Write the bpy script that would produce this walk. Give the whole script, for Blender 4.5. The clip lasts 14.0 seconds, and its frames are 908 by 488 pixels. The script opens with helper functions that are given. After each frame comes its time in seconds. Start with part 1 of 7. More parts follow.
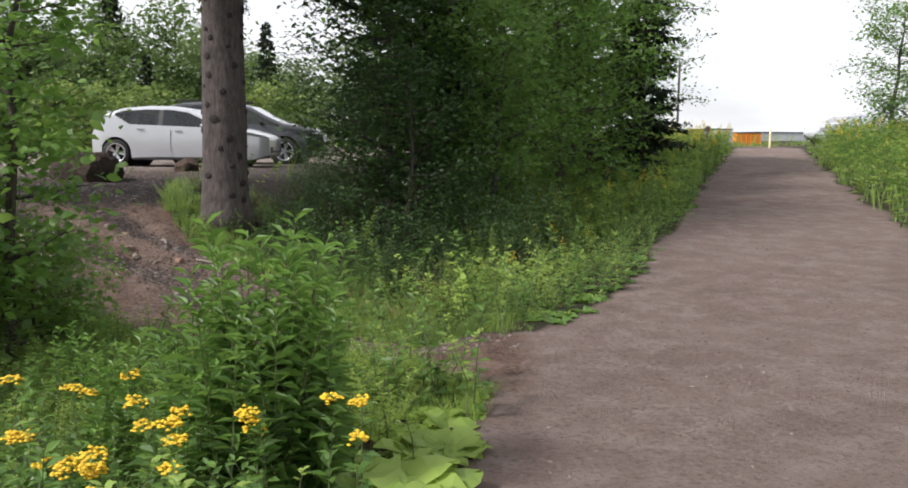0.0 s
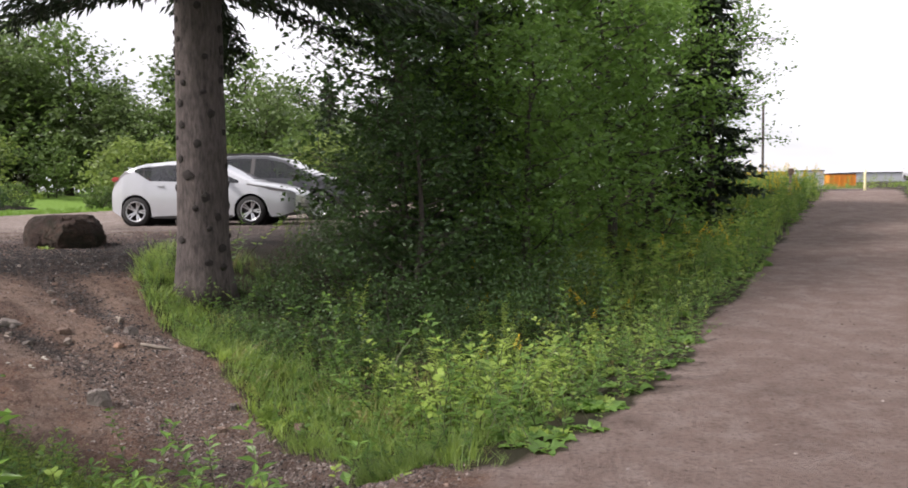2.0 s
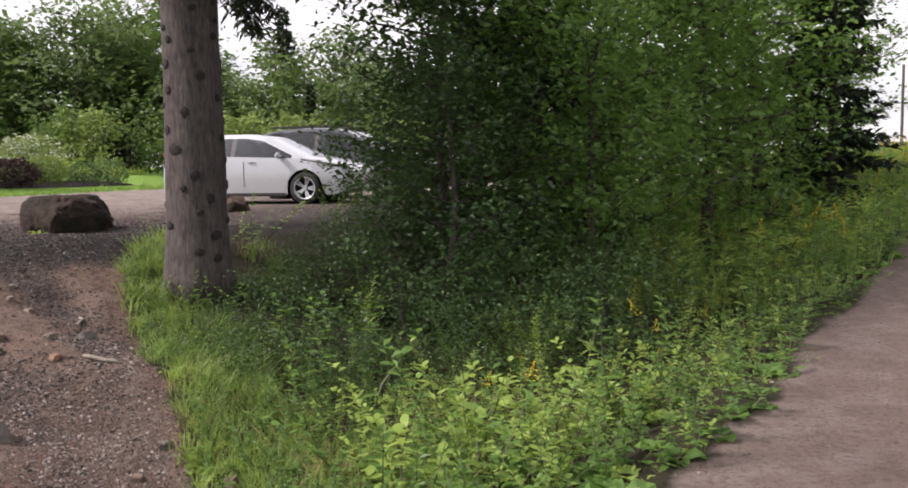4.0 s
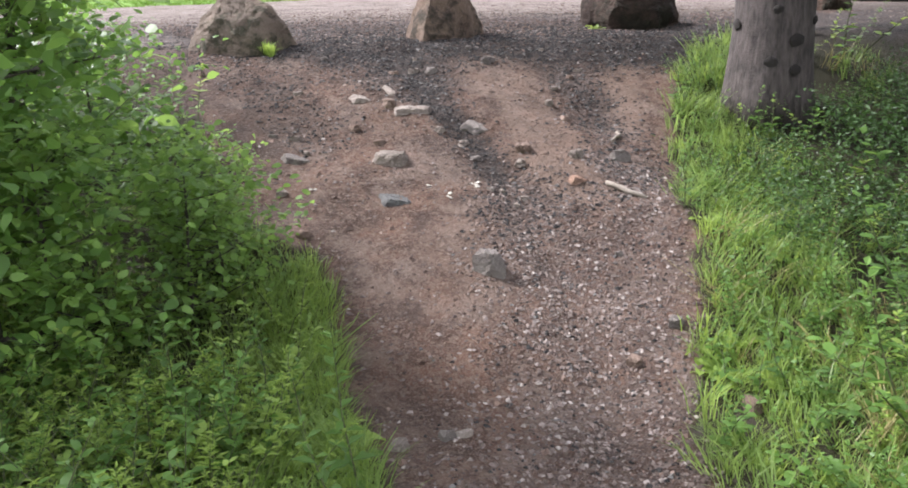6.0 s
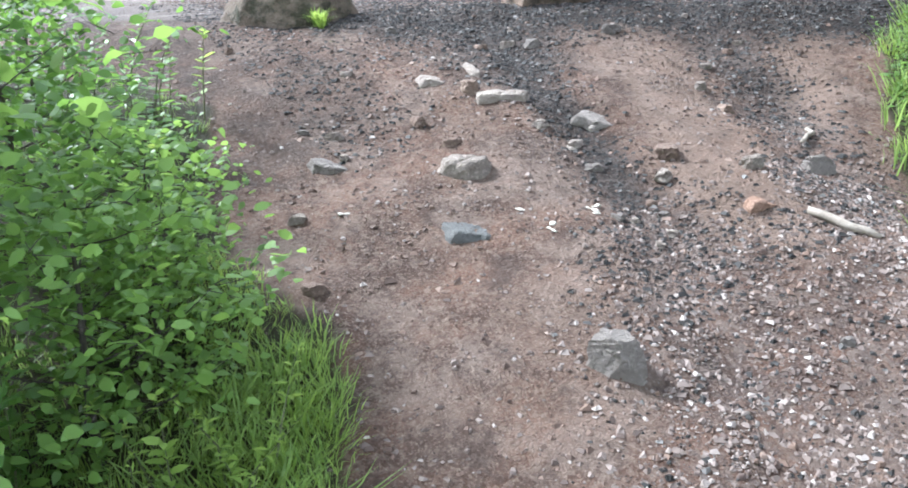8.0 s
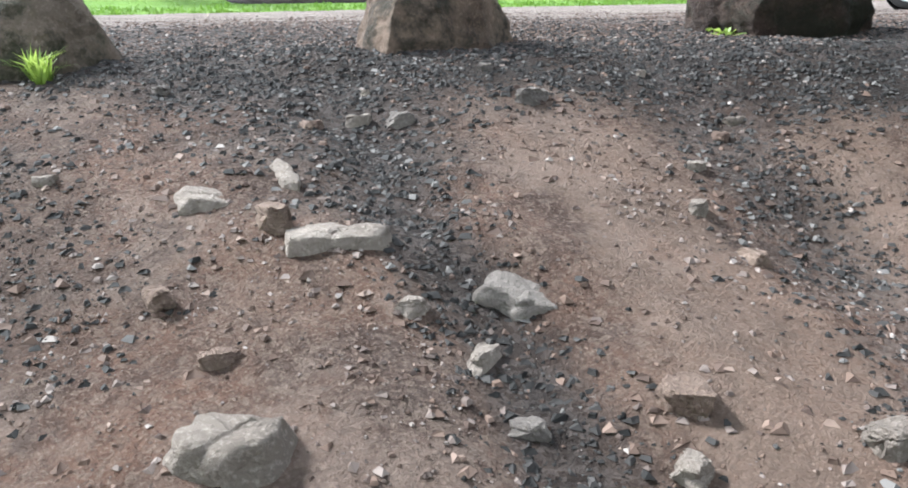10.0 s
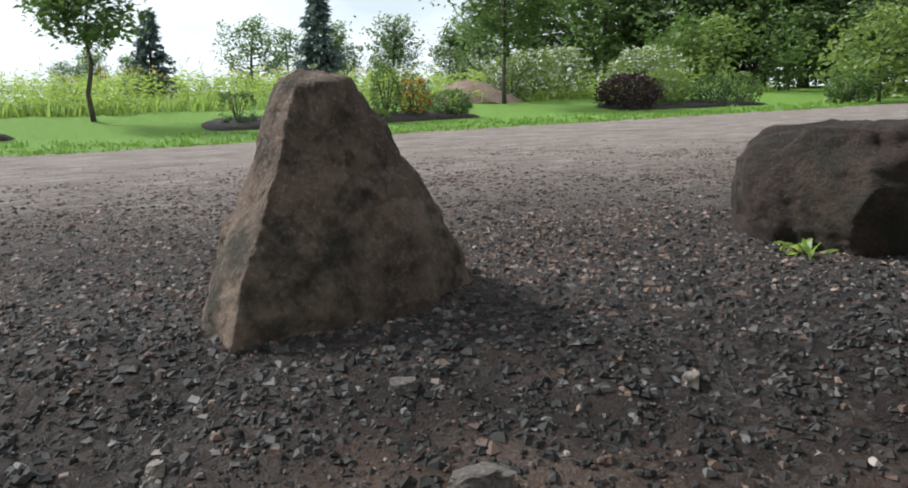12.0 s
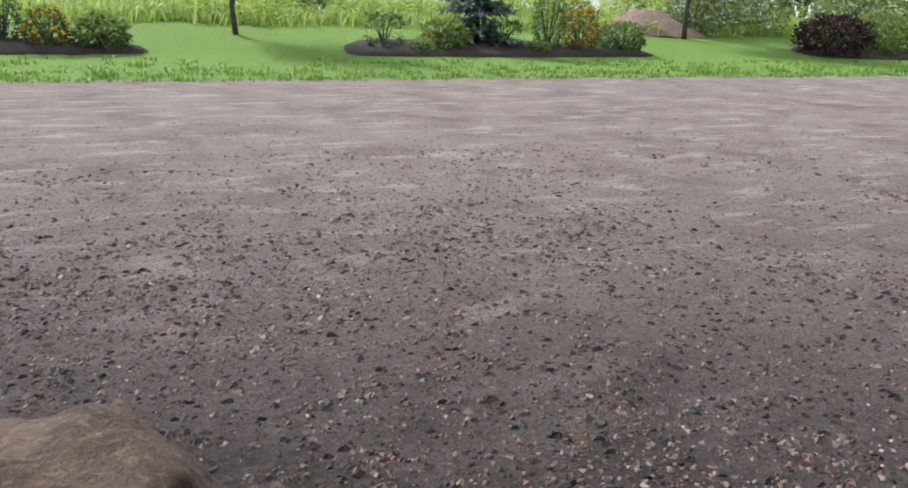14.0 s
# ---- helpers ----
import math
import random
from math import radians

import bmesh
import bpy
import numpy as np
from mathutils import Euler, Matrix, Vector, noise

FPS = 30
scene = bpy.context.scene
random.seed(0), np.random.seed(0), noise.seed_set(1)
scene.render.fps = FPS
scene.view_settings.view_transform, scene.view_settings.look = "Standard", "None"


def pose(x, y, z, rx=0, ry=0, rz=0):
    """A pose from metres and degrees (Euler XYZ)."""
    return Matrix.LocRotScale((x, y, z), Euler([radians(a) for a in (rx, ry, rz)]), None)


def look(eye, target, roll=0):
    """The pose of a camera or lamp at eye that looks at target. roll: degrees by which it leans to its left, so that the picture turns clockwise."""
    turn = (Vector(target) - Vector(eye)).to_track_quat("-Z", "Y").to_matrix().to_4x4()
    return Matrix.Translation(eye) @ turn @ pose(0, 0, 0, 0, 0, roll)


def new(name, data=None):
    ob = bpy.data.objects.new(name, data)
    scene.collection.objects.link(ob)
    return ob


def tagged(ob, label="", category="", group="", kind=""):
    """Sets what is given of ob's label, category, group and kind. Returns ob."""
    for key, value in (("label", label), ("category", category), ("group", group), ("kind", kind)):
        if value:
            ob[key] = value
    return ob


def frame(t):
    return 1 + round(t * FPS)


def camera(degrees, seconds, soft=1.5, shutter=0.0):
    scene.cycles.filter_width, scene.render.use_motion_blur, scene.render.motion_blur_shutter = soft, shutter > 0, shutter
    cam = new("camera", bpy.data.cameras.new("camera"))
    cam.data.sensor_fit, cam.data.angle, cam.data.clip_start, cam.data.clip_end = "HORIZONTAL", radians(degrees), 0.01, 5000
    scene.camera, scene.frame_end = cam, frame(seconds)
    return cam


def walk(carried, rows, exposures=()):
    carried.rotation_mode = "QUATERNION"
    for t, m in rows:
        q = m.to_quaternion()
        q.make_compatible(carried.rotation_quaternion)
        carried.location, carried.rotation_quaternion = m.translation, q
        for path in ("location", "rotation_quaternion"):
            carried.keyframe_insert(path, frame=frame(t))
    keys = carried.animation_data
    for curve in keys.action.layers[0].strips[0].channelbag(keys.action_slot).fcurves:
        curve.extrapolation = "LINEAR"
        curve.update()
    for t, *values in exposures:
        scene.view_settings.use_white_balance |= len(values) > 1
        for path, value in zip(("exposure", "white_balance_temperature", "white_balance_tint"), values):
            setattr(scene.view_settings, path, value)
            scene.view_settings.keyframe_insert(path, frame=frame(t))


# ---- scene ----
cam = camera(55.4, 14.0, soft=1.8)
PATH = [
    (0, (0.805, 0.399, 0.645), (0.723, 2.384, 0.411), 0.5),
    (0.5, (0.97, 0.967, 0.649), (0.621, 2.93, 0.484), -0.0),
    (1, (1.172, 1.552, 0.648), (0.806, 3.513, 0.496), 0.3),
    (1.5, (1.433, 2.019, 0.678), (1.089, 3.986, 0.56), 0.3),
    (2, (1.635, 2.57, 0.717), (1.355, 4.546, 0.593), -0.7),
    (2.2, (1.726, 2.784, 0.703), (1.445, 4.759, 0.568), -1.2),
    (4.3, (2.202, 5.022, 0.722), (1.515, 6.889, 0.517), -0.7),
    (4.5, (2.175, 5.157, 0.689), (1.353, 6.964, 0.446), -0.4),
    (5, (2.066, 5.624, 0.693), (0.876, 7.186, 0.312), -1.2),
    (5.5, (1.695, 6.07, 0.67), (0.335, 7.443, 0.154), -1.8),
    (6, (1.323, 6.474, 0.618), (-0.212, 7.606, 0.015), -1.2),
    (6.5, (0.852, 6.802, 0.509), (-0.767, 7.647, -0.305), -2.7),
    (7, (0.542, 7.154, 0.489), (-1.027, 8.11, -0.302), -2.9),
    (7.2, (0.392, 7.255, 0.431), (-1.219, 8.214, -0.268), -2.3),
    (9.3, (-1.845, 8.766, 0.121), (-3.53, 9.693, -0.428), -1.9),
    (9.5, (-2.033, 8.901, 0.122), (-3.666, 9.911, -0.44), -0.6),
    (10, (-2.502, 9.296, 0.187), (-4.042, 10.45, -0.357), -0.7),
    (10.5, (-2.859, 9.62, 0.295), (-4.361, 10.844, -0.2), -1.8),
    (11, (-3.277, 9.977, 0.418), (-4.633, 11.378, -0.027), -0.5),
    (11.5, (-3.541, 10.307, 0.459), (-4.943, 11.676, 0.061), -2.0),
    (12, (-3.891, 10.713, 0.565), (-5.478, 11.886, 0.243), -2.1),
    (12.3, (-4.192, 10.972, 0.678), (-5.757, 12.178, 0.363), 0.6),
    (12.5, (-4.302, 11.119, 0.736), (-5.831, 12.364, 0.402), 0.8),
    (13, (-4.635, 11.449, 0.836), (-6.166, 12.672, 0.438), 0.6),
    (13.5, (-4.985, 11.705, 0.993), (-6.622, 12.752, 0.52), 0.9),
    (13.7, (-5.173, 11.813, 1.045), (-6.83, 12.802, 0.521), 2.0),
    (14, (-5.429, 12.02, 1.139), (-7.163, 12.865, 0.611), 1.8),
]
walk(cam, [(t, look(eye, target, roll)) for t, eye, target, roll in PATH],
     exposures=[(0, 1.36, 6350, 13), (1.5, 1.44, 6450, 17), (4.4, 1.52, 6550, 23), (5, 1.75, 6500, 28), (5.6, 1.93, 6550, 24), (6, 2.18, 6050, 15), (6.5, 2.92, 5550, 0), (7.2, 2.91, 5300, 6), (9.3, 2.44, 5700, 6), (10, 2.42, 5700, 5), (10.6, 2.12, 5600, -2), (11.2, 1.86, 5950, 2), (12, 1.44, 6000, 5), (12.6, 1.14, 6000, 9), (13.2, 1.27, 6100, 13), (14, 1.55, 6000, 12)])

# ---- world and sun: a bright overcast sky ----
world = bpy.data.worlds.new("overcast_sky")
scene.world = world
world.use_nodes = True
wt = world.node_tree
wt.nodes.clear()
w_out = wt.nodes.new("ShaderNodeOutputWorld")
w_bg = wt.nodes.new("ShaderNodeBackground")
w_sky = wt.nodes.new("ShaderNodeTexSky")
w_sky.sky_type, w_sky.sun_disc = "NISHITA", False
w_sky.sun_elevation, w_sky.sun_rotation = radians(45), radians(245)
w_co = wt.nodes.new("ShaderNodeTexCoord")
w_map = wt.nodes.new("ShaderNodeMapping")
w_map.inputs["Scale"].default_value = (1.0, 1.0, 3.2)
w_noise = wt.nodes.new("ShaderNodeTexNoise")
w_noise.inputs["Scale"].default_value, w_noise.inputs["Detail"].default_value = 2.2, 5
w_ramp = wt.nodes.new("ShaderNodeValToRGB")
w_ramp.color_ramp.elements[0].position, w_ramp.color_ramp.elements[0].color = 0.36, (0.55, 0.55, 0.55, 1)
w_ramp.color_ramp.elements[1].position, w_ramp.color_ramp.elements[1].color = 0.5, (0.97, 0.97, 0.97, 1)
w_mix = wt.nodes.new("ShaderNodeMix")
w_mix.data_type = "RGBA"
w_mix.inputs[7].default_value = (12.5, 12.7, 13.0, 1)
wt.links.new(w_co.outputs["Generated"], w_map.inputs["Vector"])
wt.links.new(w_map.outputs[0], w_noise.inputs["Vector"])
wt.links.new(w_noise.outputs["Fac"], w_ramp.inputs[0])
wt.links.new(w_ramp.outputs[0], w_mix.inputs[0])
wt.links.new(w_sky.outputs[0], w_mix.inputs[6])
wt.links.new(w_mix.outputs[2], w_bg.inputs["Color"])
w_bg.inputs["Strength"].default_value = 0.034
wt.links.new(w_bg.outputs[0], w_out.inputs[0])
sun_data = bpy.data.lights.new("sun", "SUN")
sun_data.energy, sun_data.angle, sun_data.color = 2.0, radians(10), (1.0, 0.96, 0.9)
sun = new("sun", sun_data)
sun.matrix_world = look((-23, -5, 24), (0, 6, 0))

def lerp_table(v, xs, ys):
    return np.interp(v, xs, ys)


def smooth(v, a, b):
    k = np.clip((v - a) / (b - a), 0, 1)
    return k * k * (3 - 2 * k)


def trail_height(y):
    return lerp_table(y, [-40, 0, 5, 8.5, 11.6, 20, 30, 38, 60], [-0.8, -0.85, -1.02, -0.95, -0.8, -0.38, 0.12, 0.45, 0.5])


def trail_left(y):
    return lerp_table(y, [-40, 0, 5, 7.3, 8.8, 10.5, 15.5, 23.5, 34, 60], [-9, -0.4, 0.72, 1.0, 1.86, 2.58, 4.15, 6.6, 9.9, 18])


def trail_right(y):
    return lerp_table(y, [-40, 0, 14.8, 18, 28.3, 34, 60], [-5.6, 3.6, 7.5, 8.3, 11.2, 12.8, 21])


def lot_edge(y):
    return lerp_table(y, [-30, 10, 11.5, 12.4, 13.8, 16, 20, 25, 31, 36, 60], [-33.3, -7.15, -6.0, -5.45, -4.75, -3.75, -2.6, -0.2, 4.5, 9, 18])


def height(x, y):
    """Ground height: flat lot at 0, a bank down from its edge, a ditch, and the trail."""
    x, y = np.asarray(x, float), np.asarray(y, float)
    d = (x - lot_edge(y)) * lerp_table(y, [11, 12.2, 30], [1, 1.6, 1.75])
    bank = lerp_table(d, [-2.5, 0, 0.96, 1.57, 2.05, 2.5, 3.0, 3.6, 4.45, 5.4, 6.2], [0, -0.07, -0.25, -0.39, -0.5, -0.63, -0.74, -0.86, -1.05, -1.27, -1.4])
    bank = bank * lerp_table(y, [-5, 3, 9, 14, 20, 30, 36], [0.75, 0.85, 1, 0.85, 0.55, 0.15, 0])
    far = 0.45 * smooth(y, 22, 38) * smooth(x, -4, 6)
    bank = bank + far * (d < 40)
    left, right = trail_left(y), trail_right(y)
    k = smooth(x, left - lerp_table(y, [7, 9], [2.6, 1.7]), left)
    z = bank * (1 - k) + (trail_height(y) + 0.0) * k
    z = z + 0.22 * smooth(x, right, right + 2.5) + 0.02 * np.maximum(x - right, 0).clip(0, 30)
    lawn = np.maximum(-18.5 - x, 0)
    z = z + lerp_table(lawn, [0, 0.4, 3.5, 6.5, 12, 60], [0, 0.05, 0.12, 0.5, 0.75, 1.2])
    return z

# ---- materials ----
def principled(name):
    m = bpy.data.materials.new(name)
    m.use_nodes = True
    nt = m.node_tree
    return m, nt, nt.nodes["Principled BSDF"]


def add(nt, kind, **values):
    n = nt.nodes.new(kind)
    for key, value in values.items():
        n.inputs[key.replace("_", " ")].default_value = value
    return n


def mixed(nt, fac, a, b):
    n = nt.nodes.new("ShaderNodeMix")
    n.data_type = "RGBA"
    for slot, v in ((0, fac), (6, a), (7, b)):
        if hasattr(v, "node"):
            nt.links.new(v, n.inputs[slot])
        else:
            n.inputs[slot].default_value = v if slot == 0 else (*v, 1)
    return n.outputs[2]


def ramp(nt, src, lo, hi):
    n = nt.nodes.new("ShaderNodeMapRange")
    n.inputs[1].default_value, n.inputs[2].default_value = lo, hi
    nt.links.new(src, n.inputs[0])
    return n.outputs[0]


def math_node(nt, op, a, b):
    n = nt.nodes.new("ShaderNodeMath")
    n.operation = op
    for i, v in enumerate((a, b)):
        if hasattr(v, "node"):
            nt.links.new(v, n.inputs[i])
        else:
            n.inputs[i].default_value = v
    return n.outputs[0]


def noise_out(nt, scale, detail=4.0, co=None, rough=0.6):
    n = add(nt, "ShaderNodeTexNoise", Scale=scale, Detail=detail, Roughness=rough)
    if co is not None:
        nt.links.new(co, n.inputs["Vector"])
    return n.outputs["Fac"]


def place(nt, kind="Position"):
    if kind == "Position":
        return nt.nodes.new("ShaderNodeNewGeometry").outputs["Position"]
    return nt.nodes.new("ShaderNodeTexCoord").outputs["Object"]


def bump(nt, bsdf, src, strength, distance):
    n = add(nt, "ShaderNodeBump", Strength=strength, Distance=distance)
    nt.links.new(src, n.inputs["Height"])
    nt.links.new(n.outputs[0], bsdf.inputs["Normal"])
    return n


def attribute(nt, name):
    n = nt.nodes.new("ShaderNodeAttribute")
    n.attribute_name = name
    return n.outputs["Fac"]


def plain(name, lo, hi, rough=0.6, scale=8.0, fine=60.0, relief=0.4, depth=0.01, metal=0.0, where="Object", spread=0.0, coat=0.0):
    """Two-scale mottled surface between the colours lo and hi."""
    m, nt, b = principled(name)
    co = place(nt, where)
    big, small = noise_out(nt, scale, 4, co), noise_out(nt, fine, 3, co)
    k = math_node(nt, "ADD", math_node(nt, "MULTIPLY", ramp(nt, big, 0.3, 0.7), 0.65), math_node(nt, "MULTIPLY", ramp(nt, small, 0.3, 0.7), 0.35))
    if spread:
        info = nt.nodes.new("ShaderNodeObjectInfo")
        k = math_node(nt, "ADD", k, math_node(nt, "MULTIPLY", math_node(nt, "SUBTRACT", info.outputs["Random"], 0.5), spread))
    nt.links.new(mixed(nt, k, lo, hi), b.inputs["Base Color"])
    b.inputs["Roughness"].default_value, b.inputs["Metallic"].default_value = rough, metal
    b.inputs["Coat Weight"].default_value = coat
    if relief:
        bump(nt, b, math_node(nt, "ADD", big, small), relief, depth)
    return m


def leafy(name, lo, hi, through_colour, gloss=0.45, translucent=0.3, spread=0.25):
    """Leaf surface: the tint of each leaf picks a green between lo and hi; some light comes through."""
    m, nt, b = principled(name)
    t = attribute(nt, "tint")
    co = place(nt)
    k = math_node(nt, "ADD", t, math_node(nt, "MULTIPLY", math_node(nt, "SUBTRACT", noise_out(nt, 0.7, 2, co), 0.5), 0.7))
    if spread:
        info = nt.nodes.new("ShaderNodeObjectInfo")
        k = math_node(nt, "ADD", k, math_node(nt, "MULTIPLY", math_node(nt, "SUBTRACT", info.outputs["Random"], 0.5), spread))
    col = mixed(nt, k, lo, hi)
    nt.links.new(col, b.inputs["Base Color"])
    b.inputs["Roughness"].default_value = gloss
    b.inputs["Specular IOR Level"].default_value = 0.35
    tr = nt.nodes.new("ShaderNodeBsdfTranslucent")
    nt.links.new(mixed(nt, 0.5, through_colour, through_colour), tr.inputs["Color"])
    mix = nt.nodes.new("ShaderNodeMixShader")
    mix.inputs[0].default_value = translucent
    nt.links.new(b.outputs[0], mix.inputs[1])
    nt.links.new(tr.outputs[0], mix.inputs[2])
    nt.links.new(mix.outputs[0], nt.nodes["Material Output"].inputs[0])
    return m


def ground_material():
    """Soil, trail grit, red dirt, dark chippings, lot gravel and lawn, blended by the zone attributes."""
    m, nt, b = principled("ground_surface")
    co = place(nt)
    n_big, n_mid, n_fine = noise_out(nt, 0.55, 4, co), noise_out(nt, 3.2, 5, co), noise_out(nt, 28, 4, co)
    n_drift = noise_out(nt, 1.3, 6, co, 0.7)
    n_speck = noise_out(nt, 95, 2, co)
    cells = add(nt, "ShaderNodeTexVoronoi", Scale=42.0)
    nt.links.new(co, cells.inputs["Vector"])
    cell_tone = nt.nodes.new("ShaderNodeSeparateColor")
    nt.links.new(cells.outputs["Color"], cell_tone.inputs[0])
    tone = cell_tone.outputs[0]
    bits = add(nt, "ShaderNodeTexVoronoi", Scale=105.0)
    nt.links.new(co, bits.inputs["Vector"])
    bit_tone = nt.nodes.new("ShaderNodeSeparateColor")
    nt.links.new(bits.outputs["Color"], bit_tone.inputs[0])

    def zone(name, wobble=0.55):
        a = attribute(nt, name)
        k = math_node(nt, "ADD", a, math_node(nt, "MULTIPLY", math_node(nt, "SUBTRACT", n_mid, 0.5), wobble))
        return ramp(nt, k, 0.35, 0.65)

    soil = mixed(nt, n_mid, (0.028, 0.03, 0.014), (0.075, 0.062, 0.035))
    grit = mixed(nt, ramp(nt, n_big, 0.3, 0.7), (0.215, 0.147, 0.123), (0.29, 0.214, 0.185))
    grit = mixed(nt, math_node(nt, "MULTIPLY", ramp(nt, n_mid, 0.45, 0.62), 0.6), grit, (0.37, 0.295, 0.265))
    grit = mixed(nt, math_node(nt, "MULTIPLY", ramp(nt, n_drift, 0.5, 0.7), 0.4), grit, (0.15, 0.1, 0.084))
    grit = mixed(nt, math_node(nt, "MULTIPLY", ramp(nt, bit_tone.outputs[0], 0.45, 1.0), 0.4), grit, (0.3, 0.25, 0.225))
    grit = mixed(nt, math_node(nt, "MULTIPLY", ramp(nt, n_fine, 0.5, 0.66), 0.55), grit, (0.12, 0.083, 0.07))
    dirt = mixed(nt, ramp(nt, n_mid, 0.38, 0.62), (0.075, 0.042, 0.031), (0.2, 0.112, 0.078))
    dirt = mixed(nt, math_node(nt, "MULTIPLY", ramp(nt, n_drift, 0.48, 0.66), 0.6), dirt, (0.085, 0.066, 0.06))
    dirt = mixed(nt, math_node(nt, "MULTIPLY", ramp(nt, tone, 0.62, 0.95), 0.5), dirt, (0.3, 0.225, 0.18))
    dirt = mixed(nt, math_node(nt, "MULTIPLY", ramp(nt, noise_out(nt, 1.1, 5, co, 0.65), 0.5, 0.64), 0.5), dirt, (0.26, 0.178, 0.138))
    dirt = mixed(nt, math_node(nt, "MULTIPLY", ramp(nt, n_speck, 0.54, 0.66), 0.55), dirt, (0.38, 0.29, 0.23))
    dirt = mixed(nt, math_node(nt, "MULTIPLY", ramp(nt, n_fine, 0.54, 0.68), 0.65), dirt, (0.075, 0.043, 0.032))
    dirt = mixed(nt, math_node(nt, "MULTIPLY", ramp(nt, bit_tone.outputs[0], 0.5, 0.95), 0.3), dirt, (0.31, 0.22, 0.175))
    dirt = mixed(nt, math_node(nt, "MULTIPLY", ramp(nt, bit_tone.outputs[1], 0.6, 0.95), 0.35), dirt, (0.06, 0.038, 0.03))
    dirt = mixed(nt, math_node(nt, "MULTIPLY", ramp(nt, noise_out(nt, 1.9, 7, co, 0.72), 0.5, 0.6), 0.4), dirt, (0.36, 0.275, 0.228))
    dirt = mixed(nt, math_node(nt, "MULTIPLY", ramp(nt, noise_out(nt, 5.5, 6, co, 0.7), 0.54, 0.66), 0.6), dirt, (0.07, 0.046, 0.038))
    chips = mixed(nt, tone, (0.035, 0.028, 0.027), (0.2, 0.165, 0.152))
    lot = mixed(nt, ramp(nt, n_drift, 0.35, 0.65), (0.27, 0.21, 0.184), (0.46, 0.38, 0.336))
    lot = mixed(nt, math_node(nt, "MULTIPLY", ramp(nt, n_fine, 0.5, 0.7), 0.6), lot, (0.13, 0.1, 0.088))
    flow = nt.nodes.new("ShaderNodeMapping")
    flow.inputs["Rotation"].default_value, flow.inputs["Scale"].default_value = (0, 0, radians(25)), (2.4, 0.8, 1)
    nt.links.new(co, flow.inputs[0])
    lot = mixed(nt, math_node(nt, "MULTIPLY", ramp(nt, noise_out(nt, 1.6, 6, flow.outputs[0], 0.7), 0.53, 0.62), 0.85), lot, (0.56, 0.48, 0.43))
    lot = mixed(nt, math_node(nt, "MULTIPLY", ramp(nt, noise_out(nt, 60, 3, co, 0.7), 0.52, 0.62), 0.55), lot, (0.12, 0.092, 0.08))
    lot = mixed(nt, math_node(nt, "MULTIPLY", ramp(nt, bit_tone.outputs[2], 0.75, 1.0), 0.5), lot, (0.46, 0.4, 0.36))
    lot = mixed(nt, math_node(nt, "MULTIPLY", ramp(nt, noise_out(nt, 0.9, 5, co, 0.75), 0.52, 0.66), 0.6), lot, (0.16, 0.12, 0.103))
    lot = mixed(nt, math_node(nt, "MULTIPLY", ramp(nt, bit_tone.outputs[0], 0.6, 1.0), 0.3), lot, (0.13, 0.1, 0.09))
    turf = mixed(nt, ramp(nt, n_fine, 0.3, 0.7), (0.15, 0.28, 0.045), (0.25, 0.41, 0.075))
    c = mixed(nt, zone("trail"), soil, grit)
    c = mixed(nt, zone("dirt"), c, dirt)
    c = mixed(nt, math_node(nt, "MULTIPLY", zone("dust", 1.3), 0.45), c, mixed(nt, n_fine, (0.2, 0.135, 0.1), (0.42, 0.305, 0.24)))
    c = mixed(nt, zone("lot", 0.3), c, lot)
    # Darker ground by the lot edge: dark gravel soil plus painted canopy shade.
    soil_shade = math_node(nt, "ADD", attribute(nt, "dark_soil_shade"), math_node(nt, "MULTIPLY", math_node(nt, "SUBTRACT", n_drift, 0.5), 0.7))
    c = mixed(nt, math_node(nt, "MULTIPLY", ramp(nt, soil_shade, 0.05, 0.8), 0.9), c, mixed(nt, ramp(nt, n_mid, 0.35, 0.65), (0.011, 0.0085, 0.0075), (0.05, 0.036, 0.03)))
    c = mixed(nt, math_node(nt, "MULTIPLY", zone("chips", 0.8), math_node(nt, "MULTIPLY", ramp(nt, tone, 0.15, 0.6), 0.35)), c, chips)
    c = mixed(nt, zone("lawn", 0.12), c, turf)
    nt.links.new(c, b.inputs["Base Color"])
    b.inputs["Roughness"].default_value = 0.9
    b.inputs["Specular IOR Level"].default_value = 0.25
    clods = math_node(nt, "ADD", noise_out(nt, 15, 9, co, 0.78), math_node(nt, "MULTIPLY", noise_out(nt, 5, 4, co, 0.6), 0.8))
    h = math_node(nt, "ADD", math_node(nt, "MULTIPLY", bit_tone.outputs[1], 0.16), math_node(nt, "ADD", math_node(nt, "MULTIPLY", clods, 1.3), math_node(nt, "MULTIPLY", n_speck, 0.5)))
    bump(nt, b, h, 1.0, 0.07)
    return m


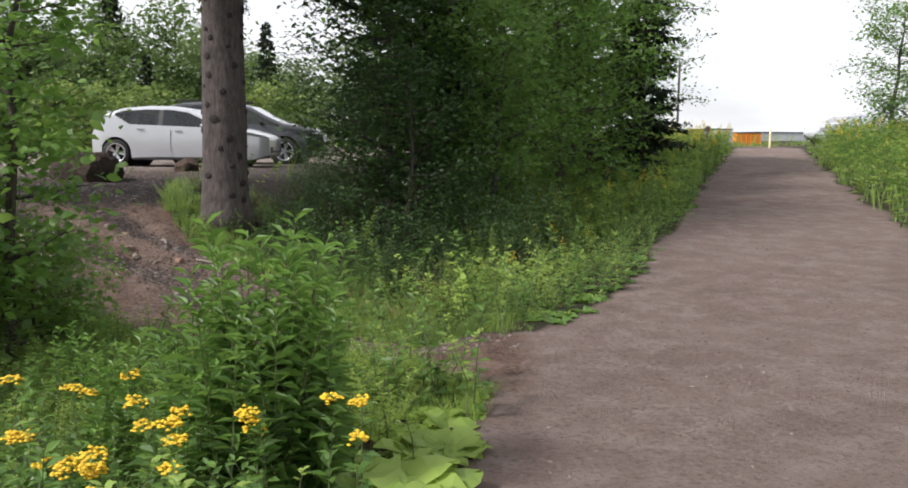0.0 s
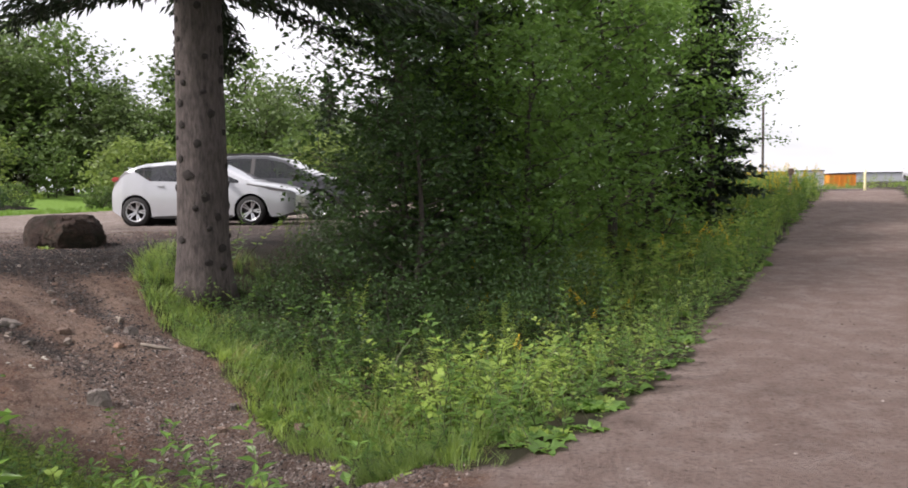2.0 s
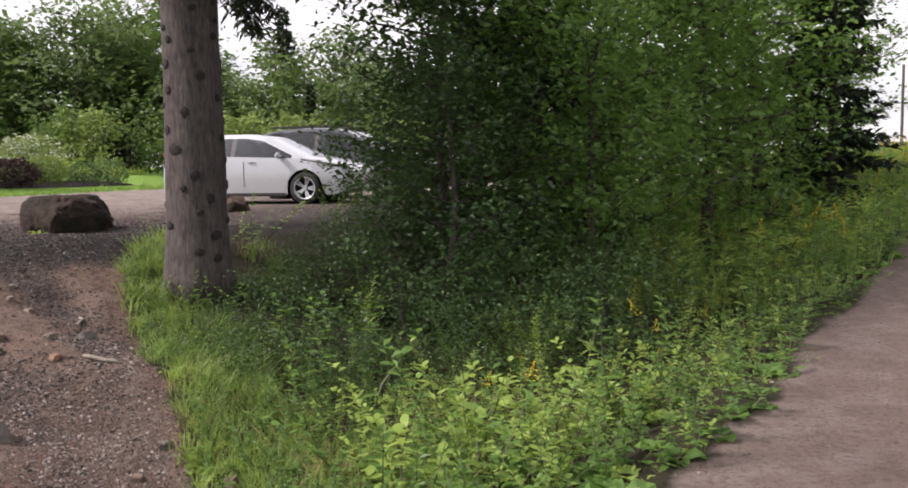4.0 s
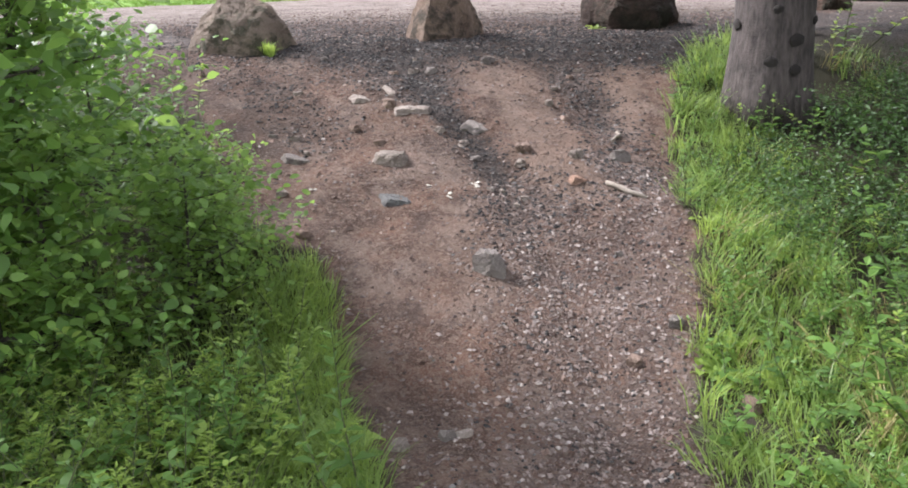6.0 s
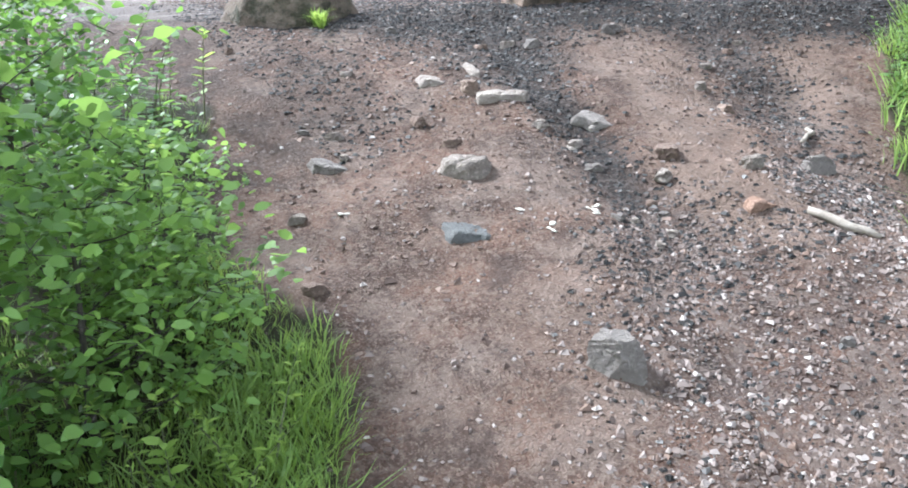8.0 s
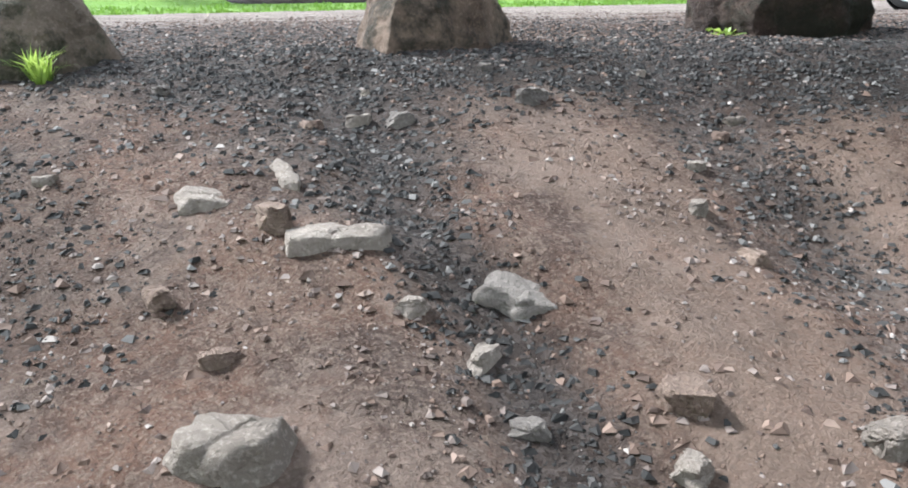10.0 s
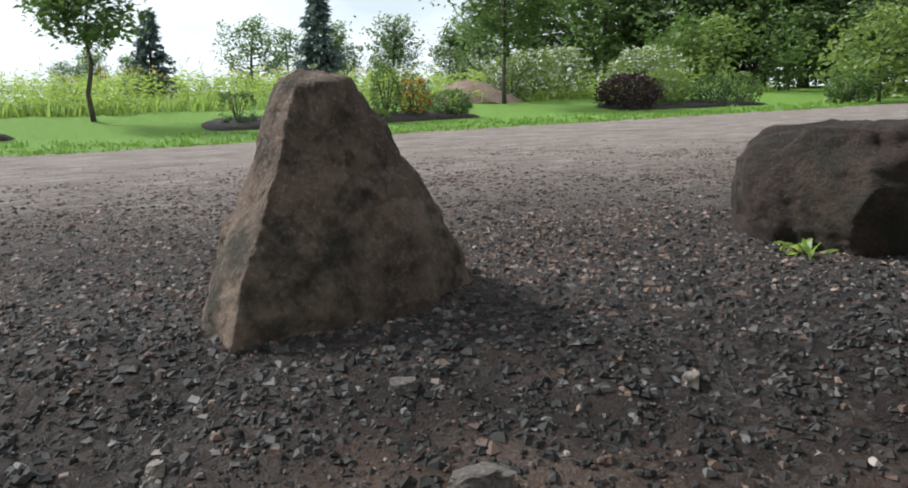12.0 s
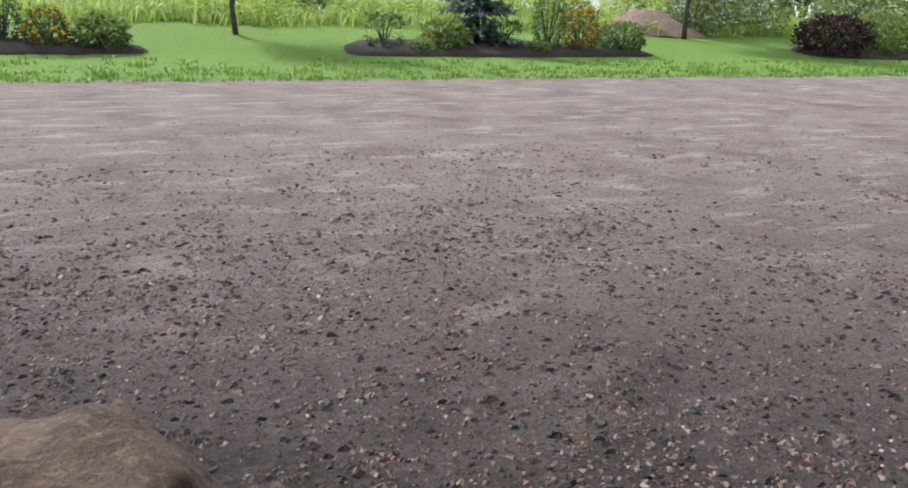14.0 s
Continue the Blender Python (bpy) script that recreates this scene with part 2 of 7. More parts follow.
def rock_material(name, lo, hi, moss, stain=0.7):
    m, nt, b = principled(name)
    co = place(nt, "Object")
    big, mid, fine = noise_out(nt, 2.4, 6, co), noise_out(nt, 6.5, 8, co, 0.72), noise_out(nt, 70, 4, co)
    info = nt.nodes.new("ShaderNodeObjectInfo")
    c = mixed(nt, ramp(nt, math_node(nt, "ADD", big, math_node(nt, "MULTIPLY", math_node(nt, "SUBTRACT", info.outputs["Random"], 0.5), 0.3)), 0.3, 0.7), lo, hi)
    c = mixed(nt, math_node(nt, "MULTIPLY", ramp(nt, mid, 0.5, 0.66), stain), c, tuple(v * 0.5 for v in lo))
    c = mixed(nt, math_node(nt, "MULTIPLY", ramp(nt, fine, 0.52, 0.7), 0.5), c, tuple(min(1, v * 1.4) for v in hi))
    if moss:
        c = mixed(nt, math_node(nt, "MULTIPLY", ramp(nt, noise_out(nt, 3.3, 5, co, 0.75), 0.48, 0.62), 0.75), c, moss)
    nt.links.new(c, b.inputs["Base Color"])
    b.inputs["Roughness"].default_value = 0.88
    b.inputs["Specular IOR Level"].default_value = 0.3
    pits = noise_out(nt, 17, 9, co, 0.75)
    h = math_node(nt, "ADD", math_node(nt, "MULTIPLY", mid, 1.4), math_node(nt, "ADD", math_node(nt, "MULTIPLY", fine, 0.12), math_node(nt, "MULTIPLY", pits, 0.7)))
    bump(nt, b, h, 1.0, 0.07)
    return m


def bark_material(name, lo, hi, stretch=0.22):
    m, nt, b = principled(name)
    co = place(nt, "Object")
    mp = nt.nodes.new("ShaderNodeMapping")
    mp.inputs["Scale"].default_value = (1, 1, stretch)
    nt.links.new(co, mp.inputs[0])
    plates, fine = noise_out(nt, 26, 5, mp.outputs[0], 0.7), noise_out(nt, 70, 3, co)
    c = mixed(nt, ramp(nt, plates, 0.35, 0.65), lo, hi)
    c = mixed(nt, math_node(nt, "MULTIPLY", ramp(nt, noise_out(nt, 4, 4, co), 0.5, 0.7), 0.5), c, tuple(v * 0.6 for v in lo))
    nt.links.new(c, b.inputs["Base Color"])
    b.inputs["Roughness"].default_value = 0.92
    bump(nt, b, math_node(nt, "ADD", plates, math_node(nt, "MULTIPLY", fine, 0.4)), 0.9, 0.03)
    return m


def chip_material(name, low, mid, pale):
    """Loose chips: each one's own tint picks its grey, from dark to pale."""
    m, nt, b = principled(name)
    t = attribute(nt, "tint")
    co = place(nt)
    k = math_node(nt, "ADD", t, math_node(nt, "MULTIPLY", math_node(nt, "SUBTRACT", noise_out(nt, 1.5, 3, co), 0.5), 0.5))
    c = mixed(nt, ramp(nt, k, 0.1, 0.8), low, mid)
    c = mixed(nt, ramp(nt, k, 0.76, 1.1), c, pale)
    nt.links.new(c, b.inputs["Base Color"])
    b.inputs["Roughness"].default_value = 0.78
    b.inputs["Specular IOR Level"].default_value = 0.3
    bump(nt, b, noise_out(nt, 240, 3, co), 0.4, 0.003)
    return m


MAT_GROUND = ground_material()
MAT_CLOD = chip_material("dirt_clod", (0.06, 0.038, 0.03), (0.16, 0.105, 0.08), (0.26, 0.19, 0.155))
MAT_BOULDER = rock_material("red_sandstone", (0.11, 0.074, 0.056), (0.33, 0.235, 0.175), (0.036, 0.036, 0.026))
MAT_BOULDER_DARK = rock_material("dark_sandstone", (0.045, 0.03, 0.024), (0.115, 0.075, 0.056), (0.028, 0.03, 0.018))
MAT_BOULDER_GREY = rock_material("weathered_sandstone", (0.075, 0.058, 0.046), (0.26, 0.2, 0.155), (0.05, 0.055, 0.03))
MAT_STONE = rock_material("grey_stone", (0.16, 0.138, 0.125), (0.33, 0.285, 0.255), None, 0.25)
MAT_STONE_PALE = rock_material("pale_stone", (0.27, 0.222, 0.188), (0.48, 0.405, 0.35), None, 0.25)
MAT_STONE_ORANGE = rock_material("orange_sandstone", (0.34, 0.2, 0.14), (0.5, 0.33, 0.245), None, 0.25)
MAT_STONE_BLUE = rock_material("blue_grey_stone", (0.085, 0.085, 0.083), (0.19, 0.185, 0.178), None, 0.3)
MAT_STONE_RED = rock_material("red_stone", (0.22, 0.15, 0.118), (0.36, 0.265, 0.21), None, 0.25)
MAT_CHIP = chip_material("slate_chip", (0.01, 0.009, 0.0085), (0.045, 0.04, 0.038), (0.18, 0.165, 0.155))
MAT_PEBBLE = chip_material("pale_pebble", (0.08, 0.055, 0.046), (0.21, 0.165, 0.145), (0.38, 0.33, 0.3))
MAT_BARK = bark_material("spruce_bark", (0.045, 0.036, 0.034), (0.125, 0.102, 0.093))
MAT_BARK_TREE = bark_material("tree_bark", (0.04, 0.033, 0.027), (0.11, 0.09, 0.075))
MAT_KNOT = plain("dark_knot", (0.012, 0.01, 0.009), (0.04, 0.032, 0.028), 0.9, 20, 90)
MAT_WOOD = plain("weathered_wood", (0.16, 0.13, 0.1), (0.36, 0.31, 0.26), 0.8, 12, 80)
MAT_SCRAP = plain("bleached_wood", (0.45, 0.41, 0.34), (0.7, 0.66, 0.58), 0.8, 12, 80)
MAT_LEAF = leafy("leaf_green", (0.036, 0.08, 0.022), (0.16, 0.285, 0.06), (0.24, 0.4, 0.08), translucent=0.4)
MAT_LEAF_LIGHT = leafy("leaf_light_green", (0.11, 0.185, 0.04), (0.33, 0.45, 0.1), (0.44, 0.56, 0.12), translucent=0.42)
MAT_GARDEN = leafy("garden_leaf", (0.045, 0.08, 0.024), (0.13, 0.2, 0.05), (0.18, 0.28, 0.07))
MAT_GARDEN_LIGHT = leafy("garden_leaf_light", (0.085, 0.13, 0.032), (0.24, 0.31, 0.08), (0.3, 0.4, 0.1))
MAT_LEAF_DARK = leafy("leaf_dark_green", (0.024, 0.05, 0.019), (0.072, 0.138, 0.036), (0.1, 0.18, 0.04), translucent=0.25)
MAT_LEAF_FAR = leafy("leaf_far_green", (0.055, 0.088, 0.035), (0.16, 0.225, 0.085), (0.22, 0.32, 0.1))
MAT_LEAF_BLUE = leafy("needle_blue_green", (0.065, 0.095, 0.088), (0.19, 0.24, 0.225), (0.12, 0.17, 0.15), translucent=0.1)
MAT_NEEDLE = leafy("needle_dark_green", (0.012, 0.022, 0.012), (0.04, 0.062, 0.03), (0.04, 0.07, 0.03), translucent=0.1)
MAT_LEAF_RED = leafy("leaf_dark_red", (0.02, 0.008, 0.01), (0.065, 0.025, 0.028), (0.08, 0.02, 0.02), translucent=0.12)
MAT_LEAF_BUSH = leafy("leaf_bush_green", (0.034, 0.075, 0.022), (0.24, 0.385, 0.085), (0.33, 0.49, 0.11), translucent=0.45)
MAT_GRASS = leafy("grass_blade", (0.09, 0.155, 0.04), (0.28, 0.385, 0.11), (0.34, 0.46, 0.12), translucent=0.45)
MAT_GRASS_DRY = leafy("dry_grass_blade", (0.2, 0.17, 0.06), (0.42, 0.35, 0.16), (0.36, 0.31, 0.12))
MAT_LAWN_BLADE = leafy("lawn_blade", (0.11, 0.21, 0.03), (0.21, 0.34, 0.06), (0.18, 0.32, 0.04))
MAT_YELLOW = leafy("yellow_flower", (0.6, 0.38, 0.02), (0.85, 0.6, 0.03), (0.8, 0.5, 0.03), 0.6, 0.2)
MAT_WHITE_FLOWER = leafy("white_flower", (0.5, 0.52, 0.42), (0.8, 0.8, 0.72), (0.6, 0.6, 0.5), 0.6, 0.2)
MAT_ORANGE = leafy("orange_flower", (0.55, 0.2, 0.02), (0.75, 0.35, 0.03), (0.6, 0.25, 0.03), 0.6, 0.2)
MAT_STEM = plain("plant_stem", (0.06, 0.08, 0.03), (0.13, 0.13, 0.06), 0.7, 10, 60, 0)
MAT_MULCH = plain("dark_mulch", (0.012, 0.01, 0.009), (0.05, 0.038, 0.03), 0.95, 9, 45, 0.9, 0.03, where="Position")

# ---- geometry tools ----
rng = np.random.default_rng(7)


def value_noise(x, y, seed):
    """Smooth lattice noise in 0..1 over the plane."""
    xi, yi = np.floor(x).astype(np.int64), np.floor(y).astype(np.int64)
    fx, fy = x - xi, y - yi
    fx, fy = fx * fx * (3 - 2 * fx), fy * fy * (3 - 2 * fy)

    def lattice(a, b):
        h = (a * 374761393 + b * 668265263 + seed * 974634777) & 0x7FFFFFFF
        h = ((h ^ (h >> 13)) * 1274126177) & 0x7FFFFFFF
        return ((h ^ (h >> 16)) & 0xFFFF) / 65535.0

    a = lattice(xi, yi) * (1 - fx) + lattice(xi + 1, yi) * fx
    b = lattice(xi, yi + 1) * (1 - fx) + lattice(xi + 1, yi + 1) * fx
    return a * (1 - fy) + b * fy


def fractal(x, y, seed, octaves=4):
    total, amp = 0, 0.5
    for o in range(octaves):
        total = total + amp * value_noise(x * 2 ** o, y * 2 ** o, seed + o)
        amp *= 0.5
    return total


def solid(name, verts, faces, mats, face_mat=None, tint=None, smoothed=False):
    """A mesh from arrays: verts (n, 3), faces one array (m, k) or a list of such arrays."""
    groups = faces if isinstance(faces, list) else [faces]
    groups = [np.asarray(g, np.int32) for g in groups if len(g)]
    me = bpy.data.meshes.new(name)
    verts = np.asarray(verts, np.float32)
    me.vertices.add(len(verts))
    me.vertices.foreach_set("co", verts.ravel())
    loops = np.concatenate([g.ravel() for g in groups])
    sizes = np.concatenate([np.full(len(g), g.shape[1], np.int32) for g in groups])
    me.loops.add(len(loops))
    me.loops.foreach_set("vertex_index", loops)
    me.polygons.add(len(sizes))
    me.polygons.foreach_set("loop_start", np.concatenate([[0], np.cumsum(sizes)[:-1]]).astype(np.int32))
    me.polygons.foreach_set("loop_total", sizes)
    for m in mats if isinstance(mats, (list, tuple)) else [mats]:
        me.materials.append(m)
    if face_mat is not None:
        me.polygons.foreach_set("material_index", np.asarray(face_mat, np.int32))
    me.polygons.foreach_set("use_smooth", np.full(len(sizes), bool(smoothed)))
    if tint is not None:
        a = me.attributes.new("tint", "FLOAT", "POINT")
        a.data.foreach_set("value", np.asarray(tint, np.float32))
    me.update(calc_edges=True)
    return me


class Clump:
    """Growing arrays of triangles with a tint for each vertex and a material for each face."""

    def __init__(self):
        self.v, self.f, self.t, self.m, self.n = [], [], [], [], 0

    def put(self, v, f, t, m):
        v = np.asarray(v, float).reshape(-1, 3)
        self.v.append(v)
        self.f.append(np.asarray(f, np.int64).reshape(-1, 3) + self.n)
        self.t.append(np.broadcast_to(np.asarray(t, float), (len(v),)))
        self.m.append(np.full(len(self.f[-1]), m))
        self.n += len(v)
        return self

    def arrays(self):
        return np.concatenate(self.v), np.concatenate(self.f), np.concatenate(self.t), np.concatenate(self.m)

    def mesh(self, name, mats, smoothed=False):
        v, f, t, m = self.arrays()
        return solid(name, v, f, mats, m, t, smoothed)


def unit(a):
    return a / np.maximum(np.linalg.norm(a, axis=-1, keepdims=True), 1e-9)


def leaf_faces(base, way, up, length, width, fold=0.15, droop=0.1, ovate=False):
    """Folded four-cornered leaves, two triangles each, at arrays of places."""
    side = unit(np.cross(way, up))
    nrm = np.cross(side, way)
    length, width = np.asarray(length).reshape(-1, 1), np.asarray(width).reshape(-1, 1)
    mid = base + way * length * 0.45
    if ovate:
        p = [base]
        for k, w in ((0.22, 0.42), (0.55, 0.48), (0.82, 0.24)):
            for sgn in (1, -1):
                p.append(base + way * length * k + side * width * w * sgn + nrm * width * fold - np.array([0, 0, 1.0]) * length * droop * k * k)
        p.append(base + way * length - np.array([0, 0, 1.0]) * length * droop)
        v = np.stack(p, 1)
        f = np.array([[0, 1, 2], [1, 3, 2], [2, 3, 4], [3, 5, 4], [4, 5, 6], [5, 7, 6]])[None] + 8 * np.arange(len(base))[:, None, None]
        return v.reshape(-1, 3), f.reshape(-1, 3)
    v = np.stack([base, mid + side * width / 2 + nrm * width * fold, base + way * length - np.array([0, 0, 1.0]) * length * droop, mid - side * width / 2 + nrm * width * fold], 1)
    n = len(base)
    f = np.array([[0, 1, 2], [0, 2, 3]])[None] + 4 * np.arange(n)[:, None, None]
    return v.reshape(-1, 3), f.reshape(-1, 3)


def random_ways(n, r, low=-0.3, high=0.9):
    a, z = r.uniform(0, 2 * np.pi, n), r.uniform(low, high, n)
    s = np.sqrt(np.maximum(1 - z * z, 0.05))
    return unit(np.stack([np.cos(a) * s, np.sin(a) * s, z], 1))


def leaf_cloud(clump, centres, spread, per, size, r, m=0, aspect=0.55, tint=(0.2, 0.9), flat=0.75, ovate=False):
    """Leaves scattered round each centre."""
    n = len(centres) * per
    at = np.repeat(centres, per, 0) + r.normal(0, 1, (n, 3)) * spread * np.array([1, 1, flat])
    way = random_ways(n, r, -0.6, 0.6)
    up = unit(r.normal(0, 0.6, (n, 3)) + np.array([0, 0, 1.0]))
    ln = size * r.uniform(0.6, 1.3, n)
    v, f = leaf_faces(at, way, up, ln, ln * aspect, ovate=ovate)
    t = np.repeat(r.uniform(*tint, n) * 0.7 + np.repeat(r.uniform(*tint, len(centres)), per) * 0.3, 8 if ovate else 4)
    clump.put(v, f, t, m)


def tube(points, radii, sides=6):
    """A tapered tube of triangles along points."""
    p, radii = np.asarray(points, float), np.asarray(radii, float)
    d = unit(np.gradient(p, axis=0))
    ref = np.where(np.abs(d[:, 2:3]) > 0.9, np.array([[1.0, 0, 0]]), np.array([[0, 0, 1.0]]))
    a = unit(np.cross(d, ref))
    b = np.cross(d, a)
    ang = np.linspace(0, 2 * np.pi, sides, endpoint=False)
    v = p[:, None] + radii[:, None, None] * (np.cos(ang)[None, :, None] * a[:, None] + np.sin(ang)[None, :, None] * b[:, None])
    n = len(p)
    f = []
    for i in range(n - 1):
        for j in range(sides):
            k = (j + 1) % sides
            q = (i * sides + j, i * sides + k, (i + 1) * sides + k, (i + 1) * sides + j)
            f += [(q[0], q[1], q[2]), (q[0], q[2], q[3])]
    for j in range(1, sides - 1):
        f += [(0, j + 1, j), ((n - 1) * sides, (n - 1) * sides + j, (n - 1) * sides + j + 1)]
    return v.reshape(-1, 3), np.array(f)


def stamp(clump, proto, at, turn, size, r, lean=0.0, tall=None, vary=0.14):
    """Copies of a prototype (arrays) at the places given, turned, sized and leaning, into one clump."""
    v, f, t, m = proto
    n = len(at)
    c, s = np.cos(turn), np.sin(turn)
    size = np.asarray(size, float) * np.ones(n)
    tall = size if tall is None else tall
    x = (v[None, :, 0] * c[:, None] - v[None, :, 1] * s[:, None]) * size[:, None]
    y = (v[None, :, 0] * s[:, None] + v[None, :, 1] * c[:, None]) * size[:, None]
    z = v[None, :, 2] * tall[:, None]
    lx, ly = r.normal(0, 1, n) * lean, r.normal(0, 1, n) * lean
    x, y = x + z * lx[:, None], y + z * ly[:, None]
    out = np.stack([x, y, z], 2) + np.asarray(at)[:, None, :]
    ff = f[None] + (np.arange(n) * len(v))[:, None, None]
    tt = np.clip(t[None] + r.normal(0, vary, n)[:, None], 0, 1)
    clump.v.append(out.reshape(-1, 3))
    clump.f.append(ff.reshape(-1, 3) + clump.n)
    clump.t.append(tt.ravel())
    clump.m.append(np.tile(m, n))
    clump.n += n * len(v)


def part(name, mesh, parent, label=""):
    """Links a mesh as one part under a thing or a part."""
    ob = new(name, mesh)
    ob.parent = parent
    return tagged(ob, label) if label else ob


def thing(name, at, label, category, group="", turn=0.0):
    e = new(name)
    e.empty_display_size = 0.2
    e.matrix_world = pose(*at, 0, 0, turn)
    return tagged(e, label, category, group)


def from_bmesh(name, bm, mats):
    me = bpy.data.meshes.new(name)
    bm.to_mesh(me)
    bm.free()
    for m in mats if isinstance(mats, (list, tuple)) else [mats]:
        me.materials.append(m)
    return me


# ---- the ground ----
def dirt_near_edge(x):
    return lerp_table(x, [-12, -8, -5.7, -4.7, -3.9, -2.8, -1.43, 0.0, 0.85, 1.2], [4.5, 7.9, 9.0, 8.78, 8.72, 8.68, 8.12, 7.02, 6.1, 5.6])


def dirt_far_edge(x):
    return lerp_table(x, [-5, -4.6, -4.3, -4.0, -3.1, -1.76, -0.4, -0.15, 0.3, 1.0, 1.3], [18, 15, 13.6, 12.9, 11.9, 10.6, 9.05, 8.8, 8.0, 7.75, 7.7])


def path_distance(x, y, pts):
    best = np.full(np.shape(x), 1e9)
    for (ax, ay), (bx, by) in zip(pts[:-1], pts[1:]):
        dx, dy = bx - ax, by - ay
        k = np.clip(((x - ax) * dx + (y - ay) * dy) / (dx * dx + dy * dy), 0, 1)
        best = np.minimum(best, np.hypot(x - ax - k * dx, y - ay - k * dy))
    return best


RUN_A = [(-6.5, 10.95), (-5.86, 11.15), (-5.29, 10.98), (-4.74, 10.78), (-4.41, 10.7), (-4.13, 10.68), (-3.8, 10.55), (-3.4, 10.42), (-3.0, 10.28), (-2.6, 10.12), (-1.97, 9.83), (-1.3, 9.4), (-0.6, 8.8), (0.3, 8.0)]
RUN_B = [(-5.9, 12.95), (-5.32, 12.62), (-4.95, 12.44), (-4.6, 12.28), (-4.1, 12.05), (-3.3, 11.55), (-2.5, 10.9), (-1.9, 10.3)]


RIDGE = [(-4.7, 11.6), (-4.2, 11.35), (-3.6, 11.1), (-3.0, 10.75)]
RIDGE_B = [(-4.75, 13.1), (-4.3, 12.6), (-3.8, 12.1)]


def zones(x, y):
    wob = 0.5 * (fractal(x * 1.6 + 9, y * 1.6, 31) - 0.47)
    inside = np.minimum(y - dirt_near_edge(x), dirt_far_edge(x) - y) + wob * 1.3
    dirt = smooth(inside, -0.2, 0.2) * smooth(-x, -1.6, -0.6)
    lot = smooth(lot_edge(y) - x, -0.35, 0.9) * smooth(x, -18.7, -18.4)
    across = np.minimum(x - trail_left(y), trail_right(y) - x) + wob
    trail = smooth(across, -0.2, 0.2)
    trail = np.maximum(trail, smooth(x, 0.2, 1.0) * smooth(inside, -0.2, 0.2) * smooth(-x, -1.6, -1.2))
    wide = lerp_table(x, [-6.2, -5.4, -4.8, -4.2, -3.5, -2.9, -2.0, 0], [0.75, 0.45, 0.22, 0.13, 0.17, 0.36, 0.55, 0.7])
    chips = np.maximum(np.exp(-(path_distance(x, y, RUN_A) / wide) ** 2), 0.85 * np.exp(-(path_distance(x, y, RUN_B) / 0.3) ** 2))
    ring = lot_edge(y) - x
    chips = np.maximum(chips, 0.95 * smooth(ring, -0.6, 0.2) * (1 - smooth(ring, 0.6, 4.0)) * smooth(y, 6, 9))
    lawn = smooth(-x, 18.45, 18.6)
    # Dark soil and gravel runs; by the boulders canopy shade is painted in too.
    dark_soil_shade = np.maximum(smooth(ring + 1.3 * (fractal(x * 1.1, y * 1.1, 77) - 0.47), -1.15, -0.2) * np.exp(-np.maximum(ring - 1.3, 0) / 2.3) * smooth(y, 9, 10.5), np.maximum(0.85 * np.exp(-(path_distance(x, y, RUN_A) / lerp_table(x, [-5.9, -5.2, -4.6, -3.4], [0.7, 0.38, 0.15, 0.14])) ** 2) * smooth(-x, 2.6, 3.8), 0.6 * np.exp(-(path_distance(x, y, RUN_B) / 0.2) ** 2) * smooth(-x, 3.4, 4.2)))
    dark_soil_shade = np.maximum(dark_soil_shade, 0.4 * smooth(-x, 4.3, 5.0) * (1 - smooth(y, 9.7, 10.3)) * dirt)
    dust = np.maximum(np.exp(-(path_distance(x, y, RIDGE) / 0.34) ** 2), 0.9 * np.exp(-(path_distance(x, y, RIDGE_B) / 0.3) ** 2)) * (1 - lot)
    return {"dust": dust, "dirt": dirt, "lot": lot, "trail": trail, "chips": chips, "lawn": lawn, "dark_soil_shade": dark_soil_shade}


def ground_z(x, y):
    """Height with the small humps and the washed-out runs."""
    x, y = np.asarray(x, float), np.asarray(y, float)
    z = height(x, y)
    k = zones(x, y)
    z = z - 0.07 * np.exp(-(path_distance(x, y, RUN_A) / 0.22) ** 2) * (1 - k["lot"]) - 0.05 * np.exp(-(path_distance(x, y, RUN_B) / 0.25) ** 2) * (1 - k["lot"])
    rough = 0.012 + 0.05 * k["dirt"] * (1 - k["lot"]) + 0.03 * (1 - np.maximum.reduce([k["dirt"], k["lot"], k["trail"], k["lawn"]]))
    z = z + rough * (fractal(x * 1.7, y * 1.7, 3) - 0.45) * 2
    near = (np.abs(x) < 12) & (y > -4) & (y < 22)
    z = z + near * 0.022 * (fractal(x * 7, y * 7, 11, 3) - 0.45) * (0.35 + k["dirt"])
    return z


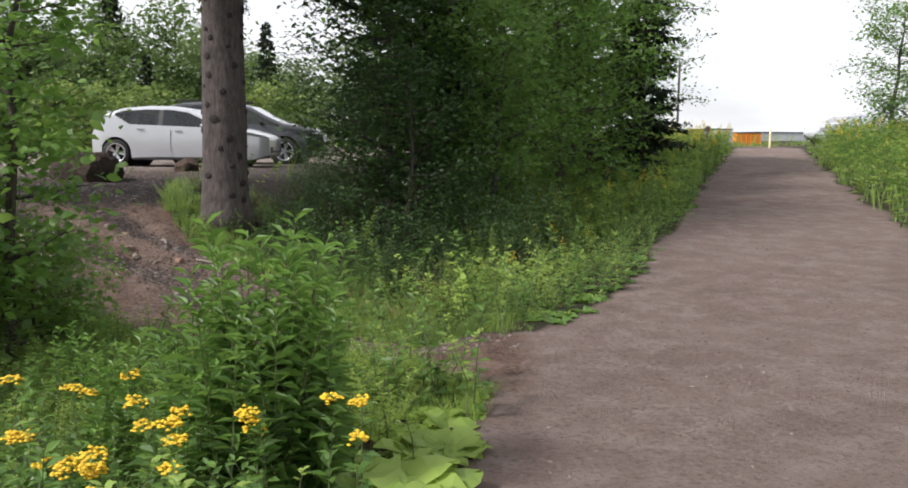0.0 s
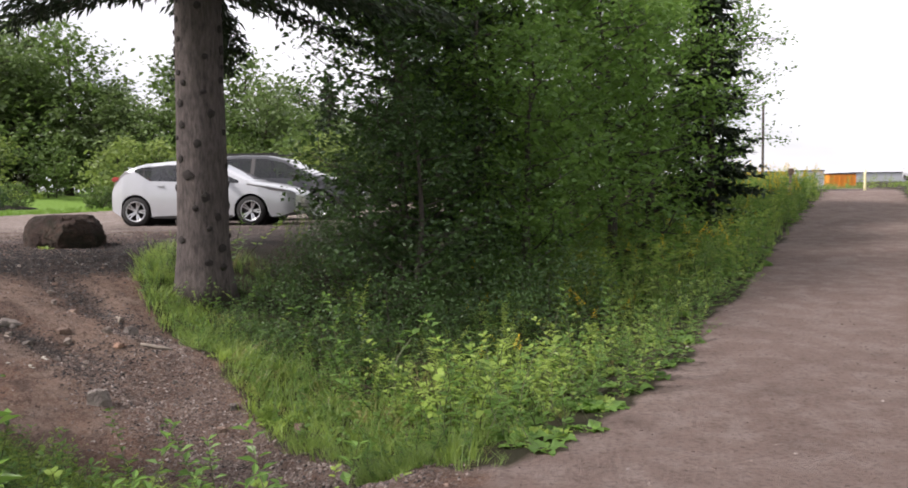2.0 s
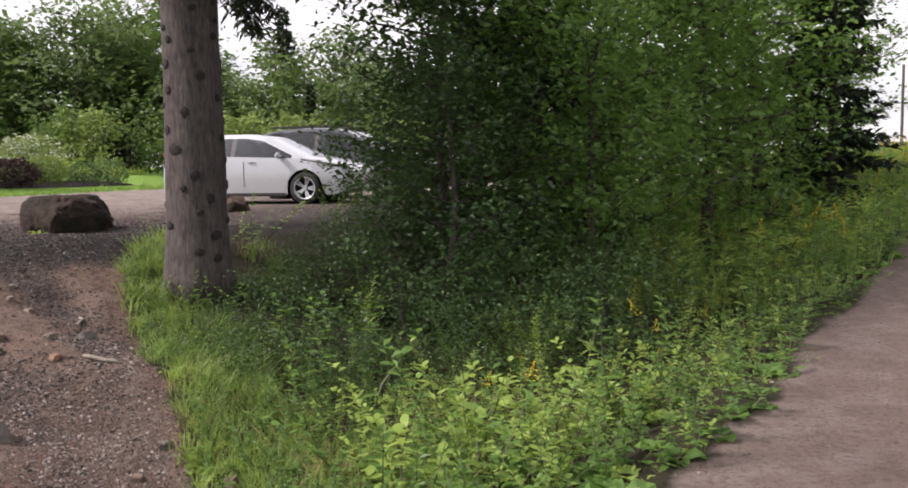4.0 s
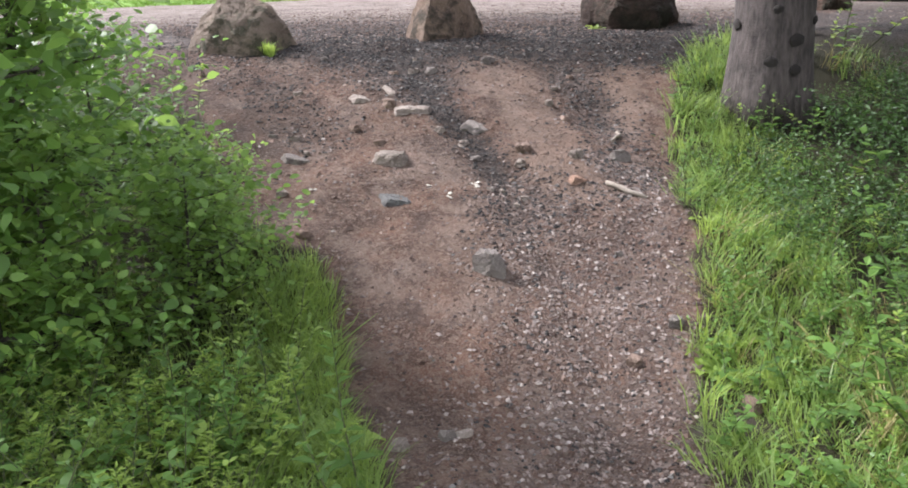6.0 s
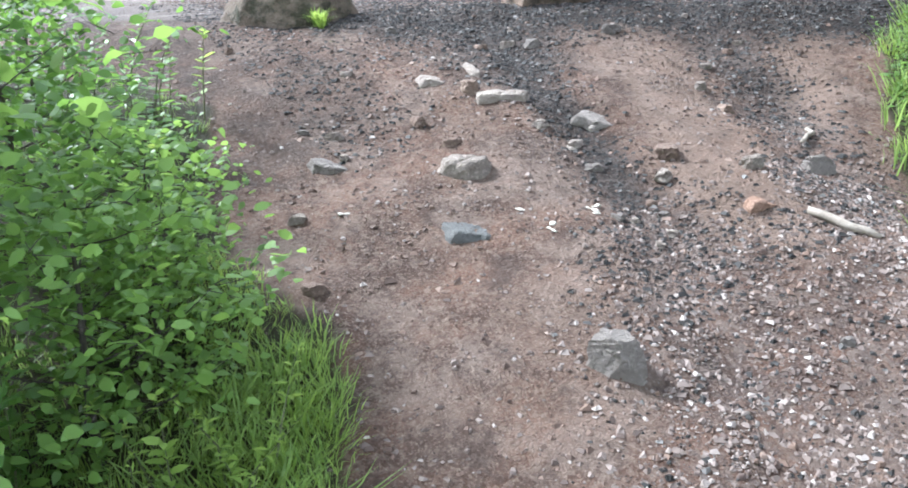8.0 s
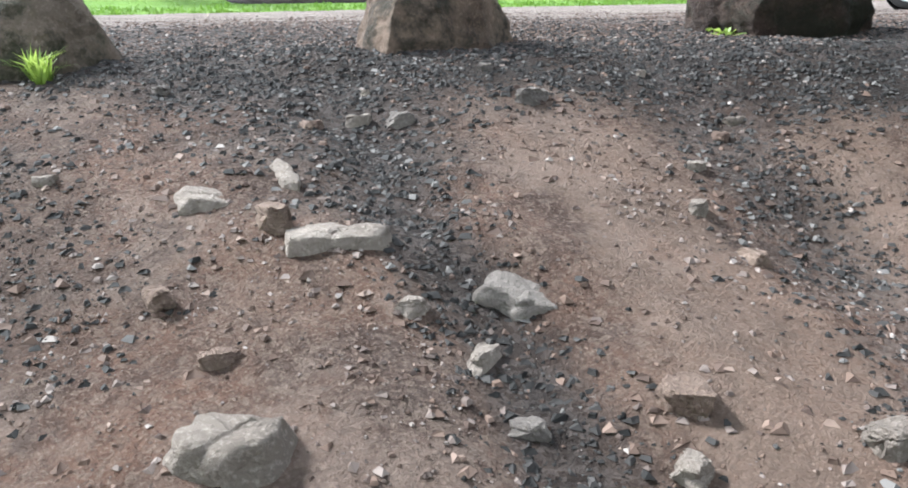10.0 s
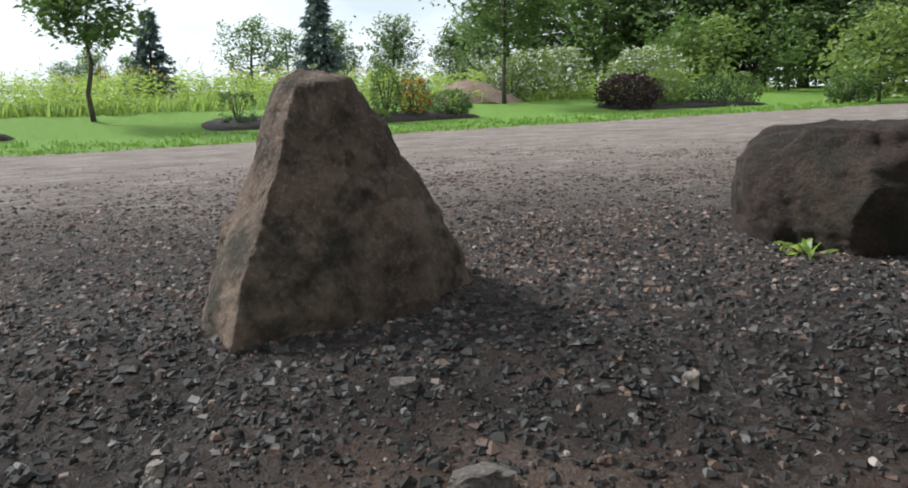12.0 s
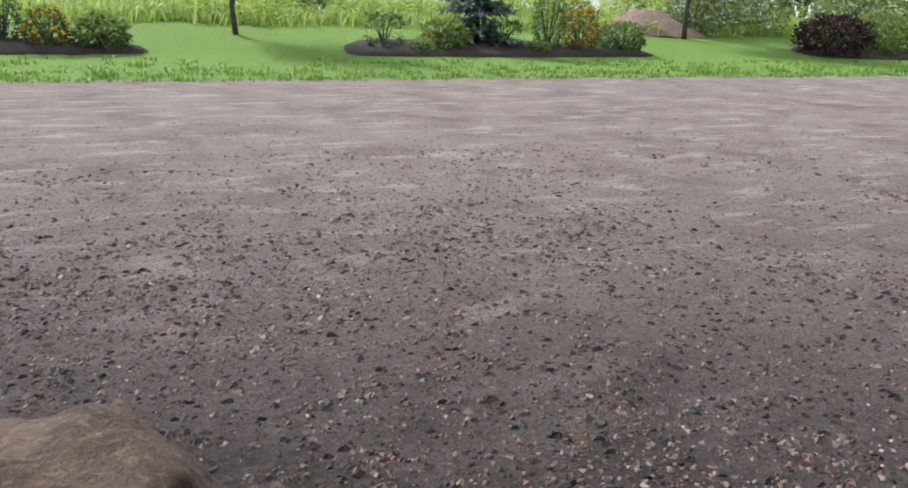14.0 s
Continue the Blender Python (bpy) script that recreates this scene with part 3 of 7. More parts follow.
def build_ground():
    xs = np.unique(np.concatenate([-np.geomspace(30, 1500, 16), np.linspace(-30, -9, 36), np.arange(-9, 5, 0.075), np.linspace(5, 30, 45), np.geomspace(30, 1500, 16), [-18.45, -18.6]]))
    ys = np.unique(np.concatenate([-np.geomspace(6, 1500, 16), np.linspace(-6, 1, 14), np.arange(1, 16, 0.075), np.linspace(16, 45, 50), np.geomspace(45, 1500, 18)]))
    gx, gy = np.meshgrid(xs, ys)
    gz = ground_z(gx, gy)
    far = np.maximum(np.hypot(gx, gy) - 250, 0)
    gz = gz - far * 0.0
    nx, ny = len(xs), len(ys)
    verts = np.stack([gx, gy, gz], 2).reshape(-1, 3)
    i, j = np.meshgrid(np.arange(nx - 1), np.arange(ny - 1))
    a = (j * nx + i).ravel()
    quads = np.stack([a, a + 1, a + nx + 1, a + nx], 1)
    mid = verts[quads].mean(1)
    k = zones(mid[:, 0], mid[:, 1])
    kind = np.zeros(len(quads), int)
    kind[k["trail"] > 0.5] = 1
    kind[(k["dirt"] > 0.5) & (kind == 0)] = 2
    kind[k["lot"] > 0.5] = 3
    kind[k["lawn"] > 0.5] = 4
    labels = [("ground", "dark weedy soil under the undergrowth", "ground"), ("trail", "grey-pink crushed gravel walking trail", "trail"),
              ("dirt_slope", "eroded red-brown dirt slope with loose gravel", "dirt slope"), ("parking_lot", "dusty pinkish gravel parking lot", "parking lot"), ("lawn", "mown bright green lawn", "lawn")]
    for n, (name, label, cat) in enumerate(labels):
        q = quads[kind == n]
        used, inv = np.unique(q, return_inverse=True)
        v = verts[used]
        me = solid(name, v, inv.reshape(-1, 4), MAT_GROUND, smoothed=True)
        for key, value in zones(v[:, 0], v[:, 1]).items():
            me.attributes.new(key, "FLOAT", "POINT").data.foreach_set("value", np.asarray(value, np.float32))
        tagged(new(name, me), label, cat, kind="structure")


build_ground()


def on_ground(x, y, sink=0.0):
    return np.stack([x, y, ground_z(x, y) - sink], -1)


# ---- rocks ----
def rock_mesh(name, base, top, low, high, mat, seed, rings=44, around=110, rough=0.05, shoulder=0.5, sharp=0.0, cuts=16):
    """A boulder lofted from a base outline to a top outline (lists of corners), with broken faces and worn edges."""
    def outline(corners):
        c = np.asarray(corners, float)
        c = np.vstack([c, c[:1]])
        d = np.concatenate([[0], np.cumsum(np.linalg.norm(np.diff(c, axis=0), axis=1))])
        s = np.linspace(0, d[-1], around, endpoint=False)
        o = np.stack([np.interp(s, d, c[:, 0]), np.interp(s, d, c[:, 1])], 1)
        for _ in range(2):
            o = sharp * o + (1 - sharp) * (0.5 * o + 0.25 * np.roll(o, 1, 0) + 0.25 * np.roll(o, -1, 0))
        return o
    b, t = outline(base), outline(top)
    cb, ct = b.mean(0), t.mean(0)
    v = []
    for i in range(rings + 1):
        k = i / rings
        z = low + (high - low) * k
        bulge = 1 + 0.06 * math.sin(k * math.pi)
        m = k ** (1 / shoulder) if shoulder != 1 else k
        o = (b - cb) * (1 - m) * bulge + (t - ct) * m + cb * (1 - m) + ct * m
        v.append(np.column_stack([o, np.full(around, z)]))
    for k, dz in ((0.72, 0.022), (0.4, 0.035), (0.12, 0.04)):
        v.append(np.column_stack([(t - ct) * k + ct, np.full(around, high + dz * (high - low))]))
    v = np.concatenate(v)
    c3 = np.array([*ct, (low + high) / 2])
    out = unit(v - c3)
    n = np.array([noise.fractal(Vector(p * 3.1 + seed), 1.0, 2.0, 4) for p in v])
    n2 = np.array([noise.noise(Vector(p * np.array([9, 9, 5]) + seed * 2)) for p in v])
    v = v + out * (n * rough + n2 * rough * 0.3)[:, None]
    cut = np.random.default_rng(int(seed * 10))
    for way in random_ways(cuts, cut, -0.25, 0.95):
        d = (v - c3) @ way
        edge = np.quantile(d, cut.uniform(0.88, 0.96))
        v = v - np.outer(np.maximum(d - edge, 0) * 0.88, way)
    chip = np.array([noise.noise(Vector(p * np.array([16, 16, 22]) + seed * 3)) for p in v])
    crack = np.array([abs(noise.noise(Vector(p * np.array([7, 7, 4]) + seed * 5))) for p in v])
    v = v + out * (chip * 0.008 - 0.008 * np.exp(-(crack / 0.04) ** 2) + 0.01 * np.array([noise.fractal(Vector(p * 11 + seed), 0.8, 2.0, 4) for p in v]))[:, None]
    total = rings + 4
    f = []
    for i in range(total - 1):
        for j in range(around):
            k = (j + 1) % around
            f.append((i * around + j, i * around + k, (i + 1) * around + k, (i + 1) * around + j))
    top_c = len(v)
    v = np.vstack([v, [*v[-around:].mean(0)]])
    tri = [((total - 1) * around + j, (total - 1) * around + (j + 1) % around, top_c) for j in range(around)]
    return solid(name, v, [np.array(f), np.array(tri)], mat, smoothed=True)


def boulder(label, at, base, top, low, high, mat, seed, **kw):
    shift = np.array(at[:2])
    me = rock_mesh("boulder", np.array(base) - shift, np.array(top) - shift, low - at[2], high - at[2], mat, seed, **kw)
    ob = new("boulder", me)
    ob.matrix_world = pose(*at)
    return tagged(ob, label, "boulder", "boulders along the lot edge")


boulder("tall pointed red-brown boulder at the lot edge", (-6.3, 12.0, -0.1),
        [(-5.98, 11.52), (-5.96, 11.8), (-5.99, 12.18), (-6.16, 12.52), (-6.45, 12.62), (-6.72, 12.42), (-6.7, 12.0), (-6.5, 11.66), (-6.26, 11.54)],
        [(-6.24, 11.9), (-6.19, 11.97), (-6.21, 12.06), (-6.3, 12.12), (-6.4, 12.12), (-6.48, 12.04), (-6.46, 11.95), (-6.38, 11.89), (-6.3, 11.88)],
        -0.16, 0.63, MAT_BOULDER, 3.3, shoulder=0.8, rough=0.03, sharp=1.0, cuts=0, rings=90, around=200)
boulder("broad flat-topped dark brown boulder at the lot edge", (-5.74, 14.2, -0.1),
        [(-5.26, 14.36), (-5.27, 13.98), (-5.46, 13.74), (-5.81, 13.7), (-6.13, 13.84), (-6.25, 14.1), (-6.2, 14.5), (-6.01, 14.72), (-5.65, 14.74), (-5.34, 14.62)],
        [(-5.42, 14.36), (-5.42, 14.1), (-5.56, 13.92), (-5.8, 13.88), (-6.02, 13.98), (-6.1, 14.16), (-6.06, 14.4), (-5.92, 14.56), (-5.68, 14.58), (-5.48, 14.5)],
        -0.2, 0.41, MAT_BOULDER_DARK, 8.1, shoulder=0.2, rough=0.055, sharp=0.4, cuts=5, rings=64, around=160)
boulder("low sloping grey-brown boulder beside the bank", (-7.1, 10.2, -0.1),
        [(-6.6, 10.5), (-6.64, 10.26), (-6.8, 9.9), (-7.0, 9.66), (-7.28, 9.58), (-7.55, 9.72), (-7.62, 10.05), (-7.42, 10.5), (-7.18, 10.76), (-6.84, 10.74)],
        [(-7.0, 10.2), (-7.02, 10.06), (-7.1, 9.96), (-7.2, 9.94), (-7.3, 9.98), (-7.32, 10.1), (-7.24, 10.24), (-7.1, 10.28)],
        -0.22, 0.42, MAT_BOULDER_GREY, 12.7, shoulder=0.66, rough=0.05, sharp=0.7, cuts=4, rings=60, around=150)
boulder("small dark boulder in the grass near the cars", (-5.4, 17.9, 0.0),
        [(-5.7, 17.7), (-5.3, 17.6), (-5.1, 17.9), (-5.3, 18.2), (-5.65, 18.1)],
        [(-5.55, 17.8), (-5.35, 17.75), (-5.25, 17.9), (-5.35, 18.02), (-5.5, 18.0)], -0.12, 0.28, MAT_BOULDER_DARK, 21.0, shoulder=0.5)


def loose_rock(name, label, x, y, size, mat, seed, turn=0.0, sink=0.3, layers=1, tilt=(0, 0)):
    """A loose stone: a flattened, chipped block, or a stack of thin split layers."""
    bm = bmesh.new()
    r = random.Random(seed)
    for i in range(layers):
        k = 1 - 0.22 * i
        g = bmesh.ops.create_icosphere(bm, subdivisions=4, radius=1.0)
        flats = [(Vector(w), r.uniform(0.55, 0.85)) for w in random_ways(9, np.random.default_rng(seed * 7 + i), -0.15, 0.35)]
        for vert in g["verts"]:
            p = vert.co
            q = Vector((math.copysign(abs(p.x) ** 0.6, p.x), math.copysign(abs(p.y) ** 0.6, p.y), math.copysign(abs(p.z) ** 0.45, p.z)))
            n = noise.noise(q * 1.6 + Vector((seed, i * 3.1, 0))) * 0.35
            q = q * (1 + n)
            for w, edge in flats:
                q -= w * max(q.dot(w) - edge, 0)
            q += p * 0.05 * noise.noise(p * 7 + Vector((seed, 0, 0)))
            vert.co = Vector((q.x * size[0] / 2 * k + r.uniform(-0.006, 0.006) + 0.05 * i * size[0], q.y * size[1] / 2 * k, q.z * size[2] / 2 / layers + size[2] * (i / layers + 0.5 / layers) - sink * size[2]))
    me = from_bmesh(name, bm, mat)
    ob = new(name, me)
    z = float(ground_z(x, y))
    ob.matrix_world = pose(x, y, z, tilt[0], tilt[1], turn)
    return tagged(ob, label, "stone", "loose stones on the slope")


def split_slab(label, x, y, size, mat, seed, turn=0.0, lift=0.0, tilt=(0, 0), corners=7, taper=0.86):
    """A flat piece of split stone: an irregular outline with broken sides and a nearly level top."""
    r = np.random.default_rng(seed)
    a = np.sort(2 * np.pi * (np.arange(corners) + r.uniform(-0.3, 0.3, corners)) / corners)
    rim = np.stack([np.cos(a), np.sin(a)], 1)
    rim = np.sign(rim) * np.abs(rim) ** 0.7 * r.uniform(0.85, 1.1, (corners, 1)) * np.array(size[:2]) / 2
    me = rock_mesh("stone", rim, rim * taper + r.normal(0, 0.006, 2), -size[2], 0.0, mat, seed * 1.7, rings=10, around=72, rough=0.008, shoulder=0.5, sharp=1.0, cuts=0)
    ob = new("stone", me)
    ob.matrix_world = pose(x, y, float(ground_z(x, y)) + lift, tilt[0], tilt[1], turn)
    return tagged(ob, label, "stone", "loose stones on the slope")


split_slab("pale layered split stone on the dirt slope", -4.1, 9.9, (0.2, 0.31, 0.16), MAT_STONE_PALE, 6, -38, 0.06, (0, 8), 8, 0.7)
split_slab("thin grey slab edge sticking out of the dirt", -4.67, 10.5, (0.15, 0.34, 0.14), MAT_STONE_PALE, 2, -25, 0.022, (0, 3), 8, 0.95)
split_slab("flat grey triangular stone set in the dirt", -4.2, 10.83, (0.3, 0.19, 0.06), MAT_STONE, 3, 32, 0.012, (6, 16), 5)
split_slab("flat pale broken stone lying on dirt", -5.12, 10.3, (0.25, 0.17, 0.06), MAT_STONE_PALE, 4, 60, 0.015, (3, 12), 6)
split_slab("narrow pale stone lying in gravel", -5.12, 10.55, (0.26, 0.08, 0.06), MAT_STONE_PALE, 5, -10, 0.02, (10, 12), 6)
loose_rock("stone", "rounded pale grey stone on the path", -2.54, 9.6, (0.24, 0.2, 0.18), MAT_STONE, 6, 40, 0.35)
split_slab("flat orange sandstone piece on the slope", -2.98, 10.78, (0.19, 0.13, 0.05), MAT_STONE_ORANGE, 7, 40, 0.02, (0, 12), 4)
loose_rock("stone", "small reddish stone at the grass edge", -0.75, 9.7, (0.13, 0.11, 0.1), MAT_STONE_RED, 8, 0, 0.3)
loose_rock("stone", "squared pale brown stone in the gully", -3.5, 10.67, (0.1, 0.085, 0.065), MAT_STONE_PALE, 9, 10, 0.2)
split_slab("bluish grey flat rock flush with the dirt", -3.63, 9.67, (0.32, 0.2, 0.06), MAT_STONE_BLUE, 10, 62, 0.006, (2, 12), 6)
loose_rock("stone", "grey stone beside the trunk path", -3.28, 11.49, (0.18, 0.13, 0.1), MAT_STONE, 11, 60, 0.3)
split_slab("low grey stone half buried in dirt", -4.56, 9.36, (0.24, 0.15, 0.06), MAT_STONE, 12, 50, 0.02, (0, 12), 6)
loose_rock("stone", "reddish stone half buried in dirt", -4.44, 10.02, (0.1, 0.08, 0.06), MAT_STONE_RED, 13, 50, 0.5)
loose_rock("stone", "small brown stone behind the slab", -4.83, 10.38, (0.14, 0.1, 0.09), MAT_STONE_RED, 14, 0, 0.25)
loose_rock("stone", "grey flat stone in the gravel run", -1.5, 10.06, (0.15, 0.09, 0.06), MAT_STONE, 15, 120, 0.3)
for n, (x, y, s) in enumerate([(-1.48, 8.47, 0.085), (-1.44, 8.54, 0.075), (-1.52, 8.25, 0.1), (-1.46, 9.69, 0.1), (-6.2, 10.54, 0.08), (-5.57, 9.9, 0.07), (-4.89, 9.52, 0.1), (-6.6, 9.45, 0.08), (-5.05, 9.4, 0.06),
                               (-4.33, 10.52, 0.09), (-4.1, 10.58, 0.11), (-3.63, 10.82, 0.14), (-3.83, 10.52, 0.09), (-3.26, 11.0, 0.13), (-4.3, 11.68, 0.1), (-4.01, 11.6, 0.12), (-3.38, 10.27, 0.06), (-4.17, 9.03, 0.09),
                               (-3.14, 10.39, 0.06), (-4.78, 9.98, 0.1), (-5.2, 11.73, 0.14), (-4.72, 12.46, 0.08), (-5.25, 12.46, 0.06), (-5.55, 10.89, 0.09), (-5.38, 11.21, 0.11), (-5.5, 11.08, 0.1), (-5.7, 11.23, 0.06),
                               (-4.67, 12.3, 0.08), (-5.6, 11.8, 0.07), (-4.51, 11.94, 0.08), (-4.6, 9.45, 0.06), (-3.57, 8.85, 0.09), (-3.28, 10.47, 0.06), (-3.32, 10.33, 0.055), (-3.1, 10.28, 0.06), (-3.4, 10.5, 0.05), (-2.2, 10.35, 0.06)]):
    loose_rock("stone", "small loose pale grey stone on dirt", x, y, (s * 1.3, s, s * 0.6), (MAT_STONE, MAT_STONE_PALE, MAT_STONE_PALE, MAT_STONE_RED)[n % 4], 30 + n, n * 47, 0.45)


def chip_protos(count):
    out = []
    for _ in range(count):
        v = np.array([[0.6, 0.42, -0.12], [-0.6, 0.42, -0.12], [-0.6, -0.42, -0.12], [0.6, -0.42, -0.12], [0.3, 0.05, 0.26], [-0.3, -0.05, 0.26]])
        v = v * rng.uniform(0.7, 1.15, (6, 1)) + rng.normal(0, 0.1, (6, 3)) * np.array([1, 1, 0.6])
        f = np.array([[0, 1, 5], [0, 5, 4], [1, 2, 5], [2, 3, 4], [2, 4, 5], [3, 0, 4]])
        out.append((v, f, np.full(6, 0.5), np.zeros(6, int)))
    return out


def pebble_protos(count):
    out = []
    for _ in range(count):
        foot = np.array([[0.5, 0.4, -0.12], [-0.5, 0.42, -0.12], [-0.55, -0.38, -0.12], [0.48, -0.42, -0.12]]) * rng.uniform(0.75, 1.15, (4, 1))
        head = foot * rng.uniform(0.45, 0.8, (4, 1)) + np.array([0, 0, 0.36]) + rng.normal(0, 0.05, (4, 3))
        f = [[4, 5, 6], [4, 6, 7]] + [t for i in range(4) for t in ([i, (i + 1) % 4, 4 + (i + 1) % 4], [i, 4 + (i + 1) % 4, 4 + i])]
        out.append((np.vstack([foot, head]), np.array(f), np.full(8, 0.5), np.zeros(10, int)))
    return out


def scatter(n, box, weight):
    """Random places in a box (x0, x1, y0, y1), kept with the chance that weight gives."""
    x, y = rng.uniform(box[0], box[1], n), rng.uniform(box[2], box[3], n)
    keep = rng.uniform(0, 1, n) < weight(x, y)
    return x[keep], y[keep]


def build_chips():
    dark, pale, clod = Clump(), Clump(), Clump()
    bare = lambda x, y: np.maximum(zones(x, y)["dirt"], zones(x, y)["lot"])  # noqa: E731
    patchy = lambda x, y, s: 0.2 + smooth(fractal(x * 2.5, y * 2.5, s), 0.4, 0.6)  # noqa: E731
    on_lot = lambda x, y, fade: zones(x, y)["lot"] * (0.35 + 0.65 * smooth(fractal(x * 0.9, y * 0.9, 83), 0.38, 0.58)) * np.exp(-np.maximum(lot_edge(y) - x - 0.6, 0) / fade)  # noqa: E731
    spots = [(dark, *scatter(150000, (-10, -2.6, 9.4, 15.5), lambda x, y: np.maximum(zones(x, y)["dark_soil_shade"] * (1 - 0.72 * zones(x, y)["lot"]), 0.8 * zones(x, y)["chips"] * (1 - 0.85 * zones(x, y)["lot"])) * bare(x, y)), 0.005, 0.02),
             (pale, *scatter(60000, (-3.4, 1.2, 7, 11.5), lambda x, y: zones(x, y)["chips"] * bare(x, y)), 0.005, 0.019),
             (dark, *scatter(30000, (-3.4, 1.2, 7, 11.5), lambda x, y: 0.5 * zones(x, y)["chips"] * bare(x, y)), 0.005, 0.017),
             (pale, *scatter(70000, (-7, 1, 7, 14), lambda x, y: 0.6 * patchy(x, y, 41) * zones(x, y)["dirt"] * (1 - 0.9 * zones(x, y)["dark_soil_shade"])), 0.004, 0.016),
             (clod, *scatter(30000, (-7, 1, 7, 14), lambda x, y: 0.5 * patchy(x, y, 47) * zones(x, y)["dirt"] * (1 - zones(x, y)["dark_soil_shade"])), 0.004, 0.016),
             (pale, *scatter(14000, (-13, -4, 9.5, 20), lambda x, y: 0.6 * zones(x, y)["lot"] * np.exp(-np.maximum(lot_edge(y) - x, 0) / 1.8)), 0.004, 0.01),
             (pale, *scatter(110000, (-14, -4, 9.5, 20), lambda x, y: 0.7 * (1 - 0.2 * zones(x, y)["dark_soil_shade"]) * zones(x, y)["lot"] * np.exp(-np.maximum(lot_edge(y) - x, 0) / 4.0)), 0.004, 0.016),
             (clod, *scatter(16000, (-7, 1, 7, 14), lambda x, y: 0.7 * patchy(x, y, 53) * zones(x, y)["dirt"] * (1 - zones(x, y)["dark_soil_shade"])), 0.008, 0.026),
             (pale, *scatter(9000, (-0.5, 5, 3.5, 14), lambda x, y: 0.35 * zones(x, y)["trail"]), 0.006, 0.016),
             (pale, *scatter(5200, (-6.5, 0.6, 7.4, 13.5), lambda x, y: 0.55 * patchy(x, y, 67) * zones(x, y)["dirt"] * (1 - 0.5 * zones(x, y)["dark_soil_shade"])), 0.011, 0.021),
             (clod, *scatter(6000, (-6.5, 0.6, 7.4, 13.5), lambda x, y: 0.6 * patchy(x, y, 71) * zones(x, y)["dirt"]), 0.01, 0.021),
             (pale, *scatter(9000, (-3.4, 0.8, 7.4, 11.2), lambda x, y: 0.8 * zones(x, y)["chips"] * bare(x, y)), 0.01, 0.019),
             (dark, *scatter(5000, (-3.8, 0.8, 7.4, 11.2), lambda x, y: 0.6 * zones(x, y)["chips"] * bare(x, y)), 0.01, 0.019),
             (dark, *scatter(7000, (-7, -3.6, 9.6, 13.5), lambda x, y: zones(x, y)["dark_soil_shade"] * zones(x, y)["dirt"]), 0.01, 0.021),
             (dark, *scatter(24000, (-12, -5, 10, 18), lambda x, y: on_lot(x, y, 2.0)), 0.007, 0.018),
             (clod, *scatter(110000, (-12, -5, 10, 18), lambda x, y: on_lot(x, y, 3.0)), 0.007, 0.02),
             (pale, *scatter(9000, (-12, -5, 10, 18), lambda x, y: on_lot(x, y, 2.4)), 0.01, 0.019)]
    flakes, lumps = chip_protos(6), pebble_protos(6)
    for c, x, y, lo, hi in spots:
        which = rng.integers(0, 6, len(x))
        protos = lumps if lo >= 0.01 else flakes
        size = 0.72 * (lo + (hi - lo) * rng.uniform(0, 1, len(x)) ** 4 * 1.9)
        for k in range(6):
            s = which == k
            stamp(c, protos[k], on_ground(x[s], y[s], -0.001), rng.uniform(0, 6.28, s.sum()), size[s] * 1.5, rng, vary=0.28)
    tagged(new("gravel", dark.mesh("gravel", [MAT_CHIP])), "loose dark slate gravel chips strewn on dirt", "gravel", kind="stuff")
    tagged(new("gravel", pale.mesh("gravel", [MAT_PEBBLE])), "loose pale pinkish pebbles strewn on dirt", "gravel", kind="stuff")
    tagged(new("dirt_clods", clod.mesh("dirt_clods", [MAT_CLOD])), "crumbled red-brown lumps of dry dirt", "dirt", kind="stuff")


build_chips()


def stick(label, x, y, length, radius, turn, mat, seed, flat=1.0):
    r = np.random.default_rng(seed)
    k = np.linspace(-0.5, 0.5, 6)
    p = np.stack([k * length, r.normal(0, 0.035, 6) * length, np.full(6, radius * 1.0)], 1)
    v, f = tube(p, radius * (np.array([0.8, 1, 1.05, 1, 0.9, 0.5]) if flat == 1 else r.uniform(0.3, 1.9, 6)), 7)
    v = v * np.array([1, 1, flat])
    ob = new("stick", solid("stick", v, f, mat, smoothed=True))
    ob.matrix_world = pose(x, y, float(ground_z(x, y)), 0, 12 * math.cos(radians(turn)), turn)
    return tagged(ob, label, "stick")


stick("short weathered grey stick on the gravel", -2.68, 10.92, 0.32, 0.02, 15, MAT_WOOD, 1)
stick("thin pale dead twig on the dirt", -3.55, 11.75, 0.3, 0.013, 120, MAT_WOOD, 2)
for n, (x, y, a, k) in enumerate([(-3.47, 10.21, 20, 0.09), (-3.5, 10.25, 100, 0.06), (-3.43, 10.2, 60, 0.05), (-3.4, 9.93, 10, 0.07), (-4.06, 9.22, 75, 0.08), (-3.44, 9.96, 130, 0.05), (-3.64, 9.92, 45, 0.06)]):
    stick("splintered whitish wood scrap on the dirt", x, y, k * 0.75, 0.009, a, MAT_SCRAP, 5 + n, 0.4)


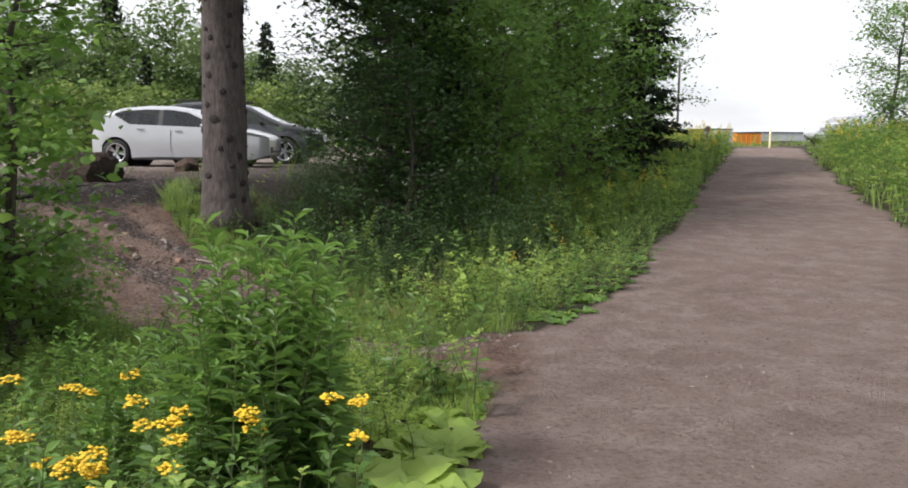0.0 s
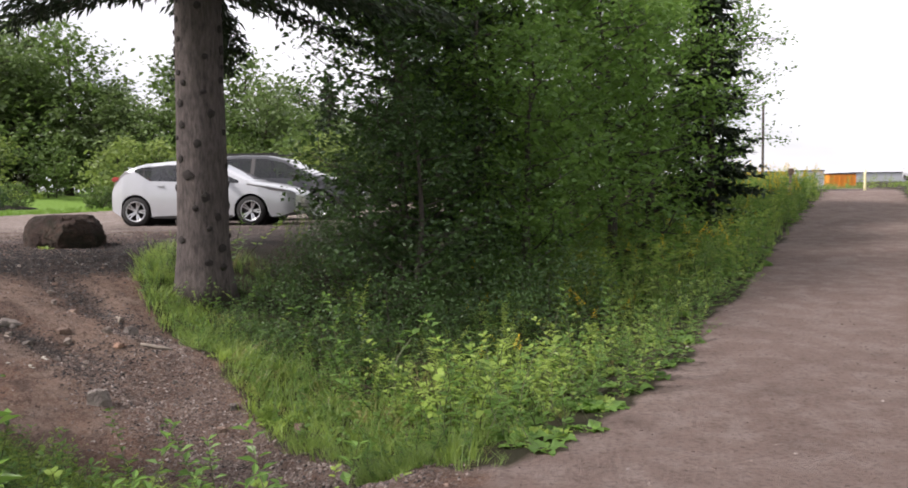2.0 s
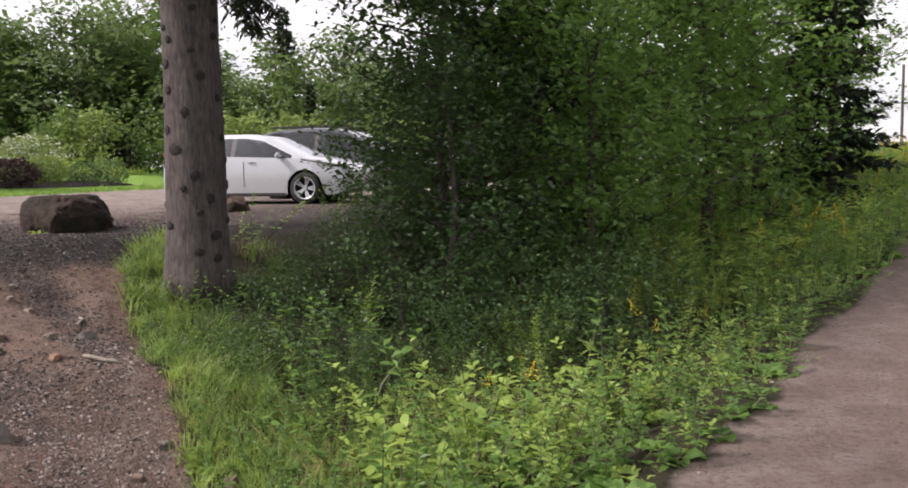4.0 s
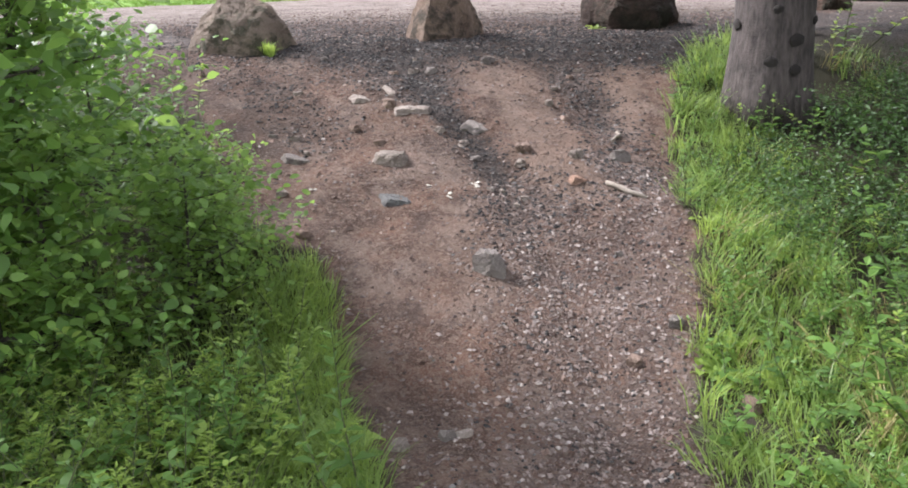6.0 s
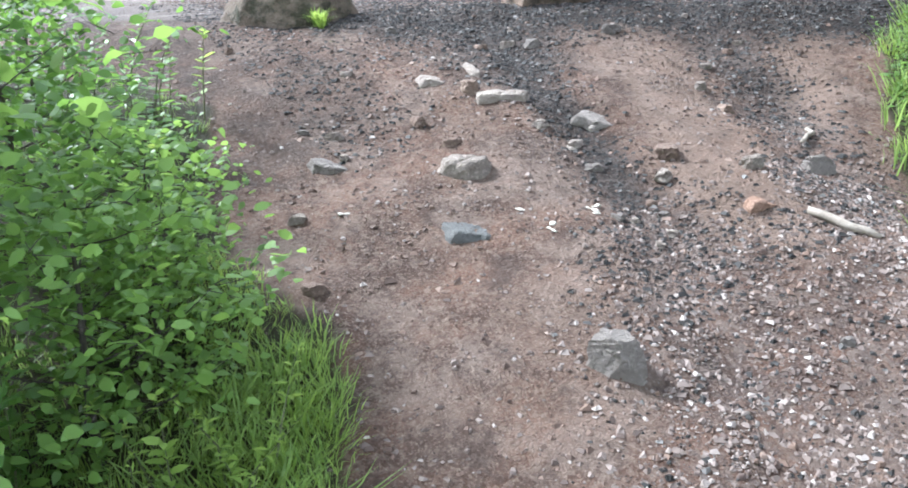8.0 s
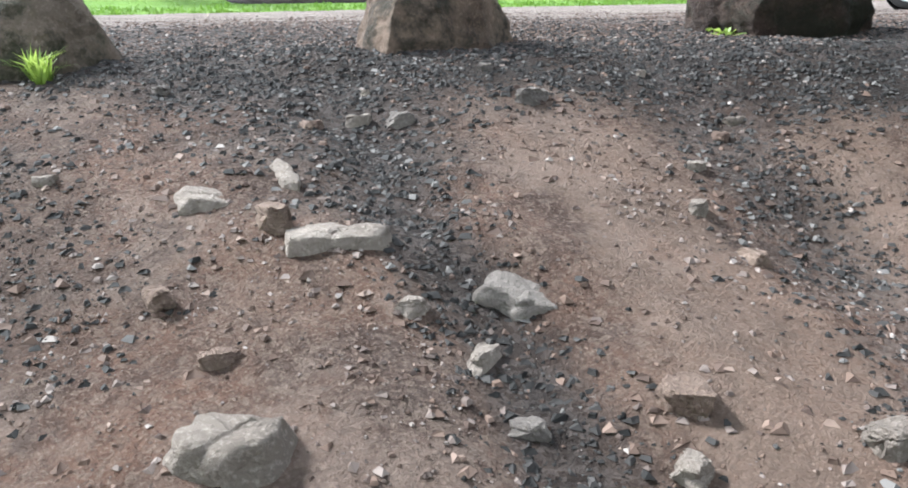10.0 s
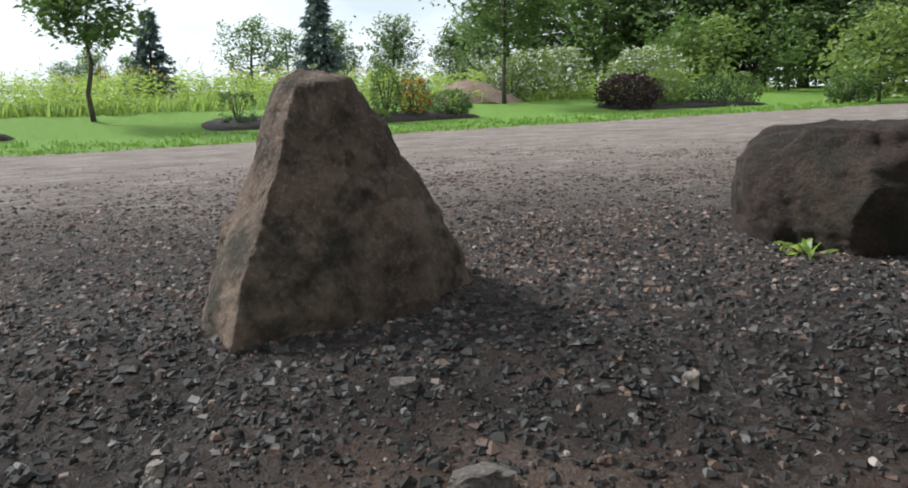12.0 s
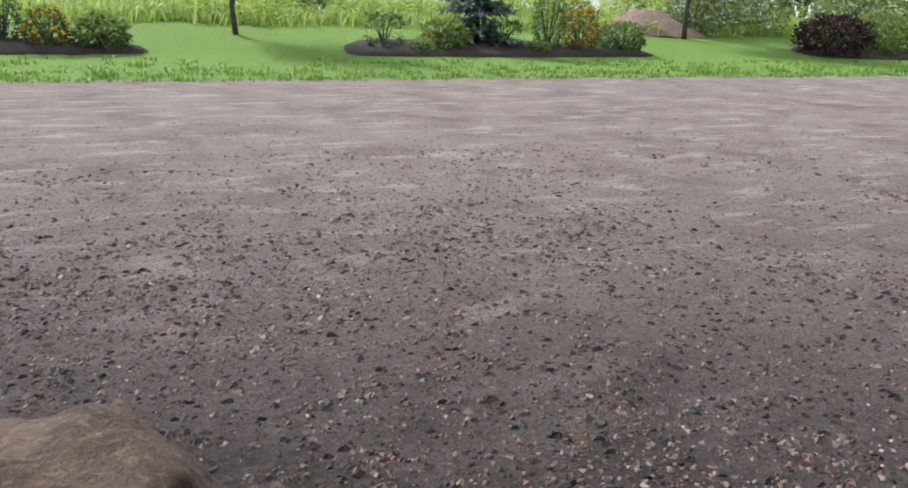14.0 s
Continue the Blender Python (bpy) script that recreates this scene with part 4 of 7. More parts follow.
# ---- plant prototypes (arrays for stamping) ----
def tuft(r, blades=26, tall=0.35, wide=0.09, blade=0.006, m=0, arch=0.5):
    c = Clump()
    a = r.uniform(0, 6.28, blades)
    root = np.stack([np.cos(a), np.sin(a), np.zeros(blades)], 1) * r.uniform(0, wide, (blades, 1))
    h = tall * r.uniform(0.45, 1.1, blades)
    lean = r.uniform(0.1, arch, blades)
    b = a + r.normal(0, 0.8, blades)
    out = np.stack([np.cos(b), np.sin(b), np.zeros(blades)], 1)
    side = np.stack([-np.sin(b), np.cos(b), np.zeros(blades)], 1) * blade
    up = np.array([0, 0, 1.0])
    mid = root + up * (h * 0.6)[:, None] + out * (h * lean * 0.35)[:, None]
    tip = root + up * (h * (1 - lean * 0.25))[:, None] + out * (h * lean)[:, None]
    v = np.stack([root - side, root + side, mid - side * 0.8, mid + side * 0.8, tip], 1).reshape(-1, 3)
    f = (np.array([[0, 1, 2], [1, 3, 2], [2, 3, 4]])[None] + 5 * np.arange(blades)[:, None, None]).reshape(-1, 3)
    t = np.repeat(r.uniform(0.2, 0.9, blades), 5)
    return c.put(v, f, t, m).arrays()


def stalk(r, tall=0.8, leaves=46, length=0.11, width=0.02, plume=None, m_stem=3, m_leaf=1, bend=0.12, droop=0.25, low=0.08, rise=0.45, ovate=False, joined=False):
    """A single tall herb: stem, leaves all round it, and a flower plume or none."""
    c = Clump()
    k = np.linspace(0, 1, 5)
    dx, dy = r.normal(0, bend, 2)
    p = np.stack([dx * k ** 2 * tall, dy * k ** 2 * tall, k * tall], 1)
    v, f = tube(p[::2], 0.005 * (1.2 - k[::2]), 3)
    c.put(v, f, 0.5, m_stem)
    h = np.sort(r.uniform(low, 1, leaves))
    base = np.stack([dx * h ** 2 * tall, dy * h ** 2 * tall, h * tall], 1)
    a = np.arange(leaves) * 2.4 + r.normal(0, 0.3, leaves)
    way = unit(np.stack([np.cos(a), np.sin(a), rise + 0.5 * (h - 0.5) + r.normal(0, 0.15, leaves)], 1))
    up = np.tile(np.array([[0, 0, 1.0]]), (leaves, 1)) + r.normal(0, 0.2, (leaves, 3))
    ln = length * (1.15 - 0.6 * h ** 2) * r.uniform(0.7, 1.2, leaves)
    v, f = leaf_faces(base, way, up, ln, ln * width / length, 0.12, droop, ovate)
    first, per = c.n, 8 if ovate else 4
    # Leaf tint rises with height: darker near the foot, lighter at the top.
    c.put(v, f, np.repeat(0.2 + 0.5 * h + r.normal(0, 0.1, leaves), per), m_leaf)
    if joined:
        ring = np.minimum((h * 2).astype(int), 1) * 3
        c.f.append(np.stack([first + per * np.arange(leaves), ring, ring + 1], 1))
        c.m.append(np.full(leaves, m_stem))
    if plume is not None:
        n = 30
        q = r.uniform(0, 1, n)
        a = r.uniform(0, 6.28, n)
        rad = 0.09 * (1 - q) * r.uniform(0.3, 1, n)
        base = np.stack([dx * tall + np.cos(a) * rad, dy * tall + np.sin(a) * rad, tall * (0.86 + 0.22 * q)], 1)
        v, f = leaf_faces(base, random_ways(n, r, 0, 0.8), random_ways(n, r, -1, 1), np.full(n, 0.022), np.full(n, 0.016))
        c.put(v, f, np.repeat(r.uniform(0.2, 1, n), 4), plume)
    return c.arrays()


def herb(r, tall=0.4, leaves=22, length=0.09, width=0.055, m_stem=3, m_leaf=1):
    return stalk(r, tall, leaves, length, width, None, m_stem, m_leaf, 0.25, 0.15, 0.05, 0.3, True)


def rosette(r, leaves=9, length=0.26, width=0.17, m_leaf=1):
    """Broad low leaves from one root."""
    c = Clump()
    a = np.arange(leaves) * 2.4 + r.normal(0, 0.3, leaves)
    for i in range(leaves):
        k = np.linspace(0, 1, 5)
        ln = length * r.uniform(0.7, 1.2)
        way = np.array([math.cos(a[i]), math.sin(a[i]), 0])
        side = np.array([-way[1], way[0], 0])
        line = way * (k * ln * 0.9)[:, None] + np.array([0, 0, 1.0]) * (ln * (0.75 * k - 0.55 * k ** 2))[:, None] * r.uniform(0.7, 1.5)
        w = width / 2 * np.array([0.05, 0.8, 1.0, 0.7, 0.03])
        wave = r.normal(0, 0.012, (5, 1)) * np.array([0, 0, 1.0])
        v = np.stack([line - side * w[:, None] + wave, line - np.array([0, 0, 0.015]), line + side * w[:, None] - wave], 1).reshape(-1, 3)
        f = []
        for j in range(4):
            for s in (0, 1):
                q = (3 * j + s, 3 * j + s + 1, 3 * j + s + 4, 3 * j + s + 3)
                f += [(q[0], q[1], q[2]), (q[0], q[2], q[3])]
        c.put(v, f, r.uniform(0.3, 0.9), m_leaf)
    return c.arrays()


def flower_head(r, at, c, m, buttons=24, wide=0.05):
    """A flat-topped cluster of small round buttons."""
    a, d = r.uniform(0, 6.28, buttons), wide * np.sqrt(r.uniform(0, 1, buttons))
    p = np.asarray(at) + np.stack([np.cos(a) * d, np.sin(a) * d, r.normal(0, 0.008, buttons) - d * d * 4], 1)
    s = 0.011
    for q in p:
        ang = np.linspace(0, 2 * np.pi, 6, endpoint=False)
        ring = np.stack([np.cos(ang) * s, np.sin(ang) * s, np.zeros(6)], 1) + q
        v = np.vstack([ring, q + np.array([0, 0, s * 0.7]), q - np.array([0, 0, s * 0.7])])
        f = [(j, (j + 1) % 6, 6) for j in range(6)] + [((j + 1) % 6, j, 7) for j in range(6)]
        c.put(v, f, r.uniform(0.2, 1), m)


PLANT_MATS = [MAT_GRASS, MAT_LEAF, MAT_LEAF_LIGHT, MAT_STEM, MAT_YELLOW, MAT_GRASS_DRY, MAT_LEAF_DARK, MAT_WHITE_FLOWER]
G_TUFT = [tuft(rng, 18, 0.34, 0.13, 0.005, 0, 0.8) for _ in range(3)] + [tuft(rng, 16, 0.4, 0.12, 0.004, 5, 0.9)]
G_SHORT = [tuft(rng, 18, 0.18, 0.12, 0.004, 0, 1.0) for _ in range(2)]
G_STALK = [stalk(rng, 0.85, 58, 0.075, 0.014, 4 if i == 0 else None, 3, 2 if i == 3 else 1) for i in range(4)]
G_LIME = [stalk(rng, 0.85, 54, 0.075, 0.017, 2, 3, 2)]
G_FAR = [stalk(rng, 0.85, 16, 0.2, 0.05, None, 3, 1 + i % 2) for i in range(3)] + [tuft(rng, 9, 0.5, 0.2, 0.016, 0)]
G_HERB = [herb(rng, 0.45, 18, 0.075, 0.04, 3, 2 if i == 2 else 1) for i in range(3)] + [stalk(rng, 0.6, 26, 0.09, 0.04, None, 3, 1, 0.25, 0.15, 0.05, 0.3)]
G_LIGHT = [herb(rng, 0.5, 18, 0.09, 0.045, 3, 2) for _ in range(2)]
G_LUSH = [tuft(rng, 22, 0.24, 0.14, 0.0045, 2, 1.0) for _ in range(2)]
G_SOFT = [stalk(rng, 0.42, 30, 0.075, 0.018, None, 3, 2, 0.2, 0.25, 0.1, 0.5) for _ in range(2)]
G_ROSETTE = [rosette(rng, 7, 0.2, 0.13, 1), rosette(rng, 8, 0.26, 0.16, 2)]


def sow(c, protos, x, y, lo, hi, lean=0.12, sink=0.02, size=None):
    which = rng.integers(0, len(protos), len(x))
    s = rng.uniform(lo, hi, len(x)) if size is None else size
    for k, p in enumerate(protos):
        q = which == k
        if q.any():
            stamp(c, p, on_ground(x[q], y[q], sink), rng.uniform(0, 6.28, q.sum()), s[q], rng, lean)


def wild(x, y):
    """Where undergrowth may stand: 0 on the path, the trail and the lot, 1 well off them."""
    k = zones(x, y)
    return (np.maximum.reduce([k["dirt"] - 0.1, k["lot"], k["trail"] - 0.25]) < 0.3) * 1.0


def away(x, y):
    """Metres from the nearest bare edge, for letting the undergrowth grow taller inwards."""
    off_dirt = np.maximum(dirt_near_edge(x) - y, y - dirt_far_edge(x))
    off_trail = np.maximum(trail_left(y) - x, x - trail_right(y))
    return np.clip(np.minimum(np.where(x < 1.2, off_dirt, 9), off_trail), 0, 4)


def build_undergrowth():
    patch = lambda x, y: 0.5 + 0.9 * smooth(fractal(x * 0.75, y * 0.75, 123), 0.36, 0.6)  # noqa: E731
    far_bank = lambda x, y: wild(x, y) * (y > dirt_far_edge(np.minimum(x, 1.3)) - 0.1) * (x < trail_left(y) + 0.1)  # noqa: E731
    near_bank = lambda x, y: wild(x, y) * (y < dirt_near_edge(np.minimum(x, 1.2)) + 0.1) * (x < trail_left(y) + 0.1)  # noqa: E731
    shade_free = lambda x, y: 1 - 0.92 * smooth(y, 9.9, 10.7) * (1 - smooth(x - 0.55 * (y - 11), 0.6, 1.5))  # noqa: E731
    # the bank between the dirt path and the trail
    c = Clump()
    x, y = scatter(7000, (-4.5, 4.5, 7.6, 15), lambda x, y: far_bank(x, y) * (0.12 + 0.88 * shade_free(x, y)) * (1 - 0.75 * smooth(x, 0.9, 1.6)) * (0.35 + 0.65 * smooth(fractal(x * 0.8, y * 0.8, 61), 0.38, 0.55)))
    sow(c, G_TUFT, x, y, 0, 0, lean=0.45, size=(0.26 + 0.36 * smooth(away(x, y), 0.3, 1.6)) * rng.uniform(0.5, 1.1, len(x)) * patch(x, y))
    x, y = scatter(6400, (-4.6, 1.0, 7.6, 14.5), lambda x, y: far_bank(x, y) * (away(x, y) < 1.3))
    sow(c, G_SHORT + G_LUSH[:1] + G_TUFT[:1] + G_HERB[:1], x, y, 0.4, 0.95, lean=0.4)
    x, y = scatter(2000, (-4.5, 6, 7.8, 18), lambda x, y: far_bank(x, y) * shade_free(x, y) * smooth(away(x, y), 0.5, 1.8) * smooth(fractal(x * 0.9, y * 0.9, 5), 0.3, 0.55))
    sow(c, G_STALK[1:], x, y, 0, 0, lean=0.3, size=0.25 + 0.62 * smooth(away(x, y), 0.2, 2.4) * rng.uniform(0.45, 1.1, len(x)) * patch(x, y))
    cx, cy = scatter(130, (-1.6, 6.5, 8.8, 19), lambda x, y: far_bank(x, y) * shade_free(x, y) * smooth(away(x, y), 0.9, 1.7))
    k = rng.integers(0, len(cx), 16 * len(cx))
    x, y = cx[k] + rng.normal(0, 0.17, len(k)), cy[k] + rng.normal(0, 0.17, len(k))
    keep = far_bank(x, y) > 0
    sow(c, G_STALK[1:] + G_LIME, x[keep], y[keep], 0, 0, lean=0.3, size=(rng.uniform(0.35, 0.85, len(cx))[k] * rng.uniform(0.75, 1.1, len(k)))[keep])
    x, y = scatter(600, (0, 7, 9, 20), lambda x, y: far_bank(x, y) * smooth(away(x, y), 0.6, 1.6))
    sow(c, G_LIME * 5 + G_STALK[:1], x, y, 0.35, 0.8, lean=0.3)
    x, y = scatter(4200, (-4, 5, 7.6, 16), lambda x, y: far_bank(x, y) * shade_free(x, y) * (0.25 + 0.75 * smooth(away(x, y), 0.4, 1.2)) * smooth(fractal(x * 1.3, y * 1.3, 8), 0.33, 0.52))
    sow(c, G_HERB + G_LIGHT[:1] + G_SOFT[:1], x, y, 0, 0, lean=0.35, size=(0.4 + 0.7 * smooth(away(x, y), 0.0, 1.5)) * rng.uniform(0.6, 1.25, len(x)) * patch(x, y))
    x, y = scatter(1100, (-2.6, 1.0, 7.6, 11), lambda x, y: far_bank(x, y) * (away(x, y) < 1.6) * smooth(fractal(x * 1.4, y * 1.4, 91), 0.4, 0.6))
    sow(c, G_TUFT[3:] + G_SHORT + G_LUSH[:1], x, y, 0.4, 0.8, lean=0.6)
    x, y = scatter(120, (-2.6, 3.2, 8.2, 11.5), lambda x, y: far_bank(x, y) * shade_free(x, y) * smooth(away(x, y), 0.4, 1.2))
    sow(c, G_LIGHT, x, y, 0.7, 1.3)
    x, y = scatter(1700, (0.8, 5.5, 8.0, 18), lambda x, y: far_bank(x, y) * (away(x, y) < 0.9))
    sow(c, G_HERB + G_ROSETTE[:1], x, y, 0.45, 0.95, lean=0.4)
    x, y = scatter(1500, (-4.6, 0.8, 9.5, 14.5), lambda x, y: far_bank(x, y) * smooth(fractal(x * 1.5, y * 1.5, 19), 0.36, 0.55))
    sow(c, G_HERB[:1] + G_HERB[3:], x, y, 0.3, 0.7)
    x, y = scatter(260, (-2.5, 4.5, 7.6, 14), lambda x, y: far_bank(x, y) * (away(x, y) < 0.8))
    sow(c, G_ROSETTE, x, y, 0.25, 0.6)
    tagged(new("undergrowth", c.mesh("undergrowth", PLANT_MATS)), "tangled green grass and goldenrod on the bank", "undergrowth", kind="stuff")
    # further up along the trail
    c = Clump()
    x, y = scatter(3600, (0, 10.5, 15, 36), far_bank)
    sow(c, G_FAR, x, y, 0.6, 1.1)
    x, y = scatter(1200, (0, 10.5, 15, 36), far_bank)
    sow(c, G_STALK + G_LIME, x, y, 0.6, 1.1)
    x, y = scatter(240, (5, 10.5, 24, 36), far_bank)
    sow(c, G_STALK[:1], x, y, 0.9, 1.4)
    tagged(new("undergrowth", c.mesh("undergrowth", PLANT_MATS)), "tall weeds with yellow goldenrod beside the trail", "undergrowth", kind="stuff")
    # the near bank beside the start of the walk
    c = Clump()
    x, y = scatter(5200, (-7, 1.3, 1.2, 9.3), lambda x, y: near_bank(x, y) * (0.2 + 0.8 * smooth(fractal(x * 0.9, y * 0.9, 71), 0.4, 0.55)))
    sow(c, G_TUFT[:3] + G_SHORT, x, y, 0, 0, lean=0.3, size=(0.3 + 0.5 * smooth(away(x, y), 0.4, 1.6)) * rng.uniform(0.6, 1.2, len(x)))
    x, y = scatter(5200, (-4.2, 1.2, 5.4, 9.3), lambda x, y: near_bank(x, y) * (away(x, y) < 0.45 + 0.4 * (x > -1.2)))
    sow(c, G_LUSH + G_SHORT[:1], x, y, 0.3, 0.65, lean=0.45)
    x, y = scatter(1500, (-2.4, 1.0, 5.0, 8.4), lambda x, y: near_bank(x, y) * smooth(away(x, y), 0.25, 0.7))
    sow(c, [G_SOFT[0], G_SOFT[1]], x, y, 0.5, 1.0, lean=0.25)
    x, y = scatter(900, (-2.9, -0.6, 6.2, 8.7), lambda x, y: near_bank(x, y) * smooth(away(x, y), 0.15, 0.6) * smooth(fractal(x * 1.6, y * 1.6, 27), 0.34, 0.55))
    sow(c, G_LIGHT[:1] + G_HERB + G_SOFT * 2, x, y, 0.5, 1.0, lean=0.25)
    x, y = scatter(1600, (-3.2, 0.2, 6.0, 8.8), lambda x, y: near_bank(x, y) * (away(x, y) < 0.8))
    sow(c, G_LUSH + G_TUFT[:2], x, y, 0.35, 0.75, lean=0.5)
    x, y = scatter(900, (-2.2, 1.3, 2.2, 8.5), lambda x, y: near_bank(x, y) * (away(x, y) < 1.3))
    sow(c, G_ROSETTE, x, y, 0.3, 0.6)
    x, y = scatter(3000, (-6.5, 1.2, 1.2, 9.3), lambda x, y: near_bank(x, y) * (0.2 + 0.8 * (x > -2.4) * (y < 6.3)) * smooth(fractal(x * 1.1, y * 1.1, 15), 0.3, 0.5))
    sow(c, G_HERB, x, y, 0.6, 1.35)
    x, y = scatter(1900, (-7, 0.6, 2.6, 9), lambda x, y: near_bank(x, y) * smooth(away(x, y), 0.3, 1.4))
    sow(c, G_STALK[1:], x, y, 0, 0, size=0.32 + 0.34 * smooth(away(x, y), 0.3, 2.0) * rng.uniform(0.5, 1.1, len(x)))
    tagged(new("undergrowth", c.mesh("undergrowth", PLANT_MATS)), "lush green weeds and grass beside the path", "undergrowth", kind="stuff")
    # rough grass round about, out of the way of the walk
    c = Clump()
    around = lambda x, y: wild(x, y) * ((x < -7.2) | (y < 0.8) | (x > trail_right(y) + 0.3)) * (y < 11) * (x < lot_edge(y) + 30)  # noqa: E731
    x, y = scatter(7000, (-16, 16, -9, 11), lambda x, y: around(x, y) * 0.8)
    sow(c, G_FAR[3:], x, y, 0.7, 1.3, lean=0.3)
    x, y = scatter(1600, (-16, 16, -9, 11), lambda x, y: around(x, y) * 0.7)
    sow(c, G_FAR[:3], x, y, 0.5, 0.9)
    tagged(new("rough_grass", c.mesh("rough_grass", PLANT_MATS)), "rough green grass and weeds around the trail", "grass", kind="stuff")
    # beyond the other side of the trail
    c = Clump()
    right = lambda x, y: wild(x, y) * (x > trail_right(y) - 0.05)  # noqa: E731
    x, y = scatter(4200, (3, 18, 6, 36), lambda x, y: right(x, y) * (x < trail_right(y) + 4))
    sow(c, G_FAR, x, y, 0.6, 1.1)
    x, y = scatter(2200, (3, 18, 6, 36), lambda x, y: right(x, y) * (x > trail_right(y) + 0.4) * (x < trail_right(y) + 5))
    sow(c, G_FAR[:3] + G_STALK[:1], x, y, 1.0, 1.5)
    tagged(new("undergrowth", c.mesh("undergrowth", PLANT_MATS)), "dense green weeds on the trail's outer verge", "undergrowth", kind="stuff")


build_undergrowth()


def herb_clump(name, label, cat, at, count, wide, tall, protos, mats, group="", piece="stem"):
    """A stand of many stems that one could dig out together, each stem a part."""
    z0 = float(ground_z(*at))
    e = thing(name, (at[0], at[1], z0), label, cat, group)
    shared = [solid(piece, p[0], p[1], mats, p[3], np.clip(p[2], 0, 1)) for p in protos]
    for i in range(count):
        a, d = rng.uniform(0, 6.28), wide * math.sqrt(rng.uniform(0, 1))
        x, y = math.cos(a) * d, math.sin(a) * d
        s = tall * rng.uniform(0.7, 1.05) * (1 - 0.3 * (d / wide) ** 2)
        ob = part(piece, shared[i % len(shared)], e)
        ob.matrix_basis = pose(x, y, float(ground_z(at[0] + x, at[1] + y)) - z0 - 0.02, rng.normal(0, 6), rng.normal(0, 6), rng.uniform(0, 360)) @ Matrix.Diagonal((s, s, s, 1))
    return e


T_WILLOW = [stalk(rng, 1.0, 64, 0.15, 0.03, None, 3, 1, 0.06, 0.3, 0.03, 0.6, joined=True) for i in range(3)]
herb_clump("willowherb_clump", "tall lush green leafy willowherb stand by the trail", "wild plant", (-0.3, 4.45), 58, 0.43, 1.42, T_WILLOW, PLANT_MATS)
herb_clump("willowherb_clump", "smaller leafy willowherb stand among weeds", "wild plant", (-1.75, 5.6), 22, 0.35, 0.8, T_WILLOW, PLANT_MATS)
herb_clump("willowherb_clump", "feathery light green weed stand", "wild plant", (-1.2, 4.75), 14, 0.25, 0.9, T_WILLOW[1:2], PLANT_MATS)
herb_clump("burdock", "broad-leaved burdock at the trail edge", "wild plant", (0.42, 4.3), 9, 0.3, 1.25, [rosette(rng, 8, 0.3, 0.21, 2), rosette(rng, 8, 0.3, 0.2, 2)], PLANT_MATS, piece="leaf_rosette")
herb_clump("burdock", "large pale-leaved burdock overhanging the trail", "wild plant", (0.5, 4.85), 6, 0.22, 0.95, [rosette(rng, 7, 0.3, 0.22, 2)], PLANT_MATS, piece="leaf_rosette")
herb_clump("burdock", "broad-leaved burdock beside the trail", "wild plant", (0.45, 5.3), 8, 0.3, 1.05, [rosette(rng, 8, 0.28, 0.2, 2)], PLANT_MATS, piece="leaf_rosette")
herb_clump("burdock", "broad-leaved dock at the path edge", "wild plant", (-1.1, 9.95), 3, 0.12, 0.6, [rosette(rng, 7, 0.26, 0.17, 2)], PLANT_MATS, piece="leaf_rosette")
herb_clump("burdock", "broad-leaved dock plant on the bank", "wild plant", (0.75, 8.9), 4, 0.3, 0.8, [rosette(rng, 7, 0.3, 0.2, 1)], PLANT_MATS, piece="leaf_rosette")
herb_clump("grass_tuft", "bright green grass tuft at the boulder's foot", "grass", (-6.6, 10.12), 4, 0.06, 0.75, [tuft(rng, 22, 0.3, 0.06, 0.012, 2, 1.0)], PLANT_MATS, piece="tuft")
herb_clump("weed", "small yellow-green weed beside the boulder", "weed", (-5.66, 13.62), 2, 0.05, 0.55, [rosette(rng, 7, 0.28, 0.07, 2)], PLANT_MATS, piece="leaf_rosette")


def tansy(label, x, y, tall, heads, wide):
    e = thing("tansy", (x, y, float(ground_z(x, y))), label, "wildflower", "yellow tansy by the trail")
    c = Clump()
    for _ in range(heads):
        dx, dy, h = rng.normal(0, wide, 2)[0], rng.normal(0, wide), tall * rng.uniform(0.82, 1.08)
        v, f, t, m = stalk(rng, h, 26, 0.1, 0.045, None, 3, 1, 0.05, 0.2, 0.05, 0.4)
        c.put(v + np.array([dx, dy, 0]), f, t, 0)
        c.m[-1] = m
        top = v[v[:, 2].argmax()] * np.array([1, 1, 0]) + np.array([dx, dy, h])
        fl = Clump()
        flower_head(rng, top, fl, 4, 30, 0.05)
        part("flower_head", fl.mesh("flower_head", PLANT_MATS), e, "flat cluster of yellow button flowers")
    part("foliage", c.mesh("foliage", PLANT_MATS), e)
    return e


for x, y, h, n, w in [(0.28, 3.78, 0.56, 3, 0.07), (-0.16, 4.0, 0.5, 3, 0.07), (-0.62, 3.55, 0.58, 8, 0.11), (-0.62, 4.0, 0.56, 3, 0.05), (-1.2, 4.45, 0.62, 4, 0.12), (-0.45, 3.2, 0.42, 5, 0.12), (-1.0, 3.6, 0.55, 3, 0.1)]:
    tansy("yellow-flowered tansy plant among green weeds", x, y, h, n, w)


